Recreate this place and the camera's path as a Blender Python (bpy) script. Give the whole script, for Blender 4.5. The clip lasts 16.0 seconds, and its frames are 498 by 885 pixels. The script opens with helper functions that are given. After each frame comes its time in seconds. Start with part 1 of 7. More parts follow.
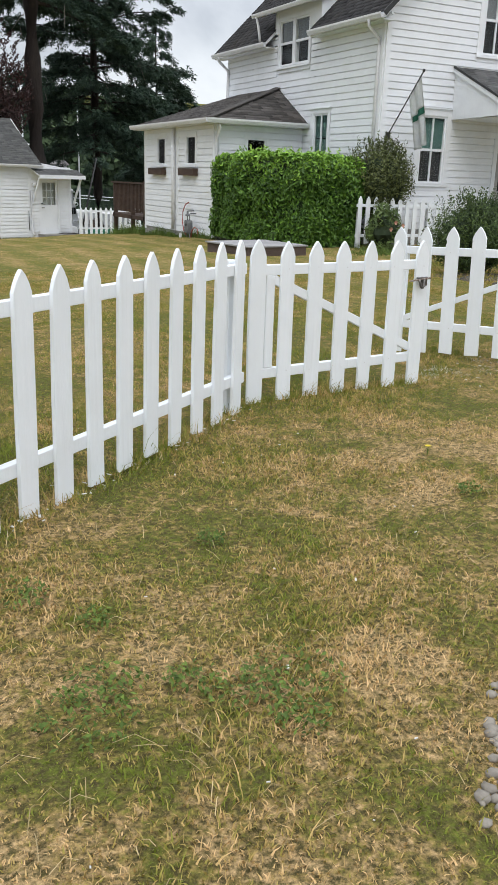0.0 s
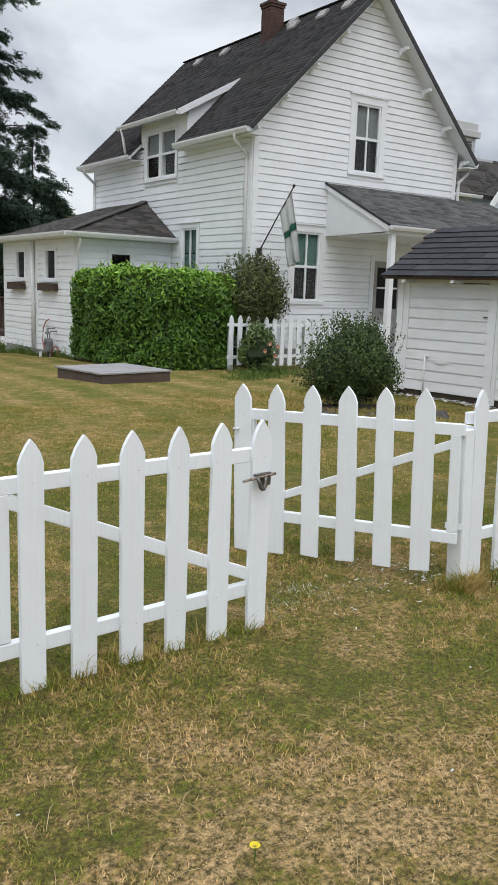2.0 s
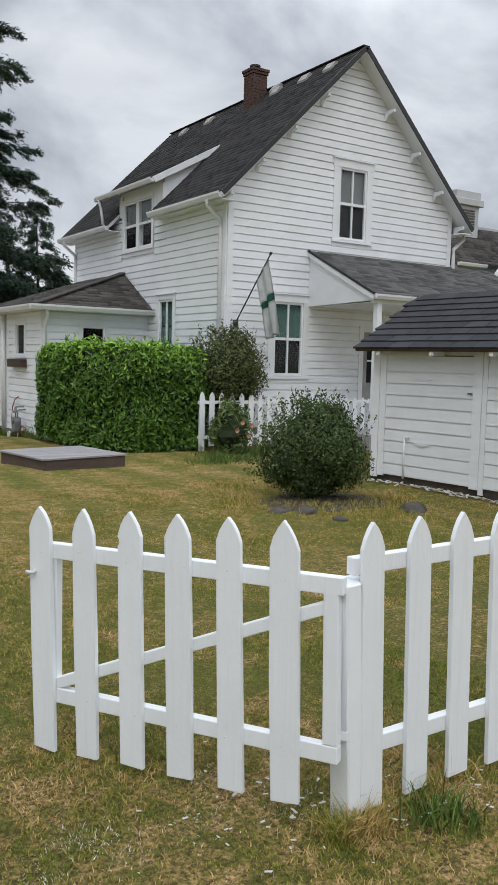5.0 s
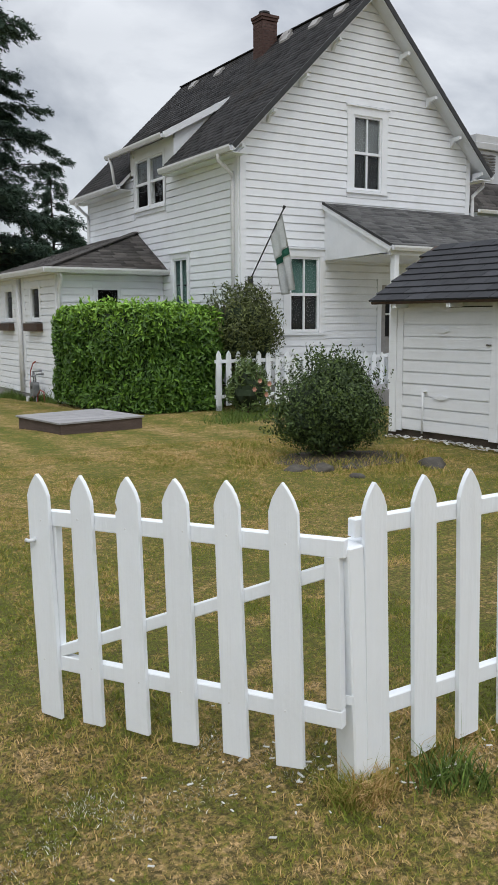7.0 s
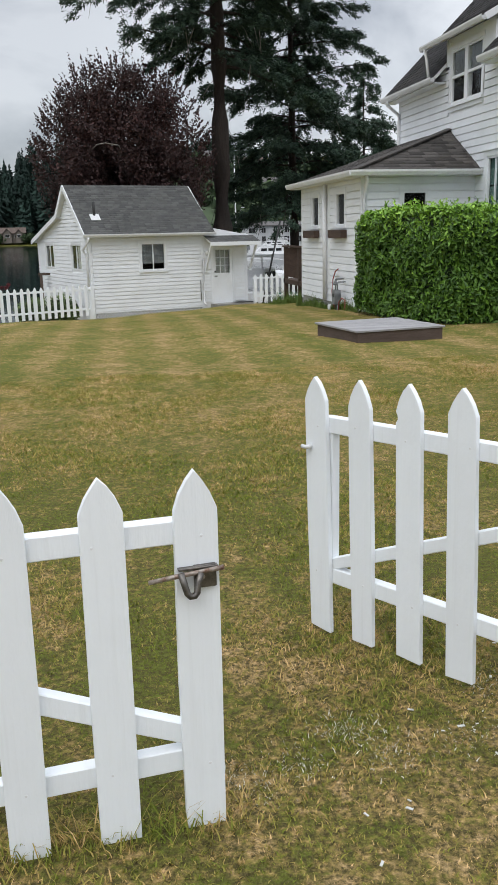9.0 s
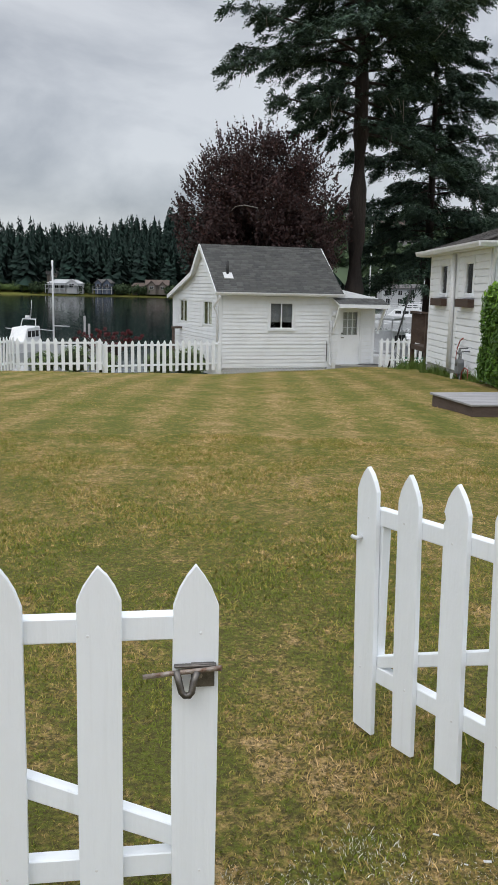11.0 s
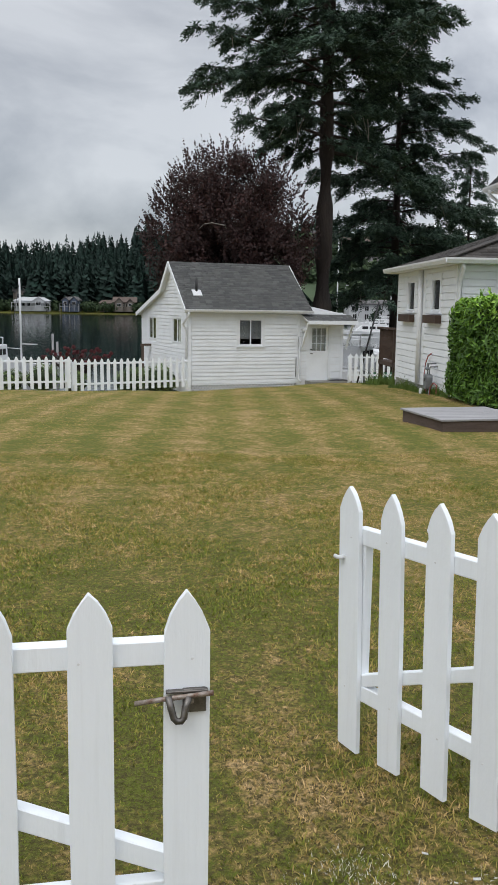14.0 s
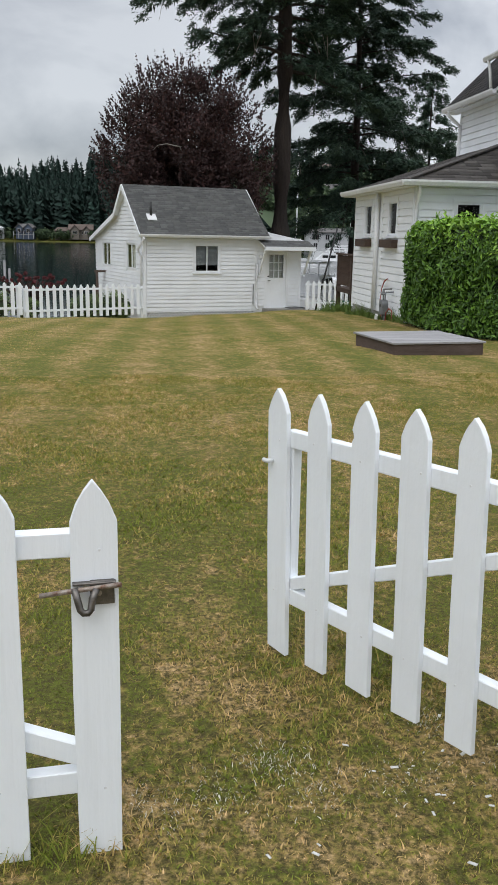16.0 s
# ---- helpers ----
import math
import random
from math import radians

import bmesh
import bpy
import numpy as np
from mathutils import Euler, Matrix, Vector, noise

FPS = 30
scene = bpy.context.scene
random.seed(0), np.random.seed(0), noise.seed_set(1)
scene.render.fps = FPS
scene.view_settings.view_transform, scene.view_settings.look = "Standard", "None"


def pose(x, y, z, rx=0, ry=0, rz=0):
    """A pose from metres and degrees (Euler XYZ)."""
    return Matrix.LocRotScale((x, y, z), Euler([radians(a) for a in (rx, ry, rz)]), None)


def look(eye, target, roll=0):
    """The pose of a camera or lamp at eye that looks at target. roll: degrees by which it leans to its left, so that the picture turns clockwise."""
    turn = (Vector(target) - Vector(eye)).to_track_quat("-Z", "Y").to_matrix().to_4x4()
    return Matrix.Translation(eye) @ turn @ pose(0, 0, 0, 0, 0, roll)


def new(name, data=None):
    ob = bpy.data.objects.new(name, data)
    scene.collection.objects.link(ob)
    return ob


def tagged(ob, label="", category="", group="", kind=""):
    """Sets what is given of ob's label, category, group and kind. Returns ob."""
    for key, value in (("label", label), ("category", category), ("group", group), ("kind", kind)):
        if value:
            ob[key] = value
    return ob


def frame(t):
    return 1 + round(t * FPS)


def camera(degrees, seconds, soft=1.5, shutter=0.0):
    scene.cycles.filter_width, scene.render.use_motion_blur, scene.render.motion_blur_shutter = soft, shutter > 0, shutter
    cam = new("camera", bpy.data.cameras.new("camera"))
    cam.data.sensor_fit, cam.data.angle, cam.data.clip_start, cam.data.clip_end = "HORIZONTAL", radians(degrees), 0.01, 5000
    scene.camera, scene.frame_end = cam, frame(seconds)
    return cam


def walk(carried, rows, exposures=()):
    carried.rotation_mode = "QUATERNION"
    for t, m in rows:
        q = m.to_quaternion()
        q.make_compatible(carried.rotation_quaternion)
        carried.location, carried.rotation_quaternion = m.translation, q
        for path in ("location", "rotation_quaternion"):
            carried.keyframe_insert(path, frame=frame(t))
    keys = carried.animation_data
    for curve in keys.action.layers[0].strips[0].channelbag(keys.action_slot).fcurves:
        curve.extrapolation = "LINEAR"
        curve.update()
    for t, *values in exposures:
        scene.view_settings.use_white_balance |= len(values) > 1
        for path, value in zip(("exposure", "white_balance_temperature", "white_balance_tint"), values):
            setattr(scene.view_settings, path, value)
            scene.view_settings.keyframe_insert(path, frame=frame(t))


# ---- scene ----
cam = camera(33.0, 16.0, soft=0.9)
METRES, EYE, TILT, LEAN, TURN = 5.3, 1.22, 0.0, 0.0, -34.0
PATH = [
    (0, (0.418, -0.235, 1.314), (1.309, 1.452, 0.715), 1.8),
    (0.5, (0.763, 0.203, 1.327), (1.74, 1.841, 0.725), 1.7),
    (1, (1.217, 0.664, 1.351), (2.271, 2.255, 0.75), 1.3),
    (1.5, (1.589, 1.005, 1.384), (2.69, 2.586, 0.848), 1.6),
    (2, (1.952, 1.34, 1.517), (3.076, 2.956, 1.161), 2.0),
    (2.5, (2.304, 1.519, 1.58), (3.444, 3.153, 1.415), 2.6),
    (3, (2.575, 1.679, 1.558), (3.697, 3.331, 1.46), 2.5),
    (3.5, (2.898, 1.865, 1.574), (3.997, 3.533, 1.481), 2.4),
    (4, (3.231, 1.969, 1.592), (4.31, 3.649, 1.47), 2.2),
    (4.5, (3.456, 2.121, 1.574), (4.537, 3.797, 1.413), 1.8),
    (7, (3.715, 2.172, 1.575), (4.751, 3.858, 1.286), -0.3),
    (7.5, (3.71, 2.191, 1.573), (4.604, 3.947, 1.235), -0.2),
    (8, (3.748, 2.203, 1.518), (4.498, 4.01, 1.102), -0.1),
    (8.5, (3.761, 2.262, 1.509), (4.317, 4.122, 1.029), -0.1),
    (9, (3.875, 2.413, 1.501), (4.244, 4.318, 1.017), -1.3),
    (9.5, (4.09, 2.454, 1.539), (4.373, 4.379, 1.077), 1.0),
    (10, (4.16, 2.459, 1.592), (4.238, 4.425, 1.234), 1.3),
    (12.5, (4.11, 2.406, 1.587), (4.202, 4.373, 1.238), 0.8),
    (13, (4.094, 2.402, 1.599), (4.196, 4.371, 1.264), 0.8),
    (13.5, (4.09, 2.399, 1.624), (4.211, 4.37, 1.305), 0.7),
    (14, (4.104, 2.437, 1.611), (4.257, 4.406, 1.296), 0.8),
    (14.5, (4.092, 2.422, 1.62), (4.281, 4.388, 1.305), 0.6),
    (15, (4.073, 2.45, 1.598), (4.284, 4.409, 1.255), 0.7),
    (15.5, (4.07, 2.455, 1.583), (4.306, 4.403, 1.199), 0.8),
    (16, (4.232, 2.475, 1.496), (4.477, 4.403, 1.023), 1.1),
]
walk(cam, [(t, look(eye, target, roll)) for t, eye, target, roll in PATH],
     exposures=((0.0, 0.27), (1.5, 0.20), (2.5, 0.02), (3.5, -0.06), (7.0, 0.02), (8.5, 0.14), (9.5, 0.13), (12.5, 0.02), (16.0, 0.06)))

# ---- world, sun ----
world = bpy.data.worlds.new("overcast_sky")
scene.world = world
world.use_nodes = True
wn, wl = world.node_tree.nodes, world.node_tree.links
wn.clear()
w_out = wn.new("ShaderNodeOutputWorld")
w_bg = wn.new("ShaderNodeBackground")
w_sky = wn.new("ShaderNodeTexSky")
w_sky.sky_type, w_sky.sun_disc = "NISHITA", False
w_sky.sun_elevation, w_sky.sun_rotation = radians(52), radians(200)
w_tc = wn.new("ShaderNodeTexCoord")
w_sep = wn.new("ShaderNodeSeparateXYZ")
wl.new(w_tc.outputs["Generated"], w_sep.inputs[0])
w_map = wn.new("ShaderNodeMapping")
w_map.inputs["Scale"].default_value = (1.0, 1.0, 1.9)
wl.new(w_tc.outputs["Generated"], w_map.inputs["Vector"])
w_n1 = wn.new("ShaderNodeTexNoise")
w_n1.inputs["Scale"].default_value, w_n1.inputs["Detail"].default_value = 3.6, 7.0
w_n1.inputs["Roughness"].default_value, w_n1.inputs["Distortion"].default_value = 0.52, 0.35
wl.new(w_map.outputs[0], w_n1.inputs["Vector"])
w_ramp = wn.new("ShaderNodeValToRGB")
w_ramp.color_ramp.elements[0].position, w_ramp.color_ramp.elements[0].color = 0.38, (0.34, 0.36, 0.40, 1)
w_ramp.color_ramp.elements[1].position, w_ramp.color_ramp.elements[1].color = 0.63, (0.72, 0.74, 0.77, 1)
wl.new(w_n1.outputs["Fac"], w_ramp.inputs["Fac"])
# an overcast sky is brighter overhead than at the horizon
w_zen = wn.new("ShaderNodeMapRange")
w_zen.inputs["From Min"].default_value, w_zen.inputs["From Max"].default_value = 0.3, 1.0
w_zen.inputs["To Min"].default_value, w_zen.inputs["To Max"].default_value = 1.0, 3.7
wl.new(w_sep.outputs["Z"], w_zen.inputs["Value"])
w_mul = wn.new("ShaderNodeVectorMath")
w_mul.operation = "SCALE"
wl.new(w_ramp.outputs["Color"], w_mul.inputs[0])
# the cloud deck is thicker over the lake
w_lake = wn.new("ShaderNodeMapRange")
w_lake.inputs["From Min"].default_value, w_lake.inputs["From Max"].default_value = 0.0, 0.55
w_lake.inputs["To Min"].default_value, w_lake.inputs["To Max"].default_value = 0.82, 1.10
wl.new(w_sep.outputs["X"], w_lake.inputs["Value"])
w_deck = wn.new("ShaderNodeMath")
w_deck.operation = "MULTIPLY"
wl.new(w_zen.outputs[0], w_deck.inputs[0])
wl.new(w_lake.outputs[0], w_deck.inputs[1])
wl.new(w_deck.outputs[0], w_mul.inputs["Scale"])
w_sc = wn.new("ShaderNodeVectorMath")
w_sc.operation = "SCALE"
w_sc.inputs["Scale"].default_value = 0.02
wl.new(w_sky.outputs[0], w_sc.inputs[0])
w_add = wn.new("ShaderNodeVectorMath")
wl.new(w_mul.outputs[0], w_add.inputs[0])
wl.new(w_sc.outputs[0], w_add.inputs[1])
wl.new(w_add.outputs[0], w_bg.inputs["Color"])
w_bg.inputs["Strength"].default_value = 0.95
wl.new(w_bg.outputs[0], w_out.inputs[0])

sun = new("sun", bpy.data.lights.new("sun", "SUN"))
sun.data.energy, sun.data.angle, sun.data.color = 0.8, radians(35), (1.0, 0.97, 0.93)
sun.matrix_world = look((-20, -32, 48), (0, 0, 0))


# ---- materials ----
class Nodes:
    def __init__(self, name):
        self.m = bpy.data.materials.new(name)
        self.m.use_nodes = True
        self.n, self.l = self.m.node_tree.nodes, self.m.node_tree.links
        self.b = self.n["Principled BSDF"]
        self.pos = self.n.new("ShaderNodeNewGeometry").outputs["Position"]

    def noise(self, scale, detail=4.0, rough=0.55, stretch=None, distort=0.0):
        t = self.n.new("ShaderNodeTexNoise")
        t.inputs["Scale"].default_value, t.inputs["Detail"].default_value = scale, detail
        t.inputs["Roughness"].default_value, t.inputs["Distortion"].default_value = rough, distort
        v = self.pos
        if stretch:
            mp = self.n.new("ShaderNodeMapping")
            mp.inputs["Scale"].default_value = stretch
            self.l.new(v, mp.inputs["Vector"])
            v = mp.outputs[0]
        self.l.new(v, t.inputs["Vector"])
        return t.outputs["Fac"]

    def ramp(self, fac, *stops):
        r = self.n.new("ShaderNodeValToRGB")
        e = r.color_ramp.elements
        while len(e) < len(stops):
            e.new(0.5)
        for el, (p, c) in zip(e, stops):
            el.position, el.color = p, (*c, 1)
        self.l.new(fac, r.inputs["Fac"])
        return r.outputs["Color"]

    def value(self, fac, a, b, c=0.0, d=1.0):
        r = self.n.new("ShaderNodeMapRange")
        for k, v in (("From Min", a), ("From Max", b), ("To Min", c), ("To Max", d)):
            r.inputs[k].default_value = v
        self.l.new(fac, r.inputs["Value"])
        return r.outputs[0]

    def mix(self, fac, a, b, mode="MIX"):
        x = self.n.new("ShaderNodeMix")
        x.data_type, x.blend_type = "RGBA", mode
        for s, v in ((x.inputs["Factor"], fac), (x.inputs[6], a), (x.inputs[7], b)):
            if isinstance(v, (int, float)):
                s.default_value = v
            elif isinstance(v, tuple):
                s.default_value = (*v, 1)
            else:
                self.l.new(v, s)
        return x.outputs[2]

    def island(self):
        return self.n.new("ShaderNodeNewGeometry").outputs["Random Per Island"]

    def object_random(self):
        return self.n.new("ShaderNodeObjectInfo").outputs["Random"]

    def done(self, color, rough=0.6, bump=None, strength=0.3, distance=0.01, metal=0.0, spec=0.5):
        if isinstance(color, tuple):
            self.b.inputs["Base Color"].default_value = (*color, 1)
        else:
            self.l.new(color, self.b.inputs["Base Color"])
        if isinstance(rough, (int, float)):
            self.b.inputs["Roughness"].default_value = rough
        else:
            self.l.new(rough, self.b.inputs["Roughness"])
        self.b.inputs["Metallic"].default_value = metal
        self.b.inputs["Specular IOR Level"].default_value = spec
        if bump is not None:
            k = self.n.new("ShaderNodeBump")
            k.inputs["Strength"].default_value, k.inputs["Distance"].default_value = strength, distance
            self.l.new(bump, k.inputs["Height"])
            self.l.new(k.outputs[0], self.b.inputs["Normal"])
        return self.m


def painted_wood(name, base, dirt, stretch, wear=0.10):
    s = Nodes(name)
    grain = s.noise(14, 5, 0.6, stretch)
    stain = s.noise(1.7, 5, 0.6)
    c = s.mix(s.value(stain, 0.45, 0.8, 0, 0.55), base, dirt)
    c = s.mix(s.value(grain, 0.55, 0.9, 0, wear * 4), c, dirt)
    c = s.mix(s.value(s.object_random(), 0, 1, 0, 0.22), c, dirt)
    lumps = s.noise(38, 4, 0.65, (1, 1, 0.45))                # brush marks, drips and filled knots under the paint
    relief = s.n.new("ShaderNodeMath")
    relief.operation = "MULTIPLY_ADD"
    s.l.new(lumps, relief.inputs[0])
    relief.inputs[1].default_value = 0.9
    s.l.new(grain, relief.inputs[2])
    return s.done(c, s.value(stain, 0.3, 0.8, 0.40, 0.65), relief.outputs[0], 0.35, 0.005)


def two_tone(name, a, b, scale, rough=0.7, bump=0.3, distance=0.01, fine=None, stretch=None, metal=0.0, spec=0.5):
    s = Nodes(name)
    big = s.noise(scale, 5, 0.6, stretch)
    small = s.noise(fine or scale * 9, 4, 0.6, stretch)
    c = s.ramp(big, (0.3, a), (0.7, b))
    c = s.mix(s.value(small, 0.35, 0.75, 0, 0.35), c, tuple(v * 0.6 for v in a))
    return s.done(c, rough, small, bump, distance, metal, spec)


def leafy(name, dark, light, spread=0.7, rough=0.5, transl=0.0):
    s = Nodes(name)
    big = s.noise(spread, 4, 0.6)
    c = s.ramp(s.island(), (0.0, dark), (0.75, light), (1.0, tuple(min(1, v * 1.5) for v in light)))
    c = s.mix(s.value(big, 0.35, 0.7, 0, 0.5), c, dark)
    if transl:
        s.b.inputs["Transmission Weight"].default_value = 0.0
    return s.done(c, rough, spec=0.35)


def shingle(name, a, b, moss, single=False):
    s = Nodes(name)
    c = s.ramp(s.object_random() if single else s.island(), (0.0, a), (0.6, b), (1.0, tuple(v * 1.25 for v in b)))
    grit = s.noise(60, 3, 0.7)
    patch = s.noise(0.9, 5, 0.6)
    c = s.mix(s.value(grit, 0.4, 0.8, 0, 0.4), c, tuple(v * 0.5 for v in a))
    c = s.mix(s.value(patch, 0.52, 0.75, 0, 0.55), c, moss)
    return s.done(c, 0.9, grit, 0.4, 0.004, spec=0.25)


WHITE = painted_wood("white_siding_paint", (0.86, 0.885, 0.92), (0.68, 0.70, 0.72), (0.15, 0.15, 3))
TRIM = painted_wood("white_trim_paint", (0.84, 0.865, 0.895), (0.68, 0.70, 0.72), (1, 1, 0.3))
FENCE = painted_wood("white_fence_paint", (0.87, 0.905, 0.94), (0.72, 0.745, 0.76), (3, 3, 0.12), 0.15)
OLDWHITE = painted_wood("weathered_white_paint", (0.85, 0.87, 0.89), (0.64, 0.65, 0.64), (0.3, 0.3, 3), 0.13)
METALWHITE = two_tone("white_gutter_metal", (0.78, 0.79, 0.80), (0.70, 0.71, 0.72), 3, 0.4, 0.1)
SHINGLE = shingle("dark_house_shingle", (0.026, 0.026, 0.028), (0.055, 0.054, 0.056), (0.065, 0.055, 0.045))
SHINGLE_ANNEX = shingle("brown_annex_shingle", (0.048, 0.045, 0.043), (0.100, 0.093, 0.088), (0.085, 0.066, 0.052))
SHINGLE_GREY = shingle("grey_cottage_shingle", (0.090, 0.092, 0.092), (0.118, 0.120, 0.118), (0.11, 0.112, 0.105))
SHINGLE_PORCH = shingle("grey_porch_shingle", (0.060, 0.061, 0.062), (0.125, 0.125, 0.125), (0.085, 0.085, 0.08))
SHINGLE_SHED = shingle("charcoal_shed_shingle", (0.036, 0.038, 0.043), (0.047, 0.049, 0.055), (0.044, 0.045, 0.049), True)
BRICK = two_tone("chimney_brick", (0.070, 0.036, 0.030), (0.115, 0.066, 0.055), 5, 0.9, 0.5)
MORTAR = two_tone("mortar", (0.12, 0.11, 0.10), (0.2, 0.18, 0.17), 6, 0.95)
DARKWOOD = two_tone("dark_brown_timber", (0.045, 0.026, 0.018), (0.085, 0.052, 0.036), 3, 0.8, 0.4, 0.01, stretch=(1, 1, 4))
GREYWOOD = two_tone("weathered_grey_board", (0.26, 0.255, 0.26), (0.38, 0.375, 0.38), 2, 0.85, 0.4, 0.006, stretch=(0.4, 5, 1))
RUSTWOOD = two_tone("brown_weathered_plank", (0.075, 0.052, 0.042), (0.13, 0.095, 0.08), 2, 0.9, 0.5, 0.01, stretch=(1, 1, 5))
CONCRETE = two_tone("concrete_base", (0.22, 0.22, 0.21), (0.34, 0.33, 0.31), 2, 0.9)
STONE = two_tone("grey_fieldstone", (0.050, 0.045, 0.037), (0.125, 0.112, 0.092), 6, 0.9, 0.6, 0.02)
DARKSTEEL = two_tone("dark_worn_steel", (0.09, 0.085, 0.08), (0.24, 0.22, 0.20), 40, 0.4, 0.3, 0.002, metal=0.8)
RUSTSTEEL = two_tone("rusty_steel_rod", (0.14, 0.06, 0.03), (0.45, 0.42, 0.38), 60, 0.5, 0.3, 0.002, metal=0.5)
METERGREY = two_tone("grey_meter_metal", (0.16, 0.17, 0.18), (0.26, 0.27, 0.28), 8, 0.5, metal=0.4)
REDPIPE = two_tone("red_hose", (0.28, 0.05, 0.045), (0.36, 0.09, 0.08), 8, 0.6)
CURTAIN = two_tone("green_curtain", (0.055, 0.13, 0.115), (0.085, 0.18, 0.16), 3, 0.9, 0.3, 0.01, stretch=(6, 6, 0.3))
BLIND = two_tone("pale_blind", (0.50, 0.51, 0.49), (0.6, 0.61, 0.59), 3, 0.9, 0.2, 0.01, stretch=(0.3, 0.3, 8))
SHADE = two_tone("dim_blind", (0.16, 0.17, 0.18), (0.22, 0.23, 0.24), 3, 0.9, 0.2, 0.01, stretch=(6, 6, 0.3))
VENTGREY = two_tone("pale_vent_metal", (0.30, 0.29, 0.28), (0.42, 0.41, 0.40), 5, 0.6)
ROOMDARK = two_tone("near_black_shade", (0.007, 0.008, 0.009), (0.016, 0.017, 0.018), 2, 0.9)
BARK = two_tone("fir_bark", (0.020, 0.015, 0.013), (0.055, 0.041, 0.035), 2.2, 0.95, 0.9, 0.06, 11, (1, 1, 0.25))
DEADTWIG = two_tone("dead_grey_twig", (0.20, 0.18, 0.16), (0.32, 0.30, 0.27), 4, 0.9)
TWIG = two_tone("brown_twig", (0.06, 0.045, 0.032), (0.12, 0.09, 0.065), 4, 0.9)
NEEDLE = leafy("fir_needles", (0.012, 0.030, 0.022), (0.062, 0.104, 0.064), 0.9, 0.8)
NEEDLE2 = leafy("young_fir_needles", (0.018, 0.040, 0.028), (0.080, 0.130, 0.086), 0.5, 0.8)
COPPER = leafy("copper_beech_leaves", (0.020, 0.011, 0.011), (0.060, 0.027, 0.024), 0.5, 0.6)
LAUREL = leafy("laurel_leaves", (0.030, 0.078, 0.010), (0.105, 0.215, 0.024), 0.9, 0.5)
LAURELTOP = leafy("young_laurel_leaves", (0.11, 0.24, 0.022), (0.25, 0.43, 0.05), 0.9, 0.45)
HEDGECORE = two_tone("hedge_shade_core", (0.012, 0.022, 0.008), (0.025, 0.045, 0.014), 3, 0.9)
OLIVE = leafy("olive_shrub_leaves", (0.032, 0.046, 0.014), (0.140, 0.165, 0.048), 0.9, 0.6)
BOXLEAF = leafy("dark_shrub_leaves", (0.018, 0.036, 0.012), (0.088, 0.135, 0.034), 1.2, 0.65)
PLANT = leafy("garden_plant_leaves", (0.06, 0.105, 0.03), (0.17, 0.24, 0.075), 1.5, 0.5)
FARTREE = leafy("distant_forest", (0.006, 0.017, 0.013), (0.016, 0.038, 0.028), 0.02, 0.9)
BROADTREE = leafy("distant_broadleaf", (0.022, 0.040, 0.018), (0.055, 0.085, 0.036), 0.02, 0.9)
REDLEAF = leafy("red_maple_leaves", (0.06, 0.010, 0.014), (0.15, 0.026, 0.030), 1, 0.6)
FLAGCLOTH = two_tone("white_flag_cloth", (0.72, 0.75, 0.75), (0.8, 0.82, 0.82), 4, 0.8)
FLAGGREEN = two_tone("green_flag_print", (0.03, 0.16, 0.11), (0.05, 0.22, 0.15), 4, 0.8)
BLACKPAINT = two_tone("black_metal", (0.015, 0.015, 0.016), (0.03, 0.03, 0.03), 8, 0.5)
HULL = two_tone("white_boat_hull", (0.86, 0.87, 0.88), (0.80, 0.81, 0.82), 1, 0.3, 0.05)
FARWALL = two_tone("distant_white_wall", (0.55, 0.56, 0.57), (0.45, 0.46, 0.47), 0.4, 0.8)
FARBLUE = two_tone("distant_blue_wall", (0.11, 0.14, 0.20), (0.09, 0.115, 0.165), 0.4, 0.8)
FARTAN = two_tone("distant_tan_wall", (0.20, 0.175, 0.145), (0.15, 0.13, 0.11), 0.4, 0.8)
FARROOF = two_tone("distant_grey_roof", (0.10, 0.095, 0.095), (0.15, 0.145, 0.14), 0.4, 0.9)
FARROOFRED = two_tone("distant_brown_roof", (0.10, 0.075, 0.062), (0.14, 0.105, 0.09), 0.4, 0.9)
PALEBLUE = two_tone("pale_blue_siding", (0.48, 0.55, 0.60), (0.55, 0.61, 0.66), 1, 0.7)
CHIP = two_tone("white_paint_flake", (0.75, 0.75, 0.73), (0.6, 0.6, 0.57), 20, 0.8)
DIRT = two_tone("bare_soil", (0.05, 0.04, 0.03), (0.10, 0.08, 0.06), 5, 0.95, 0.6, 0.02)
GRAVEL = two_tone("pale_gravel", (0.20, 0.18, 0.15), (0.36, 0.33, 0.28), 9, 0.9)
FLOWER = two_tone("pink_orange_petal", (0.5, 0.22, 0.16), (0.6, 0.35, 0.25), 9, 0.7)
YELLOW = two_tone("yellow_petal", (0.75, 0.6, 0.03), (0.7, 0.55, 0.02), 9, 0.7)

g = Nodes("window_glass")
g.b.inputs["Transmission Weight"].default_value = 1.0
g.b.inputs["IOR"].default_value = 1.22
GLASS = g.done((0.9, 0.93, 0.92), 0.02)

wt = Nodes("lake_water")
ripple = wt.noise(0.9, 4, 0.55, (1, 2.5, 1))
WATER = wt.done((0.012, 0.020, 0.020), 0.06, ripple, 0.05, 0.12)


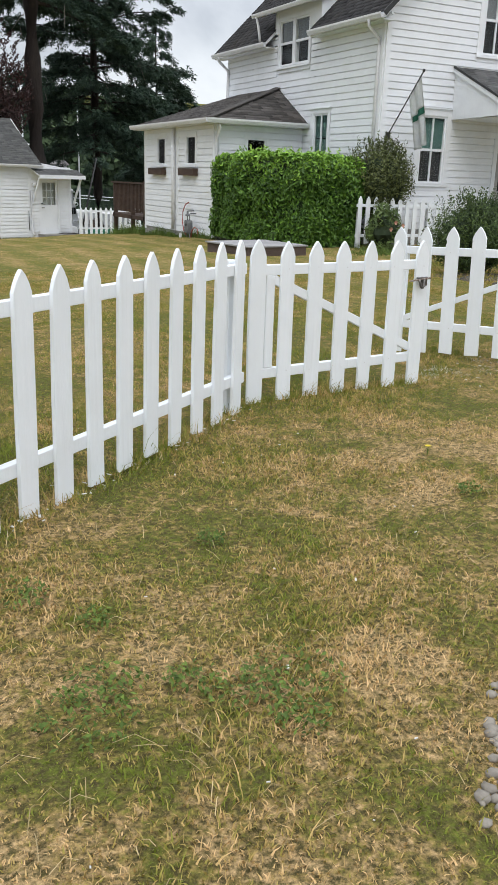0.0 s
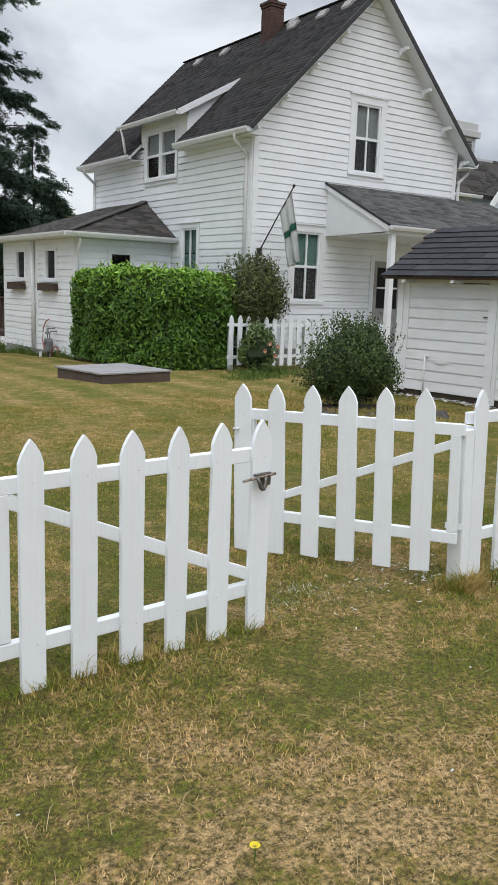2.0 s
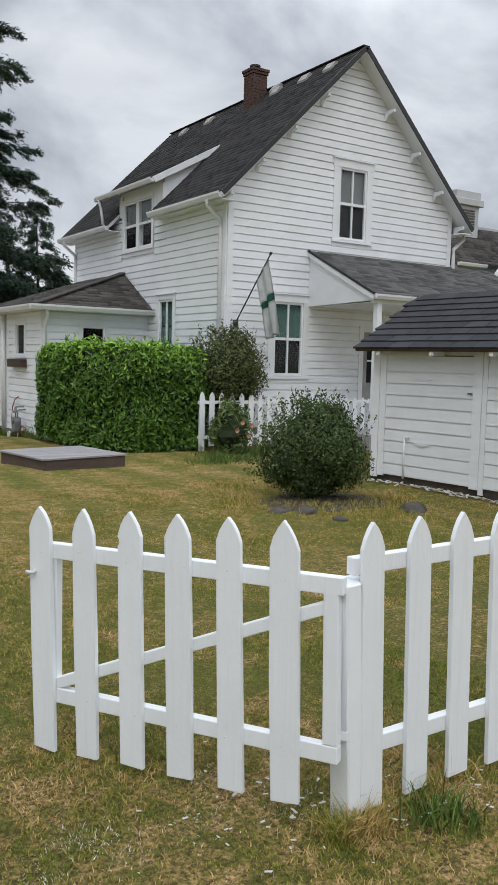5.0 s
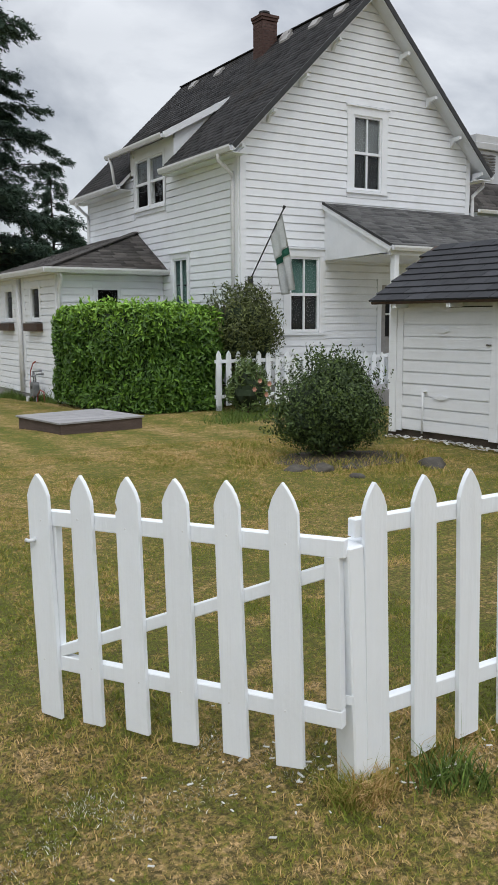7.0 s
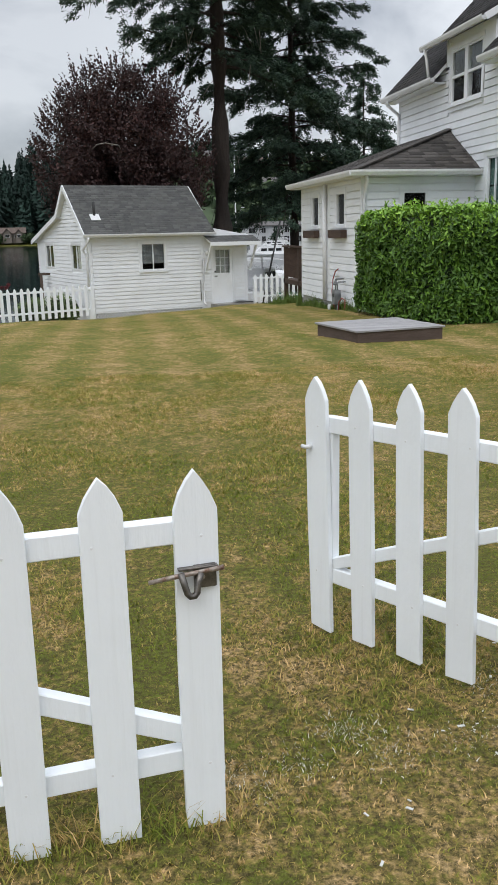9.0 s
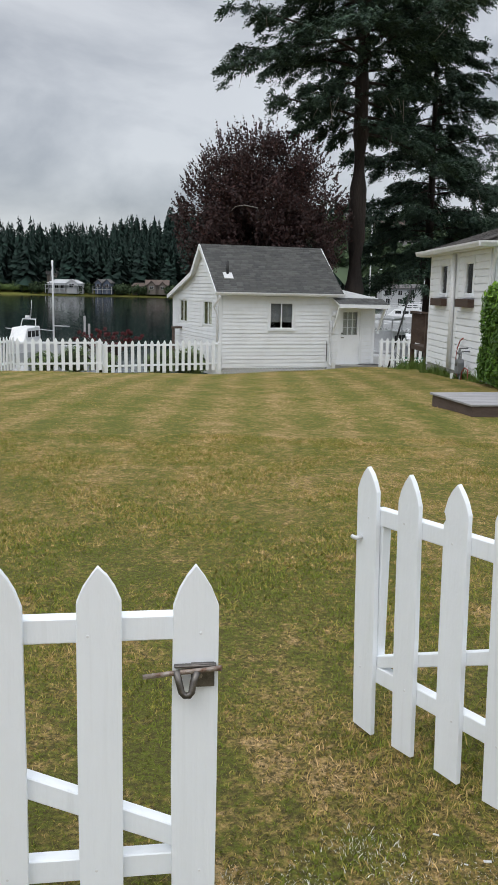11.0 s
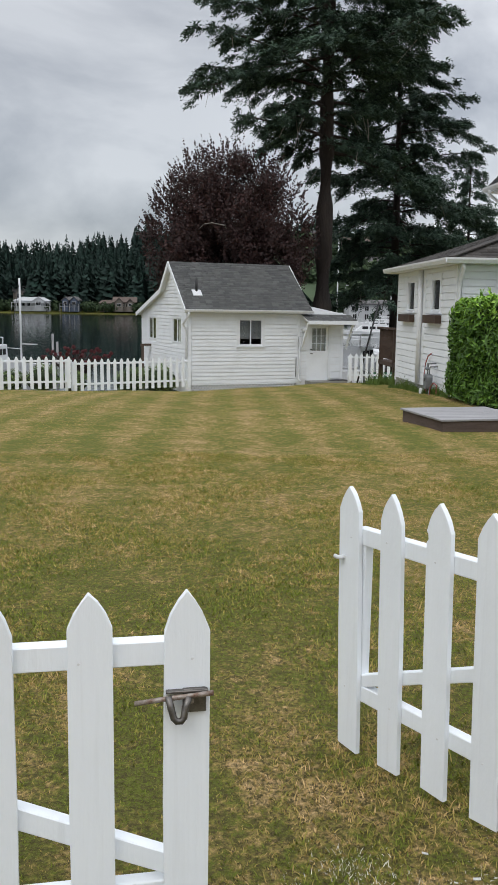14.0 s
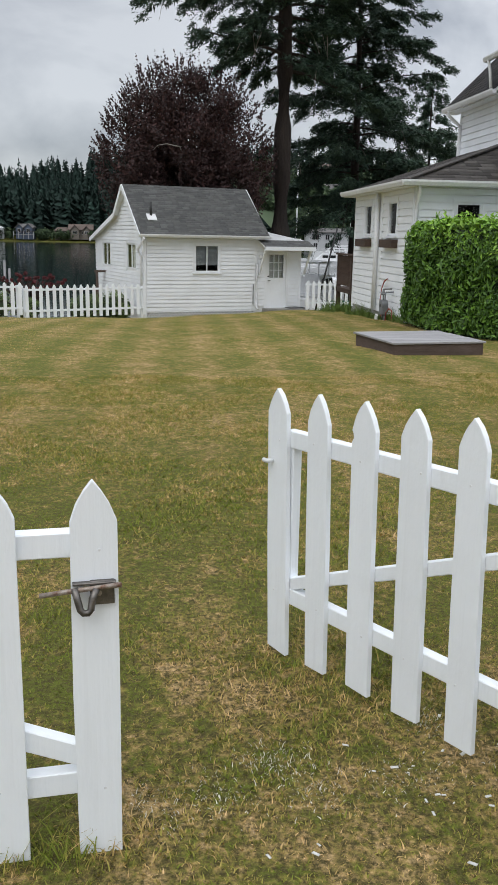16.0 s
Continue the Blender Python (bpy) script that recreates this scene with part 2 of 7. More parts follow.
def lawn_colours(s):
    """A value that runs from green through olive to straw-dry turf, in patches of three sizes."""
    big = s.value(s.noise(0.62, 4, 0.6, (1, 0.8, 1), 0.6), 0.33, 0.67)
    mid = s.value(s.noise(2.6, 5, 0.62, None, 0.6), 0.34, 0.66)
    small = s.value(s.noise(8, 5, 0.7), 0.25, 0.75)
    tiny = s.value(s.noise(23, 4, 0.7, None, 0.4), 0.28, 0.72)
    coarse = s.mix(0.5, big, mid)
    fine = s.mix(0.55, small, tiny)
    sep = s.n.new("ShaderNodeSeparateXYZ")
    s.l.new(s.pos, sep.inputs[0])
    dry0 = s.value(sep.outputs["Y"], 2.7, 4.3, 0.105, -0.070)     # drier turf outside the fence, greener just inside
    dry1 = s.value(sep.outputs["Y"], 6.0, 10.5, 0.0, 0.060)
    dry2 = s.n.new("ShaderNodeMath")
    s.l.new(dry0, dry2.inputs[0])
    s.l.new(dry1, dry2.inputs[1])
    dry3 = s.n.new("ShaderNodeMath")
    s.l.new(dry2.outputs[0], dry3.inputs[0])
    s.l.new(s.value(sep.outputs["Y"], 300, 400, 0.0, -0.16), dry3.inputs[1])
    dry = dry3.outputs[0]
    off = s.n.new("ShaderNodeMath")
    off.operation = "SUBTRACT"
    s.l.new(coarse, off.inputs[0])
    off.inputs[1].default_value = 0.5
    tuft = s.n.new("ShaderNodeMath")                             # tufts a few centimetres wide
    tuft.operation = "MULTIPLY_ADD"
    s.l.new(fine, tuft.inputs[0])
    tuft.inputs[1].default_value = 0.95
    tuft.inputs[2].default_value = 0.025
    even = s.n.new("ShaderNodeMath")                             # inside the fence the turf is more even
    even.operation = "MULTIPLY_ADD"
    s.l.new(off.outputs[0], even.inputs[0])
    s.l.new(s.value(sep.outputs["Y"], 3.2, 7.5, 0.82, 0.34), even.inputs[1])
    s.l.new(tuft.outputs[0], even.inputs[2])
    add = s.n.new("ShaderNodeMath")
    s.l.new(even.outputs[0], add.inputs[0])
    s.l.new(dry, add.inputs[1])
    # faint mower stripes running to the lake
    sx = s.n.new("ShaderNodeMath")
    sx.operation = "MULTIPLY_ADD"
    s.l.new(sep.outputs["Y"], sx.inputs[0])
    sx.inputs[1].default_value = -0.05
    s.l.new(sep.outputs["X"], sx.inputs[2])
    sn = s.n.new("ShaderNodeMath")
    sn.operation = "MULTIPLY"
    s.l.new(sx.outputs[0], sn.inputs[0])
    sn.inputs[1].default_value = 7.6
    si = s.n.new("ShaderNodeMath")
    si.operation = "SINE"
    s.l.new(sn.outputs[0], si.inputs[0])
    st = s.n.new("ShaderNodeMath")
    st.operation = "MULTIPLY_ADD"
    s.l.new(si.outputs[0], st.inputs[0])
    s.l.new(s.value(sep.outputs["Y"], 6, 13, 0.0, 0.07), st.inputs[1])
    s.l.new(add.outputs[0], st.inputs[2])
    return st.outputs[0]


GREEN, OLIVEG, TAN, STRAW = (0.125, 0.155, 0.020), (0.235, 0.212, 0.046), (0.418, 0.292, 0.112), (0.595, 0.412, 0.205)
gm = Nodes("lawn_ground")
gf = lawn_colours(gm)
gc = gm.ramp(gf, (0.33, GREEN), (0.47, OLIVEG), (0.62, TAN), (0.76, STRAW))
gn = gm.noise(52, 5, 0.75)
gn2 = gm.noise(170, 3, 0.7)
gsep = gm.n.new("ShaderNodeSeparateXYZ")
gm.l.new(gm.pos, gsep.inputs[0])
thatch_shade = gm.n.new("ShaderNodeMath")                          # brown thatch and painted shade between blades; full up to Y 6, weaker beyond
thatch_shade.operation = "MULTIPLY"
gm.l.new(gm.value(gn, 0.34, 0.60, 0.0, 1.0), thatch_shade.inputs[0])
gm.l.new(gm.value(gsep.outputs["Y"], 6.0, 14.0, 1.0, 0.62), thatch_shade.inputs[1])
gc = gm.mix(thatch_shade.outputs[0], gc, (0.058, 0.048, 0.018))
gc = gm.mix(gm.value(gn2, 0.5, 0.8, 0.0, 0.32), gc, (0.42, 0.33, 0.17))
# coarser dark gaps between tufts, shade mixed into the ground colour
gn3 = gm.noise(20, 4, 0.75, (1, 1, 1), 0.8)
gc = gm.mix(gm.value(gn3, 0.48, 0.72, 0.0, 0.42), gc, (0.075, 0.078, 0.020))
LAWN = gm.done(gc, 0.95, gn, 0.6, 0.02, spec=0.15)

bm_ = Nodes("grass_blade")
bf = lawn_colours(bm_)
bj = bm_.mix(0.28, bf, bm_.island())
bc = bm_.ramp(bj, (0.33, tuple(v * 1.3 for v in GREEN)), (0.47, tuple(v * 1.24 for v in OLIVEG)), (0.62, tuple(v * 1.16 for v in TAN)), (0.76, tuple(v * 1.18 for v in STRAW)))
BLADE = bm_.done(bc, 0.75, spec=0.2)
CLOVER = leafy("clover_leaves", (0.055, 0.095, 0.016), (0.115, 0.175, 0.030), 2, 0.8)
PALESTRAW = leafy("pale_straw", (0.30, 0.23, 0.11), (0.46, 0.36, 0.20), 2, 0.8)
PALEGRASS = leafy("bleached_grass", (0.46, 0.43, 0.35), (0.72, 0.70, 0.61), 2, 0.8)


# ---- mesh helpers ----
def box(bm, lo, hi, m=None):
    x0, y0, z0 = lo
    x1, y1, z1 = hi
    pts = [Vector(p) for p in ((x0, y0, z0), (x1, y0, z0), (x1, y1, z0), (x0, y1, z0), (x0, y0, z1), (x1, y0, z1), (x1, y1, z1), (x0, y1, z1))]
    v = [bm.verts.new(m @ p if m else p) for p in pts]
    for f in ((3, 2, 1, 0), (4, 5, 6, 7), (0, 1, 5, 4), (1, 2, 6, 5), (2, 3, 7, 6), (3, 0, 4, 7)):
        bm.faces.new([v[i] for i in f])
    return v


def prism(bm, outline, y0, y1, m=None):
    """An outline in x and z, given thickness along y."""
    a = [bm.verts.new((m or Matrix()) @ Vector((x, y0, z))) for x, z in outline]
    b = [bm.verts.new((m or Matrix()) @ Vector((x, y1, z))) for x, z in outline]
    bm.faces.new(a)
    bm.faces.new(b[::-1])
    for i in range(len(a)):
        j = (i + 1) % len(a)
        bm.faces.new((a[j], a[i], b[i], b[j]))


def tube(bm, pts, radii, sides=8):
    rings = []
    for i, p in enumerate(pts):
        d = (Vector(pts[min(i + 1, len(pts) - 1)]) - Vector(pts[max(i - 1, 0)])).normalized()
        q = d.to_track_quat("Z", "Y")
        r = radii[i] if isinstance(radii, (list, tuple)) else radii
        rings.append([bm.verts.new(Vector(p) + q @ Vector((r * math.cos(2 * math.pi * k / sides), r * math.sin(2 * math.pi * k / sides), 0))) for k in range(sides)])
    for a, b in zip(rings, rings[1:]):
        for k in range(sides):
            bm.faces.new((a[k], a[(k + 1) % sides], b[(k + 1) % sides], b[k]))
    bm.faces.new(rings[0][::-1])
    bm.faces.new(rings[-1])


def finish(name, bm, material, smooth=False, bevel=0.0):
    if bevel:
        bmesh.ops.bevel(bm, geom=bm.edges[:], offset=bevel, segments=1, affect="EDGES")
    bmesh.ops.recalc_face_normals(bm, faces=bm.faces)
    me = bpy.data.meshes.new(name)
    bm.to_mesh(me)
    bm.free()
    me.materials.append(material)
    if smooth:
        me.shade_smooth()
    return me


def part(name, bm, material, parent, label="", smooth=False, bevel=0.0):
    ob = new(name, finish(name, bm, material, smooth, bevel))
    ob.parent = parent
    if label:
        ob["label"] = label
    return ob


def share(name, me, parent, m):
    ob = new(name, me)
    ob.parent = parent
    ob.matrix_basis = m
    return ob


def thing(name, label, category, m=None, group="", kind=""):
    ob = new(name)
    if m is not None:
        ob.matrix_basis = m
    return tagged(ob, label, category, group, kind)


def solid(name, bm, material, label, category="", kind="", smooth=False, bevel=0.0, group=""):
    return tagged(new(name, finish(name, bm, material, smooth, bevel)), label, category, group, kind)


def mesh_np(name, verts, faces, material):
    """A mesh from arrays: verts n x 3, faces n x 3 or n x 4."""
    me = bpy.data.meshes.new(name)
    n, k = faces.shape
    me.vertices.add(len(verts))
    me.vertices.foreach_set("co", np.ascontiguousarray(verts, dtype=np.float32).ravel())
    me.loops.add(n * k)
    me.loops.foreach_set("vertex_index", np.ascontiguousarray(faces, dtype=np.int32).ravel())
    me.polygons.add(n)
    me.polygons.foreach_set("loop_start", np.arange(0, n * k, k, dtype=np.int32))
    me.update(calc_edges=True)
    me.materials.append(material)
    return me


rng = np.random.default_rng(7)


def ground_z(x, y):
    """The lawn: level by the gate, falling gently to the cottage, then a bank to the lake bed."""
    x, y = np.asarray(x, float), np.asarray(y, float)
    z = -0.03 - (0.00034 + 0.00016 * np.clip((9 - x) / 5, 0, 1)) * np.clip(y - 8, 0, 27) ** 2.5
    z = z - np.clip((y - 35) / 9, 0, 1) ** 1.3 * 3.2
    far = np.clip((y - 405) / 30, 0, 1)
    z = np.where(y > 400, -4.8 + far * 4.6, z)
    z = np.where(y > 435, -0.2 + np.clip((y - 435) / 160, 0, 1) * (26 + 26 * np.clip((x + 70) / 70, 0, 1)), z)
    return z + 0.012 * np.sin(1.7 * x + 0.6 * y) + 0.01 * np.sin(2.3 * y - 0.8 * x)


# ---- ground and lake ----
def sheet(name, xs, ys, material, height):
    gx, gy = np.meshgrid(xs, ys)
    v = np.stack([gx, gy, height(gx, gy)], -1).reshape(-1, 3)
    nx = len(xs)
    i = (np.arange(len(ys) - 1)[:, None] * nx + np.arange(nx - 1)[None, :]).ravel()
    me = mesh_np(name, v, np.stack([i, i + 1, i + nx + 1, i + nx], -1), material)
    me.shade_smooth()
    return new(name, me)


xs = np.concatenate([np.linspace(-900, -40, 20), np.linspace(-36, -8, 15), np.linspace(-7, 22, 117), np.linspace(24, 60, 13), np.linspace(70, 900, 20)])
ys = np.concatenate([np.linspace(-300, -12, 14), np.linspace(-10, 48, 200), np.linspace(52, 398, 20), np.linspace(402, 620, 40), np.linspace(680, 1200, 6)])
tagged(sheet("ground", xs, ys, LAWN, ground_z), "patchy green and straw-dry mown lawn sloping to the lake", "lawn", kind="structure")
tagged(sheet("water", np.array([-900.0, -60, 0, 60, 900]), np.array([37.0, 60, 150, 300, 428]), WATER, lambda x, y: np.full_like(x, -2.1)), "calm dark green lake reflecting the wooded shore", "lake", kind="structure")


# ---- picket fences and the gate ----
def picket_mesh(name, height, width=0.105, thick=0.02, notch=False, seed=0, round_=0.0):
    r = random.Random(seed)
    w = width / 2
    tip = 0.092 + r.uniform(-0.008, 0.01)
    j = lambda: r.uniform(-0.0025, 0.0025)
    left = [(-w + j(), 0.0 + r.uniform(-0.008, 0.008)), (-w + j(), height * 0.45), (-w + j(), height - tip), (-w * 0.71, height - tip * 0.58), (-w * 0.36, height - tip * 0.26)]
    right = [(w * 0.36, height - tip * 0.26), (w * 0.71, height - tip * 0.58), (w + j(), height - tip), (w + j(), height * 0.45), (w + j(), r.uniform(-0.008, 0.008))]
    if notch:
        left[2:3] = [(-w, height - tip - 0.045), (-w + 0.012, height - tip - 0.035), (-w + 0.010, height - tip - 0.018), (-w, height - tip - 0.008)]
    bm = bmesh.new()
    prism(bm, left + [(j(), height)] + right, -thick, 0)
    return finish(name, bm, FENCE, bevel=0.0018)


PICKETS = [picket_mesh("picket", 1.0, 0.105 + 0.004 * (k % 3 - 1), seed=k) for k in range(6)]
PICKET_NOTCH = picket_mesh("picket", 1.0, notch=True, seed=11)


def rail(parent, x0, x1, z, h=0.062, d=0.04, name="rail", y=0.001, m=None):
    bm = bmesh.new()
    box(bm, (x0, y, z - h / 2), (x1, y + d, z + h / 2), m)
    return part(name, bm, FENCE, parent, bevel=0.003)


def post(parent, x, h, y0=0.045, s=0.09, z0=-0.12, name="post"):
    bm = bmesh.new()
    box(bm, (x - s / 2, y0, z0), (x + s / 2, y0 + s, h))
    return part(name, bm, FENCE, parent, bevel=0.004)


def along(a, b, z):
    """A frame at a whose x runs to b; pickets stand at y = 0 on its front, rails behind."""
    d = Vector((b[0] - a[0], b[1] - a[1], 0))
    return pose(a[0], a[1], z, 0, 0, math.degrees(math.atan2(d.y, d.x))), d.length


def lean(k, amount=0.6):
    r = random.Random(k * 7 + 3)
    return r.uniform(-amount, amount)


def picket_run(name, label, a, b, n, z, tops=1.0, first=0.06, step=None, rails=(0.21, 0.85), posts=(), group="", post_h=0.9, seed=0, overhang=(0.0, 0.0), zs=None, tilt=0.0):
    m, length = along(a, b, z)
    top = thing(name, label, "fence", m, group)
    step = step or (length - 2 * first) / (n - 1)
    for k in range(n):
        dz = zs(k) if zs else random.Random(seed + k).uniform(-0.006, 0.006)
        share("picket", PICKETS[(k + seed) % 6], top, pose(first + k * step, 0, dz, 0, tilt + lean(k + seed, 0.5), 0) @ Matrix.Diagonal((1, 1, tops, 1)))
    for rz in rails:
        rail(top, -overhang[0], length + overhang[1], rz * tops)
    for px in posts:
        post(top, px, post_h)
    return top


GATE_Z = -0.05
# left leaf of the gate, closed
gl, gl_len = along((2.72, 4.215), (4.165, 4.36), GATE_Z)
leaf = thing("picket_gate", "white painted picket gate leaf with diagonal brace, standing closed", "gate", gl, "gate leaves")
for k, px in enumerate((0.066, 0.285, 0.503, 0.722, 0.940, 1.167, 1.395)):
    share("picket", PICKETS[(k + 2) % 6], leaf, pose(px, 0, 0.016 - 0.0018 * k + (0.012 if k == 0 else 0), 0, lean(k + 40, 0.4), 0))
rail(leaf, 0.1, gl_len - 0.04, 0.845)
rail(leaf, 0.1, gl_len - 0.03, 0.215)
rail(leaf, 0.0, 0.565, 0.0, name="stile", m=pose(0.175, 0, 0.25, 0, -90, 0))
rail(leaf, 0.0, 1.27, 0.0, 0.055, name="brace", m=pose(0.20, 0, 0.79, 0, 23.5, 0))
lx = 1.395
latch = thing("latch", "", "", None)
latch.parent = leaf
bm = bmesh.new()
box(bm, (lx - 0.010, -0.032, 0.706), (lx + 0.046, -0.0205, 0.765))
box(bm, (lx - 0.050, -0.036, 0.757), (lx + 0.050, -0.0205, 0.763))
part("back_plate", bm, DARKSTEEL, latch, "dark worn steel plate", bevel=0.0015)
bm = bmesh.new()
tube(bm, [(lx - 0.125, -0.042, 0.742), (lx - 0.05, -0.042, 0.749), (lx + 0.02, -0.042, 0.754), (lx + 0.062, -0.042, 0.757)], [0.006, 0.0065, 0.006, 0.007], 8)
part("bolt_rod", bm, RUSTSTEEL, latch, "rusty sliding bolt rod", True)
bm = bmesh.new()
tube(bm, [(lx - 0.046, -0.044, 0.756), (lx - 0.040, -0.052, 0.730), (lx - 0.034, -0.056, 0.706), (lx - 0.027, -0.057, 0.698), (lx - 0.016, -0.057, 0.698), (lx - 0.010, -0.056, 0.706), (lx - 0.006, -0.052, 0.730), (lx + 0.004, -0.045, 0.752)], 0.0085, 8)
part("handle", bm, DARKSTEEL, latch, "bent steel handle", True)
bm = bmesh.new()
tube(bm, [(lx + 0.010, -0.034, 0.735), (lx + 0.010, -0.031, 0.735)], 0.007, 8)
part("screw", bm, RUSTSTEEL, latch, "rusty screw head")
# right leaf, swung open to the lawn
gr, gr_len = along((4.675, 5.455), (5.372, 4.25), 0.0)
leaf2 = thing("picket_gate", "white painted picket gate leaf swung open onto the lawn", "gate", gr, "gate leaves")
for k in range(6):
    me = PICKET_NOTCH if k == 2 else PICKETS[(k * 5 + 1) % 6]
    share("picket", me, leaf2, pose(0.112 + 0.2150 * k, 0, -0.018 + 0.012 * k, 0, -1.6 + lean(k + 60, 0.3), 0))
rail(leaf2, 0.11, gr_len - 0.020, 0.0, name="rail", m=pose(0, 0, 0.800, 0, -1.4, 0))
rail(leaf2, 0.11, gr_len - 0.020, 0.0, name="rail", m=pose(0, 0, 0.205, 0, -1.6, 0))
rail(leaf2, 0.0, 0.53, 0.0, 0.055, name="stile", m=pose(gr_len - 0.050, 0, 0.275, 0, -91.5, 0))
rail(leaf2, 0.0, 0.565, 0.0, 0.045, name="stile", m=pose(0.13, 0.004, 0.23, 0, -90, 0))
rail(leaf2, 0.0, 1.27, 0.0, 0.045, name="brace", y=0.003, m=pose(0.15, 0, 0.255, 0, -23.2, 0))
bm = bmesh.new()
tube(bm, [(0.065, -0.021, 0.715), (0.065, -0.040, 0.715), (0.055, -0.046, 0.715), (0.040, -0.042, 0.715)], 0.008, 8)
part("catch", bm, METALWHITE, leaf2, "painted catch ring on the gate", True)
for hz in (0.30, 0.80):
    bm = bmesh.new()
    box(bm, (gr_len - 0.095, 0.0455, hz - 0.016), (gr_len + 0.0, 0.050, hz + 0.016))
    part("hinge", bm, FENCE, leaf2)
# filled nail heads where pickets meet the rails
bm = bmesh.new()
tube(bm, [(0, -0.0195, 0), (0, -0.0215, 0)], [0.0040, 0.0030], 8)
NAIL = finish("nail", bm, METALWHITE)
rn = random.Random(5)
for gate_, spots_ in ((leaf, [(x, z) for x in (0.285, 0.503, 0.722, 0.940, 1.167, 1.395) for z in (0.845, 0.215)]), (leaf2, [(0.094 + 0.215 * k, 0.805 + 0.005 * k) for k in range(6)] + [(0.106 + 0.215 * k, 0.21 + 0.006 * k) for k in range(6)])):
    for x, z in spots_:
        share("nail", NAIL, gate_, pose(x + rn.uniform(-0.025, 0.025), 0, z + rn.uniform(-0.012, 0.012)))
# fence left of the gate: runs back towards the walker
d_left = Vector((-1.57, -1.13)).normalized()
pl = Vector((2.66, 4.115))
far_l = pl + d_left * 4.2
picket_run("picket_fence", "white painted picket fence on mown lawn beside the gate", far_l, pl, 19, -0.030, first=0.048, step=0.2245, posts=(4.13, 2.1, 0.1), overhang=(0.1, 0.02), seed=3, group="garden fence", tilt=1.1, zs=lambda k: 0.003 * (k - 12))
# fence right of the gate
right = picket_run("picket_fence", "white painted picket fence with square post beside the open gate", (5.475, 4.29), (9.6, 4.37), 19, 0.015, first=0.056, step=0.222, tops=1.03, posts=(2.1, 4.0), overhang=(0.05, 0.0), seed=9, group="garden fence", tilt=-1.6)
bm = bmesh.new()
box(bm, (-0.092, -0.016, -0.13), (-0.0245, 0.09, 0.825), pose(0.046, 0, 0, 0, -3.2, 0))
box(bm, (-0.0245, 0.0015, -0.13), (0.030, 0.09, 0.825), pose(0.046, 0, 0, 0, -3.2, 0))
part("post", bm, FENCE, right, "square gate post, chipped at the foot", bevel=0.006)


# ---- siding, shingles, windows ----
def siding(parent, m, z0, z1, expo, left, right_, holes=(), material=None, proud=0.0325, groove=0.022):
    """Clapboards on a wall whose local x runs along it, y points out and z up. left and right_ give the ends at a height;
    holes are (x0, x1, z0, z1)."""
    material = material or WHITE
    z = z0
    while z < z1 - 0.02:
        top = min(z + expo, z1)
        mid = (z + top) / 2
        cuts = sorted((h[0], h[1]) for h in holes if h[2] < mid < h[3])
        spans, a = [], left(mid)
        b = right_(mid)
        for c0, c1 in cuts:
            if c0 > a:
                spans.append((a, min(c0, b), a == left(mid), False))
            a = max(a, c1)
        if a < b:
            spans.append((a, b, a == left(mid), True))
        for a, b, at_l, at_r in spans:
            if b - a < 0.02:
                continue
            dl = (left(z) - left(mid), left(top) - left(mid)) if at_l else (0, 0)
            dr = (right_(z) - right_(mid), right_(top) - right_(mid)) if at_r else (0, 0)
            bm = bmesh.new()
            w = random.uniform(-0.0015, 0.0015)
            lip = top - groove                               # an open groove is left above each board
            pts = [(a + dl[0], 0, z), (b + dr[0], 0, z), (b + dr[0], proud + w, z), (a + dl[0], proud + w, z),
                   (a + dl[1], 0, lip), (b + dr[1], 0, lip), (b + dr[1], proud - 0.006, lip), (a + dl[1], proud - 0.006, lip)]
            v = [bm.verts.new(m @ Vector(p)) for p in pts]
            for f in ((3, 2, 1, 0), (4, 5, 6, 7), (0, 1, 5, 4), (1, 2, 6, 5), (2, 3, 7, 6), (3, 0, 4, 7)):
                bm.faces.new([v[i] for i in f])
            part("siding_board", bm, material, parent)
        z = top


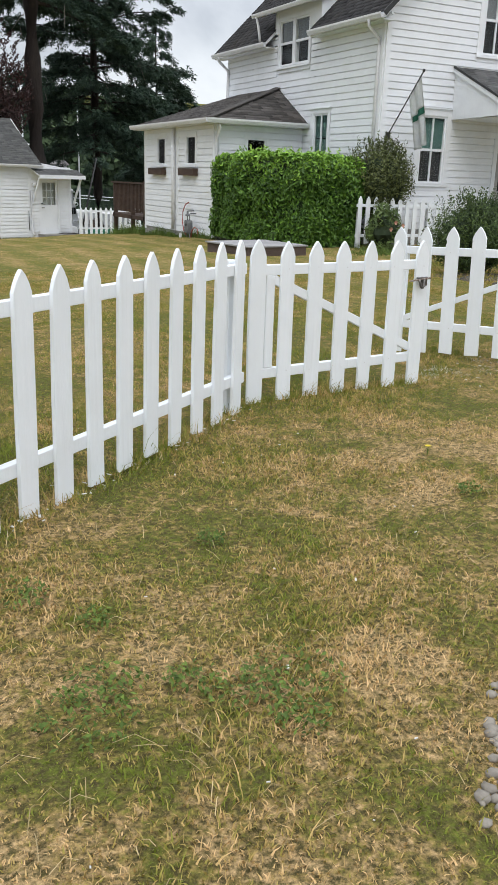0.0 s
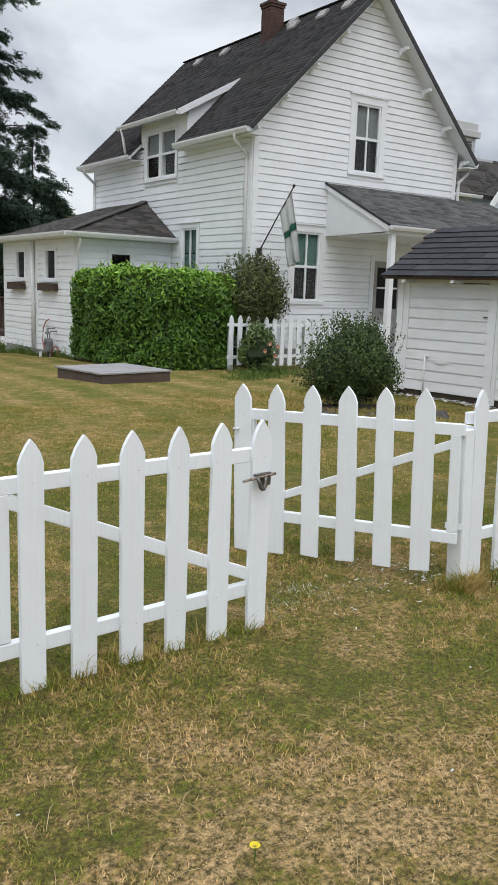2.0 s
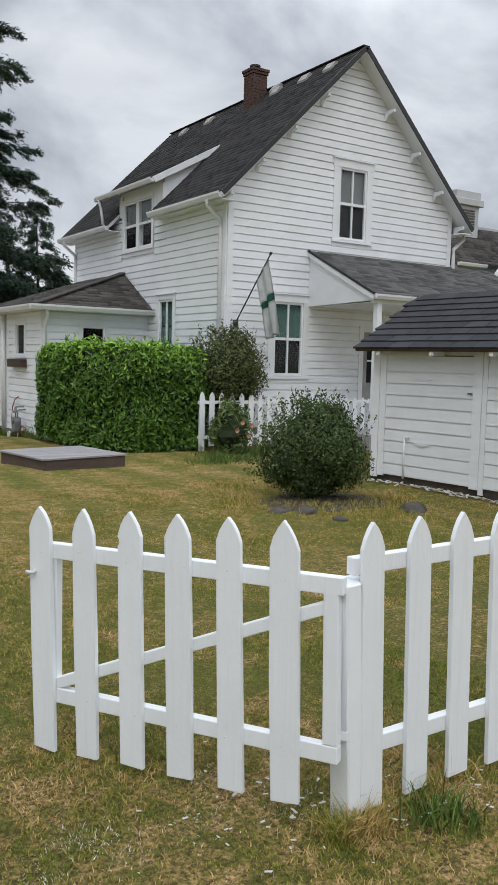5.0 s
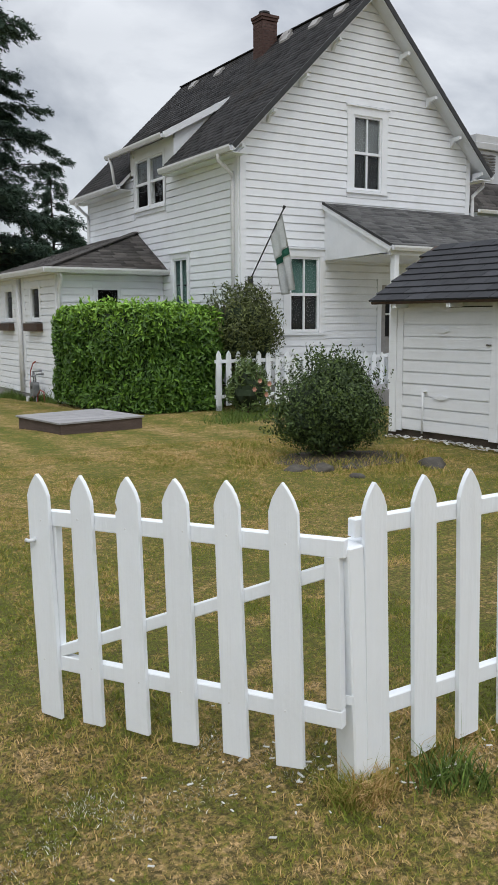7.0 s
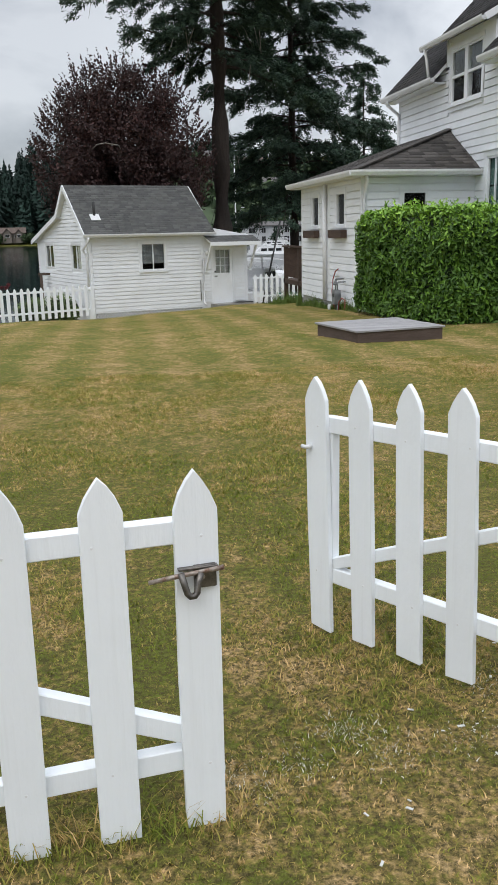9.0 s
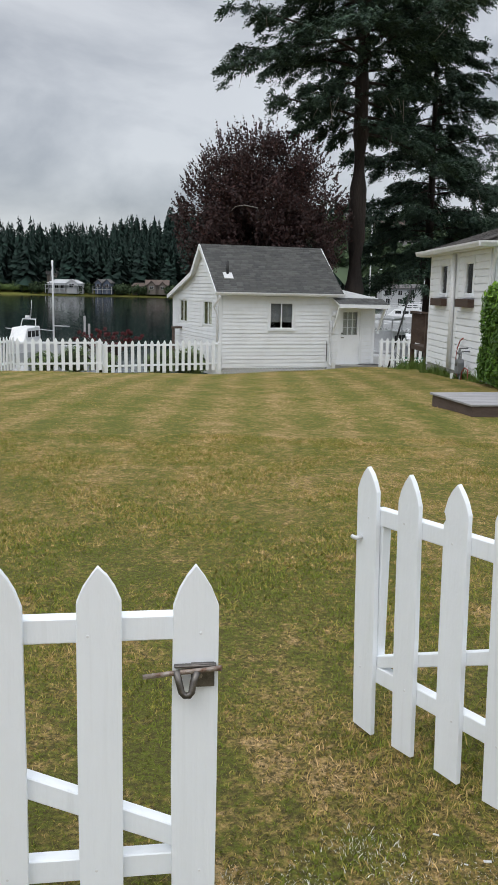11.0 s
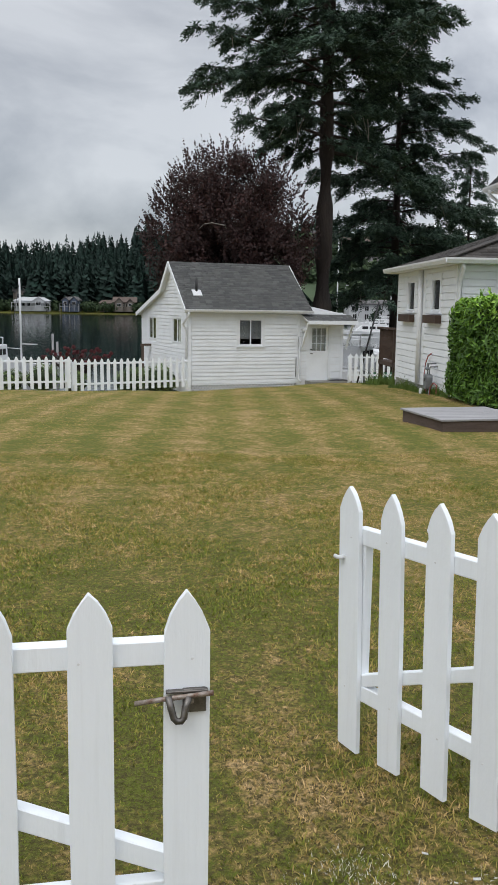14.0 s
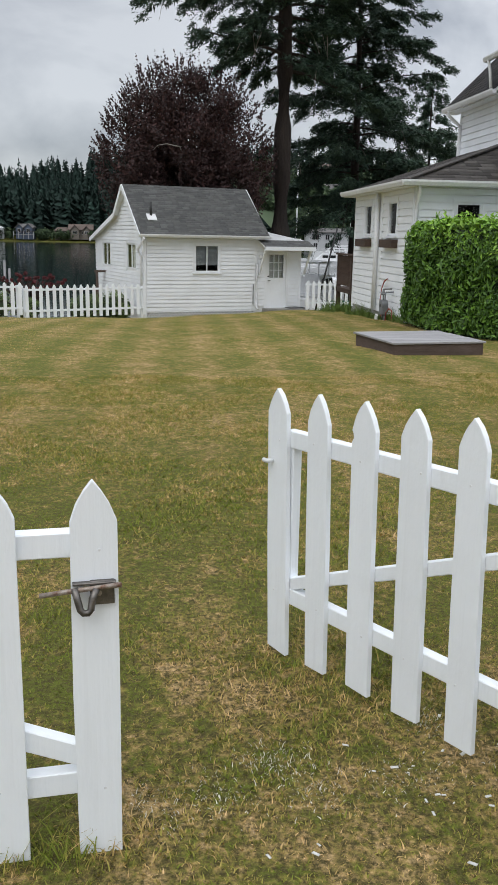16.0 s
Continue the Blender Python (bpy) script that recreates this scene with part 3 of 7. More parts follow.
def shingles(m, length, left, right_, expo, tab, name, parent, material, seed=1, lift=0.016):
    """Shingle tabs on a roof plane: local x along the eave, y up the slope, z off the roof, in one mesh."""
    r = np.random.default_rng(seed)
    vs, fs = [], []
    s, row = 0.0, 0
    while s < length - 0.02:
        t = min(s + expo * 1.15, length)
        a, b = left(s), right_(s)
        a2, b2 = left(t), right_(t)
        lim = b if abs(b2 - b) > 0.5 and b2 > b else b2
        i = len(vs)
        vs += [(a, s, 0.004), (b, s, 0.004), (lim, t, 0.0045), (a2, t, 0.0045)]
        fs += [(i, i + 1, i + 2, i + 3)]
        x = a - tab * r.uniform(0.1, 0.9)
        while x < b:
            x1 = x + tab * r.uniform(0.92, 1.08)
            p, q = max(x, a), min(x1 - 0.004, b)
            p2, q2 = max(x, a2), min(x1 - 0.004, b2)
            if q - p > 0.015 and q2 - p2 > -0.2:
                q2 = max(q2, p2 + 0.005)
                h = lift + r.uniform(-0.003, 0.004)
                ds = r.uniform(-0.004, 0.004)
                i = len(vs)
                vs += [(p, s + ds, 0.005), (q, s + ds, 0.005), (p, s + ds, h), (q, s + ds, h), (p2, t, 0.008), (q2, t, 0.008)]
                fs += [(i, i + 1, i + 3, i + 2), (i + 2, i + 3, i + 5, i + 4), (i, i + 2, i + 4, i), (i + 1, i + 5, i + 3, i + 1)]
            x = x1
        s += expo
    mm = np.array(m)
    v = np.array(vs) @ mm[:3, :3].T + mm[:3, 3]
    tri = []
    for f in fs:
        tri.append(f[:3])
        if len(set(f)) == 4:
            tri.append((f[0], f[2], f[3]))
    ob = new(name, mesh_np(name, v, np.array(tri), material))
    ob.parent = parent
    return tagged(ob, kind="stuff")


def plane_frame(a, b, up):
    """A frame at a, x to b, y the steepest way up towards up, z off the plane."""
    a, b, up = Vector(a), Vector(b), Vector(up)
    x = (b - a).normalized()
    y = up - a
    y = (y - x * y.dot(x)).normalized()
    z = x.cross(y)
    return Matrix((Vector((*x, 0)), Vector((*y, 0)), Vector((*z, 0)), Vector((*a, 1)))).transposed()


def slab(name, corners, thick, material, parent, label=""):
    """A flat roof or panel from its corners, thickened downwards along its normal."""
    c = [Vector(p) for p in corners]
    n = (c[1] - c[0]).cross(c[2] - c[0]).normalized()
    if n.z < 0:
        n = -n
    bm = bmesh.new()
    top = [bm.verts.new(p) for p in c]
    low = [bm.verts.new(p - n * thick) for p in c]
    bm.faces.new(top)
    bm.faces.new(low[::-1])
    for i in range(len(c)):
        j = (i + 1) % len(c)
        bm.faces.new((top[j], top[i], low[i], low[j]))
    return part(name, bm, material, parent, label)


def bar(name, a, b, w, h, material, parent, label="", up=(0, 0, 1), bevel=0.0):
    """A straight bar from a to b."""
    a, b = Vector(a), Vector(b)
    d = (b - a).normalized()
    side = d.cross(Vector(up))
    side = side.normalized() if side.length > 1e-5 else Vector((1, 0, 0))
    upv = side.cross(d)
    bm = bmesh.new()
    v = [bm.verts.new(p + side * (w / 2 * sx) + upv * (h / 2 * sz)) for p in (a, b) for sx, sz in ((-1, -1), (1, -1), (1, 1), (-1, 1))]
    for f in ((0, 1, 2, 3), (7, 6, 5, 4), (0, 4, 5, 1), (1, 5, 6, 2), (2, 6, 7, 3), (3, 7, 4, 0)):
        bm.faces.new([v[i] for i in f])
    return part(name, bm, material, parent, label, bevel=bevel)


def pipe(name, pts, r, material, parent, label="", sides=10):
    bm = bmesh.new()
    tube(bm, pts, r, sides)
    return part(name, bm, material, parent, label, True)


def window(parent, m, x0, x1, z0, z1, trim=0.13, mull=(0.5,), rails=(0.5,), upper=None, lower=None, sill=0.05, head=0.0, sash=0.045, ears=0.0):
    """A framed window in a wall frame m (x along, y out). Panes stand 3 cm back; near-black panels painted as indoor
    shade, a curtain or a blind are behind them.
    """
    w = new("window")
    w.parent = parent
    def b(name, lo, hi, mat_, lab="", bev=0.0):
        bm = bmesh.new()
        box(bm, lo, hi, m)
        part(name, bm, mat_, w, lab, bevel=bev)
    if trim:
        b("casing", (x0 - trim, 0.002, z0 - 0.02), (x0, 0.04, z1), TRIM)
        b("casing", (x1, 0.002, z0 - 0.02), (x1 + trim, 0.04, z1), TRIM)
        b("head_casing", (x0 - trim - ears, 0.002, z1), (x1 + trim + ears, 0.043, z1 + trim + head), TRIM)
        if ears:
            b("drip_cap", (x0 - trim - ears - 0.02, 0.002, z1 + trim + head), (x1 + trim + ears + 0.02, 0.075, z1 + trim + head + 0.025), TRIM)
    if sill:
        b("window_sill", (x0 - trim - 0.02, 0.002, z0 - 0.02 - sill), (x1 + trim + 0.02, 0.075, z0 - 0.02), TRIM)
        b("apron", (x0 - trim, 0.002, z0 - 0.02 - sill - 0.09), (x1 + trim, 0.035, z0 - 0.02 - sill), TRIM)
    s = sash
    b("sash", (x0, -0.03, z0), (x0 + s, 0.02, z1), TRIM)
    b("sash", (x1 - s, -0.03, z0), (x1, 0.02, z1), TRIM)
    b("sash", (x0 + s, -0.03, z0), (x1 - s, 0.02, z0 + s), TRIM)
    b("sash", (x0 + s, -0.03, z1 - s), (x1 - s, 0.02, z1), TRIM)
    for r in rails:
        zc = z0 + (z1 - z0) * r
        b("meeting_rail", (x0 + s, -0.028, zc - 0.028), (x1 - s, 0.022, zc + 0.028), TRIM)
    for k in mull:
        xc = x0 + (x1 - x0) * k
        b("mullion", (xc - 0.018, -0.026, z0 + s), (xc + 0.018, 0.012, z1 - s), TRIM)
    bm = bmesh.new()
    box(bm, (x0 + s, -0.012, z0 + s), (x1 - s, -0.006, z1 - s), m)
    pane = part("pane", bm, GLASS, w, "reflective window glass")
    pane.visible_shadow = False
    zc = z0 + (z1 - z0) * (rails[0] if rails else 0.5)
    # back panel and linings painted near-black: indoor shade put into the colour
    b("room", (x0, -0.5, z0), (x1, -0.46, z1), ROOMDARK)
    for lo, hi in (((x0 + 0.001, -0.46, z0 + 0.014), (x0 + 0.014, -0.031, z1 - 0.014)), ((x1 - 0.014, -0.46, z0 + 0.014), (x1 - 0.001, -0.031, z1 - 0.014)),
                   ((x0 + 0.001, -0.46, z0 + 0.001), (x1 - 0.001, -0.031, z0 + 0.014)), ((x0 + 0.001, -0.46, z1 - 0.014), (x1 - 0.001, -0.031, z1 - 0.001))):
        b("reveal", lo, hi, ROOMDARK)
    # a ROOMDARK sheet here is painted indoor shade, not cloth
    for mat_, za, zb, nm in ((upper, zc, z1, "blind"), (lower, z0, zc, "curtain")):
        if mat_:
            b(nm, (x0 + 0.016, -0.060, za + 0.015), (x1 - 0.016, -0.050, zb - 0.015), mat_)
    return w


def wall_with_holes(name, m, x0, x1, z0, z1, thick, holes, material, parent):
    """A wall slab behind the boards, with openings that go through it."""
    bm = bmesh.new()
    xs_ = sorted({x0, x1, *[h[0] for h in holes], *[h[1] for h in holes]})
    zs_ = sorted({z0, z1, *[h[2] for h in holes], *[h[3] for h in holes]})
    for a, b in zip(xs_, xs_[1:]):
        for c, d in zip(zs_, zs_[1:]):
            if not any(h[0] <= (a + b) / 2 <= h[1] and h[2] <= (c + d) / 2 <= h[3] for h in holes):
                box(bm, (a, -thick, c), (b, 0, d), m)
    bmesh.ops.remove_doubles(bm, verts=bm.verts[:], dist=0.0005)
    return part(name, bm, material, parent)


def axes(origin, xdir, ydir):
    x, y = Vector(xdir).normalized(), Vector(ydir).normalized()
    return Matrix((Vector((*x, 0)), Vector((*y, 0)), Vector((0, 0, 1, 0)), Vector((*origin, 1)))).transposed()


# ---- the main house ----
HX0, HX1, HY0, HY1 = 12.215, 18.28, 16.31, 24.12
HMID, EAVE_X, EAVE_Z, APEX_Z = 15.25, 11.88, 4.76, 8.10
PITCH = (APEX_Z - EAVE_Z) / (HMID - EAVE_X)
house = thing("house", "white clapboard house with steep dark shingle gable roof and shed dormer", "house")
mg = axes((HX0, HY0, 0), (1, 0, 0), (0, -1, 0))
ms = axes((HX0, HY1, 0), (0, -1, 0), (-1, 0, 0))
GW, SW = HX1 - HX0, HY1 - HY0
roof_at = lambda x: EAVE_Z - 0.06 + PITCH * (min(x, 2 * HMID - x) - EAVE_X)
wall_top = roof_at(HX0)
g_left = lambda z: 0.0 if z < wall_top else (z - wall_top) / PITCH
g_right = lambda z: GW if z < wall_top else GW - (z - wall_top) / PITCH
UW = (14.93 - HX0, 15.68 - HX0, 4.22, 5.70)
LW = (13.36 - HX0, 14.09 - HX0, 1.33, 2.82)
holes = [UW, LW]
pad = lambda h, t=0.13, s=0.16, top=0.13: (h[0] - t, h[1] + t, h[2] - s, h[3] + top)
wall_with_holes("gable_wall", mg, 0, GW, -0.2, wall_top, 0.12, [LW, (UW[0], UW[1], UW[2], wall_top)], OLDWHITE, house)
bm = bmesh.new()
for o in ([(0, wall_top), (UW[0], wall_top), (UW[0], wall_top + PITCH * UW[0])], [(UW[1], wall_top), (GW, wall_top), (UW[1], wall_top + PITCH * (GW - UW[1]))],
          [(UW[0], UW[3]), (UW[1], UW[3]), (UW[1], wall_top + PITCH * (GW - UW[1])), (GW / 2, wall_top + PITCH * GW / 2), (UW[0], wall_top + PITCH * UW[0])]):
    prism(bm, o, -0.12, -0.003, mg)
part("gable_end", bm, OLDWHITE, house)
siding(house, mg, 0.28, roof_at(HMID) - 0.05, 0.152, lambda z: max(0.13, g_left(z)), lambda z: min(GW - 0.13, g_right(z)), [pad(UW), pad(LW)])
DW = (HY1 - 21.0, HY1 - 19.52, 4.15, 5.24)
SWN = (HY1 - 19.12, HY1 - 18.45, 1.75, 2.90)
wall_with_holes("side_wall", ms, 0, SW, -0.2, wall_top - 0.02, 0.12, [SWN, (DW[0], DW[1], DW[2], wall_top)], OLDWHITE, house)
siding(house, ms, 0.28, wall_top - 0.12, 0.152, lambda z: 0.13, lambda z: SW - 0.13, [pad(DW), pad(SWN)])
for m_, x in ((mg, 0.0), (mg, GW - 0.13), (ms, 0.0), (ms, SW - 0.13)):
    bm = bmesh.new()
    box(bm, (x, 0.001, -0.05), (x + 0.13, 0.034, wall_top - (0.1 if m_ is ms else -0.06)), m_)
    part("corner_board", bm, TRIM, house)
bm = bmesh.new()
box(bm, (0, 0.0, -0.3), (GW, 0.015, 0.27), mg)
box(bm, (0, 0.0, -0.3), (SW, 0.016, 0.27), ms)
part("foundation", bm, CONCRETE, house)
wall_with_holes("back_wall", axes((HX0, HY1, 0), (1, 0, 0), (0, 1, 0)), 0.12, GW - 0.12, -0.2, wall_top, 0.1, [], OLDWHITE, house)
wall_with_holes("far_wall", axes((HX1, HY0, 0), (0, 1, 0), (1, 0, 0)), 0, SW, -0.2, wall_top - 0.02, 0.12, [], OLDWHITE, house)
window(house, mg, *UW, upper=SHADE, lower=ROOMDARK, trim=0.16, head=0.0, ears=0.02)
window(house, mg, *LW, upper=CURTAIN, lower=ROOMDARK, trim=0.15, ears=0.03)
window(house, ms, *DW, trim=0.09, mull=(), upper=SHADE, sill=0.05)
window(house, ms, *SWN, trim=0.11, upper=CURTAIN, lower=CURTAIN, rails=(), ears=0.03)
for a_, b_, c_, d_ in (((DW[0] + DW[1]) / 2 - 0.075, (DW[0] + DW[1]) / 2 + 0.075, DW[2] + 0.001, DW[3] - 0.001), (DW[1] + 0.095, SW - 2.66, wall_top - 0.08, DW[3] + 0.2), (DW[0] - 0.24, DW[0] - 0.095, wall_top - 0.08, DW[3] + 0.2)):
    bm = bmesh.new()
    box(bm, (a_, -0.09, c_), (b_, 0.034, d_), ms)
    part("dormer_board", bm, TRIM, house)
# roof slopes
RY0, RY1 = HY0 - 0.34, HY1 + 0.34
DY0, DY1 = 19.02, 21.25                                   # where the eave is cut for the dormer
rl = math.hypot(HMID - EAVE_X, APEX_Z - EAVE_Z)
on_roof = lambda y, s: (EAVE_X + (HMID - EAVE_X) * s / rl, y, EAVE_Z + (APEX_Z - EAVE_Z) * s / rl)
off_roof = lambda y, s: (2 * HMID - EAVE_X - (HMID - EAVE_X) * s / rl, y, EAVE_Z + (APEX_Z - EAVE_Z) * s / rl)
CUT = 1.885
slab("roof_deck", [on_roof(RY0, 0), on_roof(DY0, 0), on_roof(DY0, rl), on_roof(RY0, rl)], 0.06, TRIM, house)
slab("roof_deck", [on_roof(DY1, 0), on_roof(RY1, 0), on_roof(RY1, rl), on_roof(DY1, rl)], 0.06, TRIM, house)
slab("roof_deck", [on_roof(DY0, CUT), on_roof(DY1, CUT), on_roof(DY1, rl), on_roof(DY0, rl)], 0.06, TRIM, house)
slab("roof_deck", [off_roof(RY0, 0), off_roof(RY1, 0), off_roof(RY1, rl), off_roof(RY0, rl)], 0.06, TRIM, house)
mr = plane_frame(on_roof(RY1, 0), on_roof(RY0, 0), on_roof(RY1, rl))
RL = RY1 - RY0
shingles(mr, rl, lambda s: -0.02, lambda s: RY1 - DY1 if s < CUT else RL + 0.02, 0.135, 0.32, "shingle", house, SHINGLE, 1)
shingles(mr, CUT, lambda s: RY1 - DY0, lambda s: RL + 0.02, 0.135, 0.32, "shingle", house, SHINGLE, 2)
mr2 = plane_frame(off_roof(RY0, 0), off_roof(RY1, 0), off_roof(RY0, rl))
shingles(mr2, rl, lambda s: -0.02, lambda s: RL + 0.02, 0.135, 0.32, "shingle", house, SHINGLE, 3)
bar("ridge_cap", (HMID, RY0 - 0.02, APEX_Z + 0.004), (HMID, RY1 + 0.02, APEX_Z + 0.004), 0.16, 0.02, SHINGLE, house)
for f in (on_roof, off_roof):                              # barge boards and dark roof edge
    bar("barge_board", Vector(f(RY0 - 0.012, 0)) - Vector((0, 0, 0.075)), Vector(f(RY0 - 0.012, rl)) - Vector((0, 0, 0.075)), 0.025, 0.07, TRIM, house)
    bar("drip_edge", Vector(f(RY0 - 0.03, 0)) - Vector((0, 0, 0.03)), Vector(f(RY0 - 0.03, rl)) - Vector((0, 0, 0.03)), 0.03, 0.10, BLACKPAINT, house)
    for s in (0.35, 1.35, 2.4, 3.5):
        a = Vector(f(HY0 - 0.03, s)) - Vector((0, 0, 0.20))
        bm = bmesh.new()
        prism(bm, [(0, 0), (0.28, 0), (0.28, -0.06), (0.10, -0.10), (0.04, -0.2), (0, -0.2)], -0.03, 0.03, axes(a, (0, -1, 0), (1, 0, 0)))
        part("eave_bracket", bm, TRIM, house)


def gutter(parent, a, b, out, size=0.11):
    """A square-fronted gutter along an eave from a to b; out is its outward side."""
    a, b, o = Vector(a), Vector(b), Vector(out).normalized()
    up = Vector((0, 0, 1))
    prof = [(0, 0), (0, -size), (size * 0.7, -size), (size, -size * 0.35), (size, 0), (size - 0.012, 0), (size - 0.012, -size * 0.35), (size * 0.66, -size + 0.012), (0.012, -size + 0.012), (0.012, 0)]
    bm = bmesh.new()
    ra = [bm.verts.new(a + o * x + up * z) for x, z in prof]
    rb = [bm.verts.new(b + o * x + up * z) for x, z in prof]
    for i in range(len(prof)):
        j = (i + 1) % len(prof)
        bm.faces.new((ra[i], ra[j], rb[j], rb[i]))
    bm.faces.new(ra)
    bm.faces.new(rb[::-1])
    return part("gutter", bm, METALWHITE, parent)


gutter(house, (EAVE_X + 0.02, RY0, EAVE_Z + 0.0), (EAVE_X + 0.02, DY0 - 0.02, EAVE_Z + 0.0), (-1, 0, 0))
gutter(house, (EAVE_X + 0.02, DY1, EAVE_Z + 0.0), (EAVE_X + 0.02, RY1, EAVE_Z + 0.0), (-1, 0, 0))
gutter(house, (2 * HMID - EAVE_X - 0.02, RY0, EAVE_Z), (2 * HMID - EAVE_X - 0.02, RY1, EAVE_Z), (1, 0, 0))
for y_, x_, sx in ((HY0 + 0.14, HX0, -1), (HY1 - 0.1, HX0, -1), (HY0 - 0.06, HX1 - 0.05, 1)):
    xe = EAVE_X - 0.05 if sx < 0 else 2 * HMID - EAVE_X + 0.05
    xw = x_ - 0.07 if sx < 0 else HX1 + 0.07
    pipe("downspout", [(xe, y_, EAVE_Z - 0.1), (xe, y_, EAVE_Z - 0.2), (xw, y_, EAVE_Z - 0.45), (xw, y_, EAVE_Z - 0.6), (xw, y_, 0.1)], 0.04, METALWHITE, house)
# soffit strip under the eave
for sx in (-1, 1):
    xo = EAVE_X + 0.03 if sx < 0 else 2 * HMID - EAVE_X - 0.03
    xi = HX0 if sx < 0 else HX1
    for ya, yb in (((RY0 + 0.05, DY0), (DY1, RY1)) if sx < 0 else ((RY0, RY1),)):
        bm = bmesh.new()
        box(bm, (min(xo, xi), ya, EAVE_Z - 0.13), (max(xo, xi), yb, EAVE_Z - 0.11))
        part("soffit", bm, TRIM, house)
# shed dormer
DEZ, DEX = 5.50, 11.90
TOPS = 2.36
dorm_hi = Vector(on_roof(0, TOPS))
dz_slope = (dorm_hi.z - DEZ) / (dorm_hi.x - DEX)
DA, DB = 18.88, 21.98
slab("dormer_roof", [(DEX, DA, DEZ), (DEX, DB, DEZ), (dorm_hi.x, DB, dorm_hi.z), (dorm_hi.x, DA, dorm_hi.z)], 0.09, TRIM, house)
md = plane_frame((DEX, DB, DEZ), (DEX, DA, DEZ), (dorm_hi.x, DB, dorm_hi.z))
shingles(md, math.hypot(dorm_hi.x - DEX, dorm_hi.z - DEZ), lambda s: -0.01, lambda s: DB - DA + 0.01, 0.135, 0.32, "shingle", house, SHINGLE, 4)
gutter(house, (DEX + 0.01, DA, DEZ), (DEX + 0.01, DB, DEZ), (-1, 0, 0), 0.10)
bar("dormer_rake", (DEX, DA - 0.012, DEZ - 0.05), (dorm_hi.x, DA - 0.012, dorm_hi.z - 0.05), 0.024, 0.13, TRIM, house)
wall_with_holes("dormer_front", axes((HX0, 21.32, 0), (0, -1, 0), (-1, 0, 0)), 0, 21.32 - 19.0, wall_top - 0.02, DEZ + 0.02, 0.1, [(21.32 - 21.0, 21.32 - 19.52, 4.15, 5.24)], TRIM, house)
for yy in (19.02, 21.30):
    bm = bmesh.new()
    prism(bm, [(HX0 - 0.0, wall_top - 0.3), (HX0, DEZ - 0.02 + dz_slope * (HX0 - DEX) - 0.08), (dorm_hi.x, dorm_hi.z - 0.09)], yy - 0.04, yy + 0.04)
    part("dormer_cheek", bm, TRIM, house)
pipe("downspout", [(DEX - 0.05, 21.75, DEZ - 0.08), (DEX + 0.0, 21.72, 5.2), (DEX - 0.02, 21.55, EAVE_Z + 0.05)], 0.035, METALWHITE, house)
# chimney
chx, chy = 14.92, 19.6
chim = new("chimney")
chim.parent = house
z = 7.3
row = 0
while z < 8.37:
    for side in range(4):
        off = 0.0 if row % 2 else 0.10
        for k in range(3):
            a, b = max(-0.198, -0.325 + k * 0.205 + off), min(0.198, -0.13 + k * 0.205 + off)
            if b - a < 0.03:
                continue
            bm = bmesh.new()
            box(bm, (a, -0.203, z), (b, -0.14, z + 0.062), pose(chx, chy, 0, 0, 0, 90 * side))
            part("brick", bm, BRICK, chim)
    z += 0.072
    row += 1
bm = bmesh.new()
box(bm, (chx - 0.195, chy - 0.195, 6.9), (chx + 0.195, chy + 0.195, 8.36))
part("mortar_core", bm, MORTAR, chim)
for k, s in enumerate((0.22, 0.24)):
    bm = bmesh.new()
    box(bm, (chx - s, chy - s, 8.385 + 0.066 * k), (chx + s, chy + s, 8.445 + 0.066 * k))
    part("chimney_cap", bm, BRICK, chim)
bm = bmesh.new()
tube(bm, [(chx - 0.02, chy, 8.50), (chx - 0.02, chy, 8.58)], 0.10, 12)
tube(bm, [(chx - 0.02, chy, 8.58), (chx - 0.02, chy, 8.62)], 0.13, 12)
part("flue_pot", bm, BLACKPAINT, chim, "dark metal flue cap")
for yy in (23.2, 21.8, 19.0, 18.75, 17.65, 16.75):
    a = Vector(on_roof(yy, rl - (0.42 if yy != 19.0 else 0.2)))
    bm = bmesh.new()
    prism(bm, [(-0.14, 0.0), (0.14, 0.0), (0.14, 0.05), (0.10, 0.08), (-0.10, 0.055)], -0.14, 0.14, Matrix.Translation(a) @ Matrix.Rotation(-math.atan(PITCH), 4, "Y"))
    part("roof_vent", bm, VENTGREY, house, "weathered pale metal roof vent")

# ---- porch on the gable side ----
porch = thing("porch", "white porch with grey shingle shed roof beside the house wall", "porch")
PX0, PX1, PYL, PZL, PZH = 14.18, 19.6, 14.2, 2.92, 3.90
slab("roof_deck", [(PX0, PYL, PZL), (PX1, PYL, PZL), (PX1, HY0 - 0.02, PZH), (PX0, HY0 - 0.02, PZH)], 0.07, TRIM, porch)
mp_ = plane_frame((PX0, PYL, PZL), (PX1, PYL, PZL), (PX0, HY0, PZH))
shingles(mp_, math.hypot(HY0 - PYL, PZH - PZL), lambda s: -0.02, lambda s: PX1 - PX0, 0.125, 0.32, "shingle", porch, SHINGLE_PORCH, 5)
bar("drip_edge", (PX0 - 0.02, PYL - 0.02, PZL), (PX0 - 0.02, HY0 - 0.03, PZH + 0.0), 0.035, 0.05, BLACKPAINT, porch)
bar("barge_board", (PX0 - 0.012, PYL, PZL - 0.07), (PX0 - 0.012, HY0 - 0.03, PZH - 0.07), 0.024, 0.10, TRIM, porch)
bm = bmesh.new()
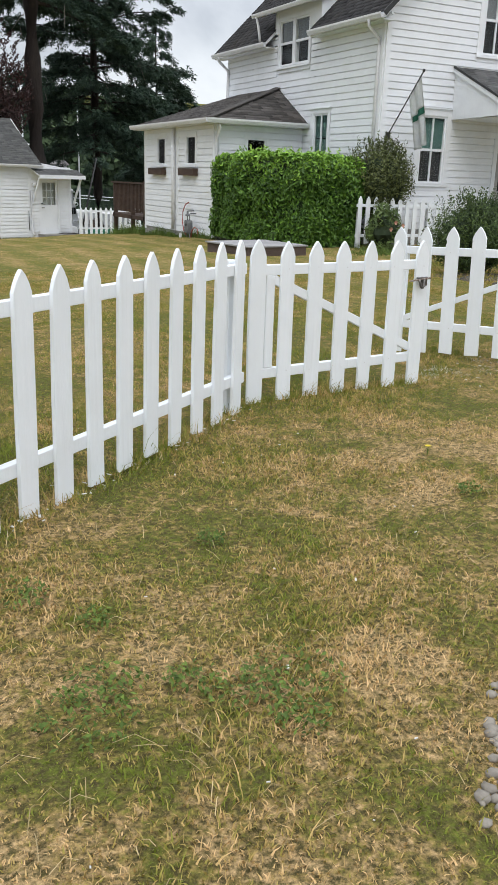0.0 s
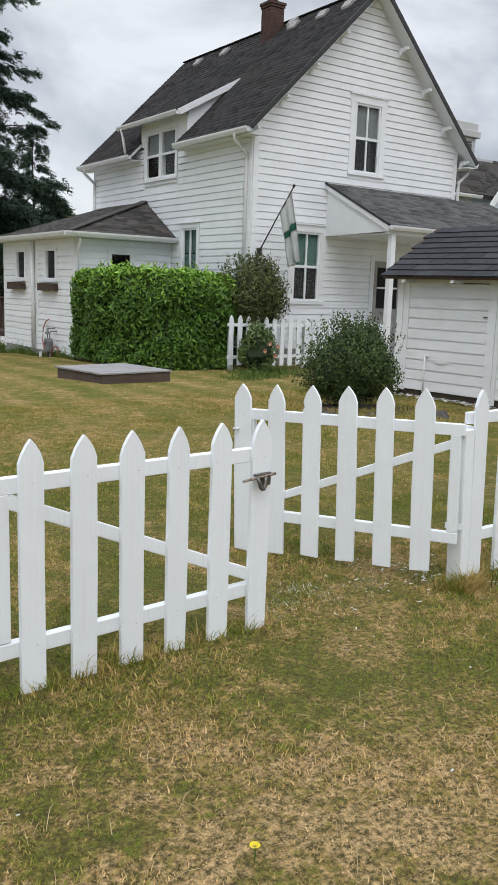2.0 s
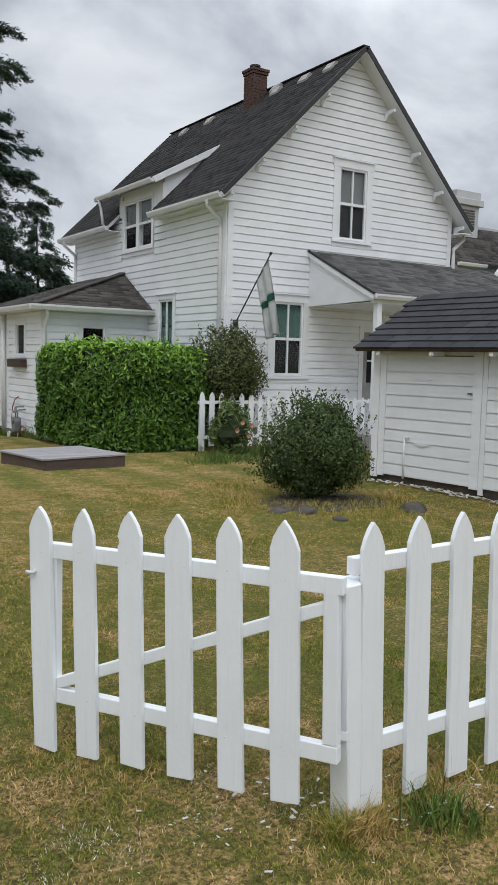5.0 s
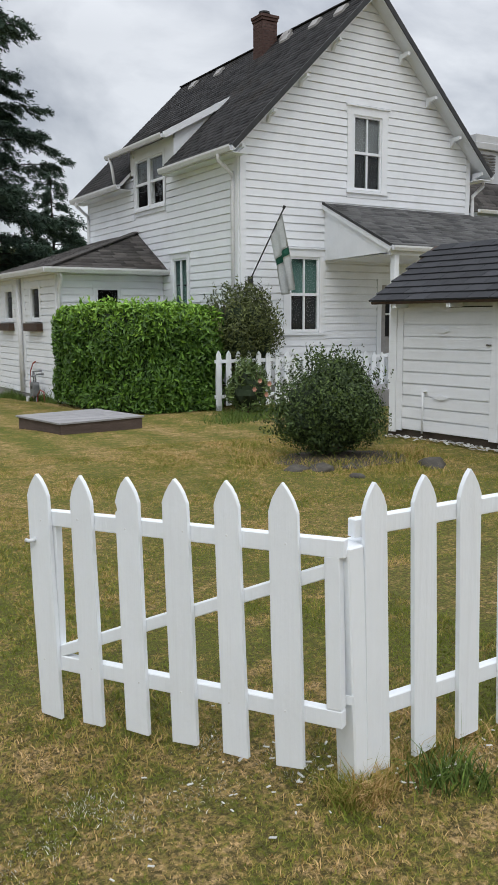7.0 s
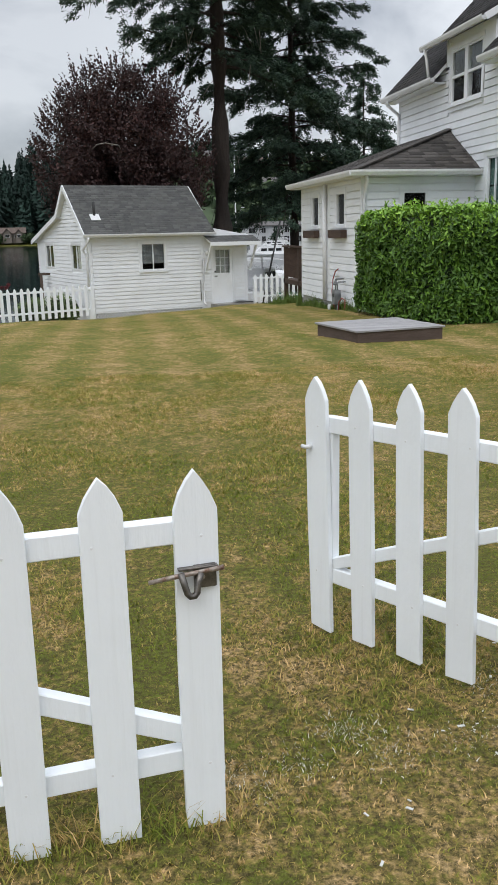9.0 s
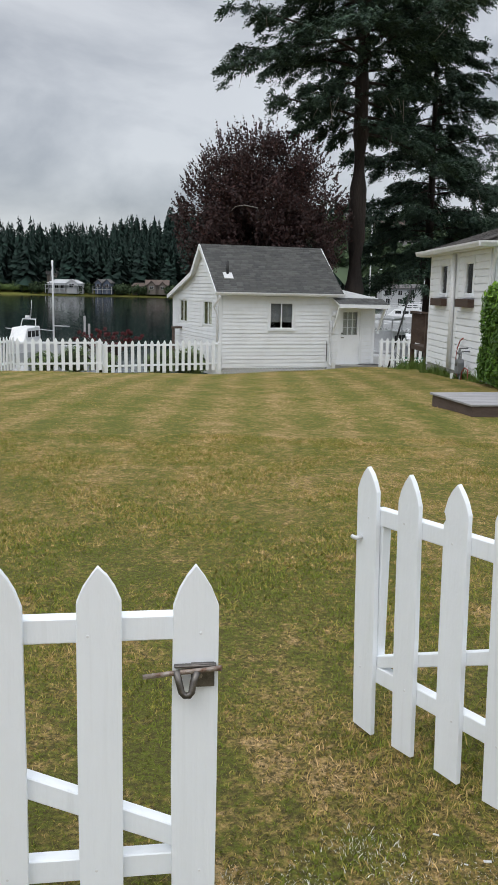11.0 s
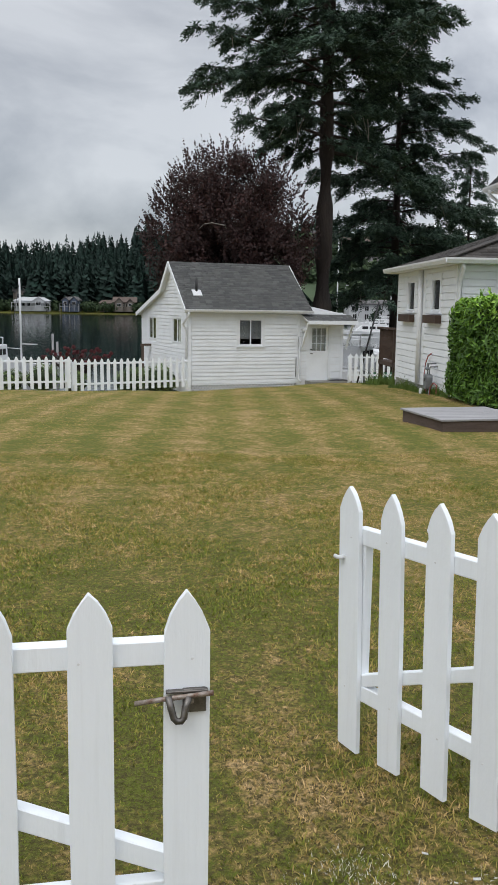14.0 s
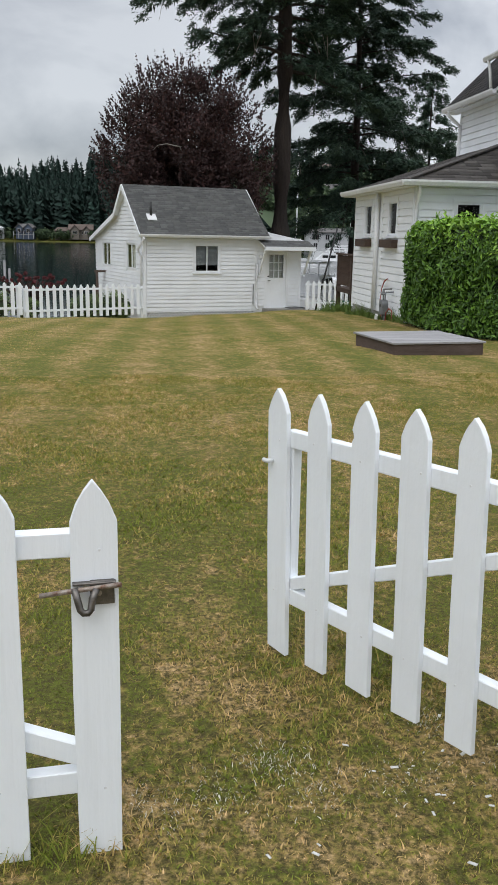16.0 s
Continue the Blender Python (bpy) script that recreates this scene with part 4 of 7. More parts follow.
prism(bm, [(PYL + 0.08, PZL - 0.12), (HY0 - 0.03, PZL - 0.16), (HY0 - 0.03, PZH - 0.10), (PYL + 0.08, PZL - 0.05)], -(PX0 + 0.03), -(PX0 + 0.07), axes((0, 0, 0), (0, 1, 0), (-1, 0, 0)))
part("cheek_panel", bm, TRIM, porch)
bm = bmesh.new()
box(bm, (PX0 + 0.05, PYL + 0.06, PZL - 0.17), (PX1, PYL + 0.16, PZL - 0.08))
part("beam", bm, TRIM, porch)
gutter(porch, (PX0 + 0.02, PYL + 0.01, PZL - 0.01), (PX1, PYL + 0.01, PZL - 0.01), (0, -1, 0), 0.09)
for px in (14.32, 17.4):
    bm = bmesh.new()
    box(bm, (px, PYL + 0.06, 0.0), (px + 0.12, PYL + 0.18, PZL - 0.17))
    part("post", bm, TRIM, porch, bevel=0.006)
bm = bmesh.new()
box(bm, (PX0, PYL, -0.1), (PX1, HY0 - 0.03, 0.26))
part("floor", bm, GREYWOOD, porch)
bm = bmesh.new()
box(bm, (PX0 + 0.1, PYL + 0.2, PZL - 0.16), (PX1, HY0 - 0.03, PZL - 0.14))
part("ceiling_board", bm, TRIM, porch)

pd = new("porch_door")
pd.parent = house
pd["label"] = "grey half-glazed door under the porch roof"
for lo, hi, nm, mat_ in (((15.62, -0.002, 0.27), (15.74, 0.045, 2.42), "casing", TRIM), ((16.62, -0.002, 0.27), (16.74, 0.045, 2.42), "casing", TRIM), ((15.74, -0.002, 2.30), (16.62, 0.044, 2.42), "head_casing", TRIM),
                         ((15.745, 0.031, 0.28), (16.615, 0.036, 2.295), "door_leaf", VENTGREY), ((15.85, 0.037, 1.2), (16.51, 0.040, 2.15), "pane", ROOMDARK), ((16.16, 0.0405, 1.2), (16.20, 0.046, 2.15), "glazing_bar", TRIM), ((15.85, 0.0405, 1.66), (16.51, 0.047, 1.70), "glazing_bar", TRIM)):
    bm = bmesh.new()
    box(bm, (lo[0] - HX0, lo[1], lo[2]), (hi[0] - HX0, hi[1], hi[2]), mg)
    part(nm, bm, mat_, pd)

# ---- low annex with hip roof ----
annex = thing("annex", "low white clapboard annex with brown hipped shingle roof", "house")
AX0, AY0, AY1, AXR = 9.72, 19.66, 24.5, 12.19
maf = axes((AX0, AY0, 0), (1, 0, 0), (0, -1, 0))
mas = axes((AX0, AY1, 0), (0, -1, 0), (-1, 0, 0))
AW, AD, ATOP = AXR - AX0, AY1 - AY0, 2.60
A1 = (AY1 - 23.48, AY1 - 22.88, 1.62, 2.32)
A2 = (AY1 - 21.40, AY1 - 20.80, 1.62, 2.32)
AF = (0.86, 1.42, 1.72, 2.28)
wall_with_holes("front_wall", maf, 0, AW, -0.3, ATOP, 0.1, [AF], OLDWHITE, annex)
wall_with_holes("side_wall", mas, 0, AD, -0.5, ATOP, 0.1, [A1, A2], OLDWHITE, annex)
wall_with_holes("back_wall", axes((AX0, AY1, 0), (1, 0, 0), (0, 1, 0)), 0.1, AW, -0.5, ATOP, 0.1, [], OLDWHITE, annex)
siding(annex, maf, 0.0, ATOP - 0.04, 0.152, lambda z: 0.11, lambda z: AW, [pad(AF, 0.07, 0.1, 0.07)])
siding(annex, mas, -0.12, ATOP - 0.04, 0.152, lambda z: 0.11, lambda z: AD - 0.11, [pad(A1, 0.10, 0.16, 0.10), pad(A2, 0.10, 0.16, 0.10)])
for m_, x in ((maf, 0.0), (mas, 0.0), (mas, AD - 0.11)):
    bm = bmesh.new()
    box(bm, (x, 0.001, -0.2), (x + 0.11, 0.034, ATOP), m_)
    part("corner_board", bm, TRIM, annex)
window(annex, mas, *A1, trim=0.10, mull=(), rails=(), sash=0.03)
window(annex, mas, *A2, trim=0.10, mull=(), rails=(), sash=0.03)
window(annex, maf, *AF, trim=0.07, mull=(), rails=(), sill=0.0)
bm = bmesh.new()
box(bm, (0, 0.0, -0.6), (AD, 0.016, -0.13), mas)
part("foundation", bm, CONCRETE, annex)
AO, AEZ, APZ = 0.30, 2.66, 3.62
P_ = (AXR + 0.0, 21.02, APZ)
Pb = (AXR + 0.0, 23.3, APZ)
c0, c1 = (AX0 - AO, AY0 - AO, AEZ), (AX0 - AO, AY1 + AO, AEZ)
e0, e1 = (AXR, AY0 - AO, AEZ), (AXR, AY1 + AO, AEZ)
slab("roof_deck", [c0, e0, P_], 0.07, TRIM, annex)
slab("roof_deck", [c1, c0, P_, Pb], 0.07, TRIM, annex)
slab("roof_deck", [e1, c1, Pb], 0.07, TRIM, annex)
mf_ = plane_frame(c0, e0, P_)
lf = math.hypot(P_[1] - c0[1], APZ - AEZ)
shingles(mf_, lf, lambda s: s / lf * (AXR - c0[0]) - 0.01, lambda s: AXR - c0[0], 0.135, 0.32, "shingle", annex, SHINGLE_ANNEX, 6)
mw_ = plane_frame(c1, c0, P_)
lw_ = math.hypot(AXR - c0[0], APZ - AEZ)
full = c1[1] - c0[1]
shingles(mw_, lw_, lambda s: s / lw_ * (c1[1] - Pb[1]) - 0.01, lambda s: full - s / lw_ * (P_[1] - c0[1]) + 0.01, 0.135, 0.32, "shingle", annex, SHINGLE_ANNEX, 7)
bar("hip_cap", Vector(c0) + Vector((0, 0, 0.03)), Vector(P_) + Vector((0, 0, 0.03)), 0.2, 0.025, SHINGLE_ANNEX, annex)
gutter(annex, (c0[0] + 0.02, c0[1], AEZ + 0.02), (c1[0] + 0.02, c1[1], AEZ + 0.02), (-1, 0, 0))
gutter(annex, (c0[0] - 0.08, c0[1] + 0.02, AEZ + 0.02), (e0[0] + 0.1, c0[1] + 0.02, AEZ + 0.02), (0, -1, 0))
bm = bmesh.new()
box(bm, (c0[0] + 0.03, c0[1] + 0.03, AEZ - 0.10), (AX0, c1[1], AEZ - 0.075))
box(bm, (AX0, c0[1] + 0.03, AEZ - 0.10), (AXR, AY0, AEZ - 0.075))
part("soffit", bm, TRIM, annex)
pipe("downspout", [(AX0 - 0.02, AY0 - AO + 0.02, AEZ - 0.08), (AX0 + 0.0, AY0 - AO + 0.02, AEZ - 0.18), (AX0 + 0.02, AY0 - 0.07, AEZ - 0.42), (AX0 + 0.02, AY0 - 0.07, AEZ - 0.55), (AX0 + 0.02, AY0 - 0.07, 0.0), (AX0 - 0.05, AY0 - 0.1, -0.08)], 0.04, METALWHITE, annex)
pipe("drain_pipe", [(AX0 - 0.09, 22.15, 2.55), (AX0 - 0.09, 22.12, -0.1)], 0.055, METALWHITE, annex)
bar("drain_board", (AX0 - 0.02, 22.0, 2.56), (AX0 - 0.02, 22.0, 0.25), 0.20, 0.03, TRIM, annex, up=(1, 0, 0))
for ya, yb in ((22.80, 23.85), (20.62, 21.62)):
    pb = new("planter_box")
    pb.parent = annex
    pb["label"] = "empty dark brown wooden window box"
    bm = bmesh.new()
    box(bm, (AX0 - 0.17, ya, 1.34), (AX0 - 0.03, yb, 1.36))
    box(bm, (AX0 - 0.17, ya, 1.36), (AX0 - 0.15, yb, 1.52))
    box(bm, (AX0 - 0.05, ya, 1.36), (AX0 - 0.03, yb, 1.52))
    box(bm, (AX0 - 0.15, ya, 1.36), (AX0 - 0.05, ya + 0.02, 1.52))
    box(bm, (AX0 - 0.15, yb - 0.02, 1.36), (AX0 - 0.05, yb, 1.52))
    part("box_body", bm, DARKWOOD, pb)

# ---- garden shed ----
shed = thing("shed", "weathered white board shed with charcoal shingle roof on the lawn", "shed")
SA = Vector((11.50, 11.07, 0))
sdir = Vector((0.10, -0.995, 0)).normalized()
sout = Vector((-sdir.y, sdir.x, 0)) * -1
msh = axes(SA, sdir, sout)
SLEN, STOP = 4.4, 1.80
wall_with_holes("front_wall", msh, 0, SLEN, 0.08, STOP, 0.1, [], OLDWHITE, shed)
wall_with_holes("end_wall", msh @ axes((0, -2.6, 0), (0, 1, 0), (-1, 0, 0)), 0, 2.5, 0.05, STOP, 0.1, [], OLDWHITE, shed)
wall_with_holes("rear_wall", msh @ axes((0, -2.6, 0), (1, 0, 0), (0, -1, 0)), 0, SLEN, 0.05, STOP, 0.1, [], OLDWHITE, shed)
siding(shed, msh, 0.09, STOP, 0.1575, lambda z: 0.235, lambda z: 1.665, (), OLDWHITE, 0.025, 0.017)
siding(shed, msh, 0.09, STOP, 0.1575, lambda z: 1.885, lambda z: SLEN, (), OLDWHITE, 0.025, 0.017)
for lo, hi in (((0.0, 0.002, 0.03), (0.118, 0.036, STOP)), ((0.122, 0.002, 0.06), (0.230, 0.030, STOP)), ((1.67, 0.002, 0.06), (1.805, 0.032, STOP)), ((1.81, 0.002, 0.0), (1.88, 0.026, STOP))):
    bm = bmesh.new()
    box(bm, lo, hi, msh)
    part("trim_board", bm, OLDWHITE, shed, bevel=0.003)
bm = bmesh.new()
box(bm, (1.00, 0.025, 1.715), (1.66, 0.030, 1.728), msh)
part("door_seam", bm, ROOMDARK, shed, "dark open joint above the old door boards")
bm = bmesh.new()
box(bm, (1.60, 0.026, 1.245), (1.665, 0.045, 1.262), msh)
part("door_latch", bm, DARKSTEEL, shed, "small dark latch")
bm = bmesh.new()
for pts in ([(0.62, 0.05, 0.06), (0.62, 0.05, 0.62)], [(0.62, 0.05, 0.62), (0.68, 0.04, 0.62)]):
    tube(bm, [msh @ Vector(p) for p in pts], 0.014, 8)
part("pipe", bm, OLDWHITE, shed, "thin white painted pipe", True)
for kx, kz in ((0.9, 1.42), (0.9, 0.55)):
    bm = bmesh.new()
    prism(bm, [(kx - 0.14, kz), (kx, kz + 0.035), (kx + 0.14, kz), (kx, kz - 0.035)], 0.034, 0.040, msh)
    part("strap_hinge", bm, OLDWHITE, shed)
# roof: eave low over the door side, ridge behind
SE0, SR0 = (-0.12, 0.30, 1.80), (-0.27, -1.15, 2.62)
sl = math.hypot(SE0[1] - SR0[1], SR0[2] - SE0[2])
for a, b, c, d in (((-0.12, 0.30, 1.80), (SLEN + 0.4, 0.30, 1.80), (SLEN + 0.4, -1.15, 2.62), (-0.27, -1.15, 2.62)),
                   ((-0.27, -2.75, 1.74), (SLEN + 0.4, -2.75, 1.74), (SLEN + 0.4, -1.15, 2.62), (-0.27, -1.15, 2.62))):
    slab("roof_deck", [msh @ Vector(p) for p in (a, b, c, d)], 0.035, DARKWOOD, shed)
msr = plane_frame(msh @ Vector((-0.12, 0.30, 1.805)), msh @ Vector((SLEN + 0.4, 0.30, 1.805)), msh @ Vector((-0.27, -1.15, 2.625)))
row = 0
tabs = {}
for s in np.arange(0, sl - 0.05, 0.185):
    x = -0.04 - (0.165 * (row % 2))
    while x < 4.75:
        w_ = 0.33
        a, b = max(x, -0.03 - 0.15 * s / sl), min(x + w_ - 0.006, 4.75)
        if b - a > 0.05:
            b = a + round(b - a, 2)
            key = round(b - a, 2)
            if key not in tabs:
                bm = bmesh.new()
                v = [bm.verts.new(p) for p in ((0, 0, 0), (b - a, 0, 0), (b - a, 0, 0.024), (0, 0, 0.024), (0, 0.215, 0.004), (b - a, 0.215, 0.004))]
                for f in ((0, 1, 2, 3), (3, 2, 5, 4), (0, 3, 4), (1, 5, 2)):
                    bm.faces.new([v[i] for i in f])
                tabs[key] = finish("shingle", bm, SHINGLE_SHED)
            share("shingle", tabs[key], shed, msr @ pose(a, s + random.uniform(-0.004, 0.004), 0.002))
        x += w_
    row += 1
for rx in (0.25, 1.15, 2.05, 2.95):
    bm = bmesh.new()
    box(bm, (rx, 0.0, 1.72), (rx + 0.06, 0.27, 1.785), msh)
    part("rafter_tail", bm, OLDWHITE, shed)
# one dark colour paints both soil and shadow along the shed foot
bm = bmesh.new()
box(bm, (-0.05, -2.6, -0.08), (SLEN, -0.01, 0.08), msh)
part("base", bm, DIRT, shed, "footing coloured dark for soil and the shadow under the shed")

picket_run("picket_fence", "two tall white pickets beside the shed corner", (11.60, 11.15), (12.02, 11.38), 3, -0.05, tops=1.33, first=0.07, step=0.15, rails=(0.3, 0.8), seed=15, group="house fence")

# ---- lakeside cottage ----
cot = thing("cottage", "small white clapboard lakeside cottage with grey shingle saltbox roof", "house")
CO = Vector((4.12, 31.11, 0))
ca = radians(17)
mc = axes(CO, (math.cos(ca), math.sin(ca), 0), (math.sin(ca), -math.cos(ca), 0))     # y points out of the front
CE, CR, CB0, CB1 = 1.56, 3.22, 2.26, 1.42
FV = -0.25                                                # front wall, behind the eave line
mcf = mc @ Matrix.Translation((0, FV, 0))
mcl = mc @ axes((0.18, -6.6, 0), (0, 1, 0), (-1, 0, 0))
cg = -1.34
CWIN = (2.02, 2.92, 0.32, 1.24)
CDOOR = (4.76, 5.52, -0.92, 1.03)
wall_with_holes("front_wall", mcf, 0.18, 6.10, cg, CE - 0.06, 0.1, [CWIN, CDOOR], OLDWHITE, cot)
siding(cot, mcf, -0.98, CE - 0.1, 0.128, lambda z: 0.30, lambda z: 4.28, [pad(CWIN, 0.07, 0.14, 0.07)])
siding(cot, mcf, -0.88, 1.24, 0.128, lambda z: 4.38, lambda z: 6.0, [(CDOOR[0] - 0.09, CDOOR[1] + 0.09, -1.1, 1.2)])
for a, b, zt in ((0.18, 0.29, CE - 0.05), (4.27, 4.37, CE - 0.06), (6.0, 6.11, 1.3)):
    bm = bmesh.new()
    box(bm, (a, 0.001, cg), (b, 0.034, zt), mcf)
    part("corner_board", bm, TRIM, cot)
window(cot, mcf, *CWIN, trim=0.07, mull=(0.5,), rails=(), sill=0.04, upper=None, lower=None)
bm = bmesh.new()
box(bm, (2.03, -0.06, 0.55), (2.91, -0.05, 1.23), mcf)
part("blind", bm, SHADE, cot, "half-drawn blind")
# left gable wall with the kicked back roof
prof = [(0.25, CE - 0.02), (2.08, CR - 0.10), (3.2, CB0 - 0.10), (6.6, CB1 - 0.02)]       # distance back, height
W1, W2 = (6.6 - 2.1, 6.6 - 0.95, 0.38, 1.24), (6.6 - 5.45, 6.6 - 4.3, 0.38, 1.24)
wall_with_holes("side_wall", mcl, 0, 6.35, cg, 1.36, 0.1, [W1, W2], OLDWHITE, cot)
bm = bmesh.new()
prism(bm, [(0, 1.36), (6.35, 1.36), (6.35, CE - 0.02), (4.52, CR - 0.1), (3.4, CB0 - 0.1), (0, CB1 - 0.02)], -0.1, -0.002, mcl)
part("gable_end", bm, OLDWHITE, cot)


def cot_top(x):
    v = 6.6 - x
    for (a, za), (b, zb) in zip(prof, prof[1:]):
        if v <= b:
            return za + (zb - za) * (v - a) / (b - a)
    return prof[-1][1]


def cot_lr(z):
    xs_ = [x for x in np.linspace(0.02, 6.33, 120) if cot_top(x) > z]
    return (min(xs_), max(xs_)) if xs_ else (4.5, 4.5)


siding(cot, mcl, -0.97, CR - 0.2, 0.128, lambda z: cot_lr(z)[0], lambda z: min(6.24, cot_lr(z)[1]), [pad(W1, 0.05, 0.07, 0.05), pad(W2, 0.05, 0.07, 0.05)])
window(cot, mcl, *W1, trim=0.05, mull=(0.5,), rails=(), sill=0.0)
window(cot, mcl, *W2, trim=0.05, mull=(0.5,), rails=(), sill=0.0)
for wn_ in (W1,):
    bm = bmesh.new()
    box(bm, (wn_[0] + (wn_[1] - wn_[0]) * 0.5, -0.06, wn_[2]), (wn_[1], -0.05, wn_[3]), mcl)
    part("curtain", bm, BLIND, cot, "pale curtain over half the window")
CL = 4.72
for (a, za), (b, zb) in (((0.0, CE), (2.08, CR)), ((2.08, CR), (3.2, CB0)), ((3.2, CB0), (6.85, CB1 - 0.04))):
    slab("roof_deck", [mc @ Vector((0, -a, za)), mc @ Vector((CL, -a, za)), mc @ Vector((CL, -b, zb)), mc @ Vector((0, -b, zb))], 0.09, TRIM, cot)
mcr = plane_frame(mc @ Vector((0, 0, CE)), mc @ Vector((CL, 0, CE)), mc @ Vector((0, -2.08, CR)))
lcr = math.hypot(2.08, CR - CE)
shingles(mcr, lcr, lambda s: -0.01, lambda s: CL + 0.01 - 0.02 * s, 0.105, 0.24, "shingle", cot, SHINGLE_GREY, 8)
for (a, za), (b, zb) in (((2.08, CR), (3.2, CB0)), ((3.2, CB0), (6.85, CB1 - 0.04))):
    mb_ = plane_frame(mc @ Vector((CL, -b, zb)), mc @ Vector((0, -b, zb)), mc @ Vector((CL, -a, za)))
    shingles(mb_, math.hypot(b - a, zb - za), lambda s: -0.01, lambda s: CL + 0.01, 0.105, 0.24, "shingle", cot, SHINGLE_GREY, 9)
for (a, za), (b, zb) in (((0.0, CE), (2.08, CR)), ((2.08, CR), (3.2, CB0)), ((3.2, CB0), (6.85, CB1 - 0.04))):
    bar("barge_board", mc @ Vector((-0.012, -a, za - 0.06)), mc @ Vector((-0.012, -b, zb - 0.06)), 0.024, 0.16, TRIM, cot)
gutter(cot, mc @ Vector((-0.03, -0.01, CE)), mc @ Vector((CL + 0.03, -0.01, CE)), mc.to_3x3() @ Vector((0, 1, 0)), 0.10)
pipe("downspout", [mc @ Vector(p) for p in ((0.12, 0.05, CE - 0.1), (0.12, 0.05, CE - 0.18), (-0.02, -0.18, CE - 0.5), (0.1, FV + 0.07, CE - 0.75), (0.1, FV + 0.07, -0.9))], 0.04, METALWHITE, cot)
pipe("vent_pipe", [mc @ Vector((0.62, -0.72, CE + 0.55)), mc @ Vector((0.62, -0.72, CE + 1.05))], 0.045, BLACKPAINT, cot, "black roof vent pipe")
bm = bmesh.new()
box(bm, (-0.16, -0.16, 0.02), (0.16, 0.16, 0.05), mcr @ pose(0.62, 0.85, 0))
part("flashing", bm, METALWHITE, cot)
# lattice skirt
for k in range(34):
    for sgn in (-1, 1):
        a = 0.3 + k * 0.12
        bar("lattice_slat", mcf @ Vector((a - 0.16 * sgn, 0.03 + 0.004 * sgn, -1.03)), mcf @ Vector((a + 0.16 * sgn, 0.03 + 0.004 * sgn, -1.38)), 0.006, 0.03, TRIM, cot, up=(mcf.to_3x3() @ Vector((0, 1, 0))).cross((0, 0, 1)))
# thin sheet coloured near-black for the shade under the floor; no hollow is modelled
bm = bmesh.new()
box(bm, (0.3, 0.002, -1.40), (4.3, 0.012, -1.035), mcf)
part("skirt_backing", bm, ROOMDARK, cot, "near-black sheet painted as crawl space shade behind the lattice")
bm = bmesh.new()
box(bm, (0.3, 0.013, -1.035), (4.3, 0.045, -0.99), mcf)
part("skirt_board", bm, TRIM, cot)
# door with nine lights and its little roof
door = new("door")
door.parent = cot
bm = bmesh.new()
gx = [CDOOR[0] + 0.10 + k * (0.56 / 3) for k in range(4)]
gz = [0.12 + k * 0.27 for k in range(4)]
box(bm, (CDOOR[0], -0.05, CDOOR[2]), (CDOOR[1], -0.01, 0.12), mcf)
box(bm, (CDOOR[0], -0.05, 0.93), (CDOOR[1], -0.01, CDOOR[3]), mcf)
box(bm, (CDOOR[0], -0.05, 0.12), (gx[0], -0.01, 0.93), mcf)
box(bm, (gx[3], -0.05, 0.12), (CDOOR[1], -0.01, 0.93), mcf)
for k in (1, 2):
    box(bm, (gx[k] - 0.012, -0.045, 0.12), (gx[k] + 0.012, -0.008, 0.93), mcf)
    box(bm, (gx[0], -0.046, gz[k] - 0.012), (gx[3], -0.009, gz[k] + 0.012), mcf)
part("door_leaf", bm, TRIM, door, "white door with nine small panes")
bm = bmesh.new()
box(bm, (gx[0], -0.034, 0.12), (gx[3], -0.028, 0.93), mcf)
part("pane", bm, GLASS, door).visible_shadow = False
bm = bmesh.new()
box(bm, (gx[0], -0.12, 0.12), (gx[3], -0.11, 0.93), mcf)
part("curtain", bm, BLIND, door, "pale curtain behind the panes")
pipe("door_handle", [mcf @ Vector(p) for p in ((CDOOR[0] + 0.06, -0.01, 0.02), (CDOOR[0] + 0.06, 0.05, 0.02), (CDOOR[0] + 0.13, 0.05, 0.02))], 0.014, BLACKPAINT, door)
pipe("deadbolt", [mcf @ Vector(p) for p in ((CDOOR[0] + 0.06, -0.01, 0.17), (CDOOR[0] + 0.06, 0.02, 0.17))], 0.026, BLACKPAINT, door)
for a, b, c, d in ((CDOOR[0] - 0.09, CDOOR[0], cg, 1.12), (CDOOR[1], CDOOR[1] + 0.09, cg, 1.12), (CDOOR[0], CDOOR[1], 1.03, 1.12)):
    bm = bmesh.new()
    box(bm, (a, 0.002, c), (b, 0.03, d), mcf)
    part("door_casing", bm, TRIM, cot)
bm = bmesh.new()
box(bm, (CDOOR[0] - 0.15, 0.0, -1.25), (CDOOR[1] + 0.75, 0.5, -0.945), mcf)
part("doorstep", bm, CONCRETE, cot)
bm = bmesh.new()
box(bm, (CDOOR[1] - 0.02, 0.03, -0.944), (CDOOR[1] + 0.66, 0.44, -0.925), mcf)
part("doormat", bm, BLACKPAINT, cot, "dark rubber doormat")
RO = [(4.42, 0.62, 1.20), (6.36, 0.62, 1.20), (6.36, FV * 0, 1.42), (4.42, 0.0, 1.42)]
slab("canopy_deck", [mcf @ Vector(p) for p in RO], 0.06, TRIM, cot)
mcn = plane_frame(mcf @ Vector(RO[0]), mcf @ Vector(RO[1]), mcf @ Vector(RO[3]))
shingles(mcn, 0.66, lambda s: -0.01, lambda s: 1.95, 0.105, 0.24, "shingle", cot, SHINGLE_GREY, 10)
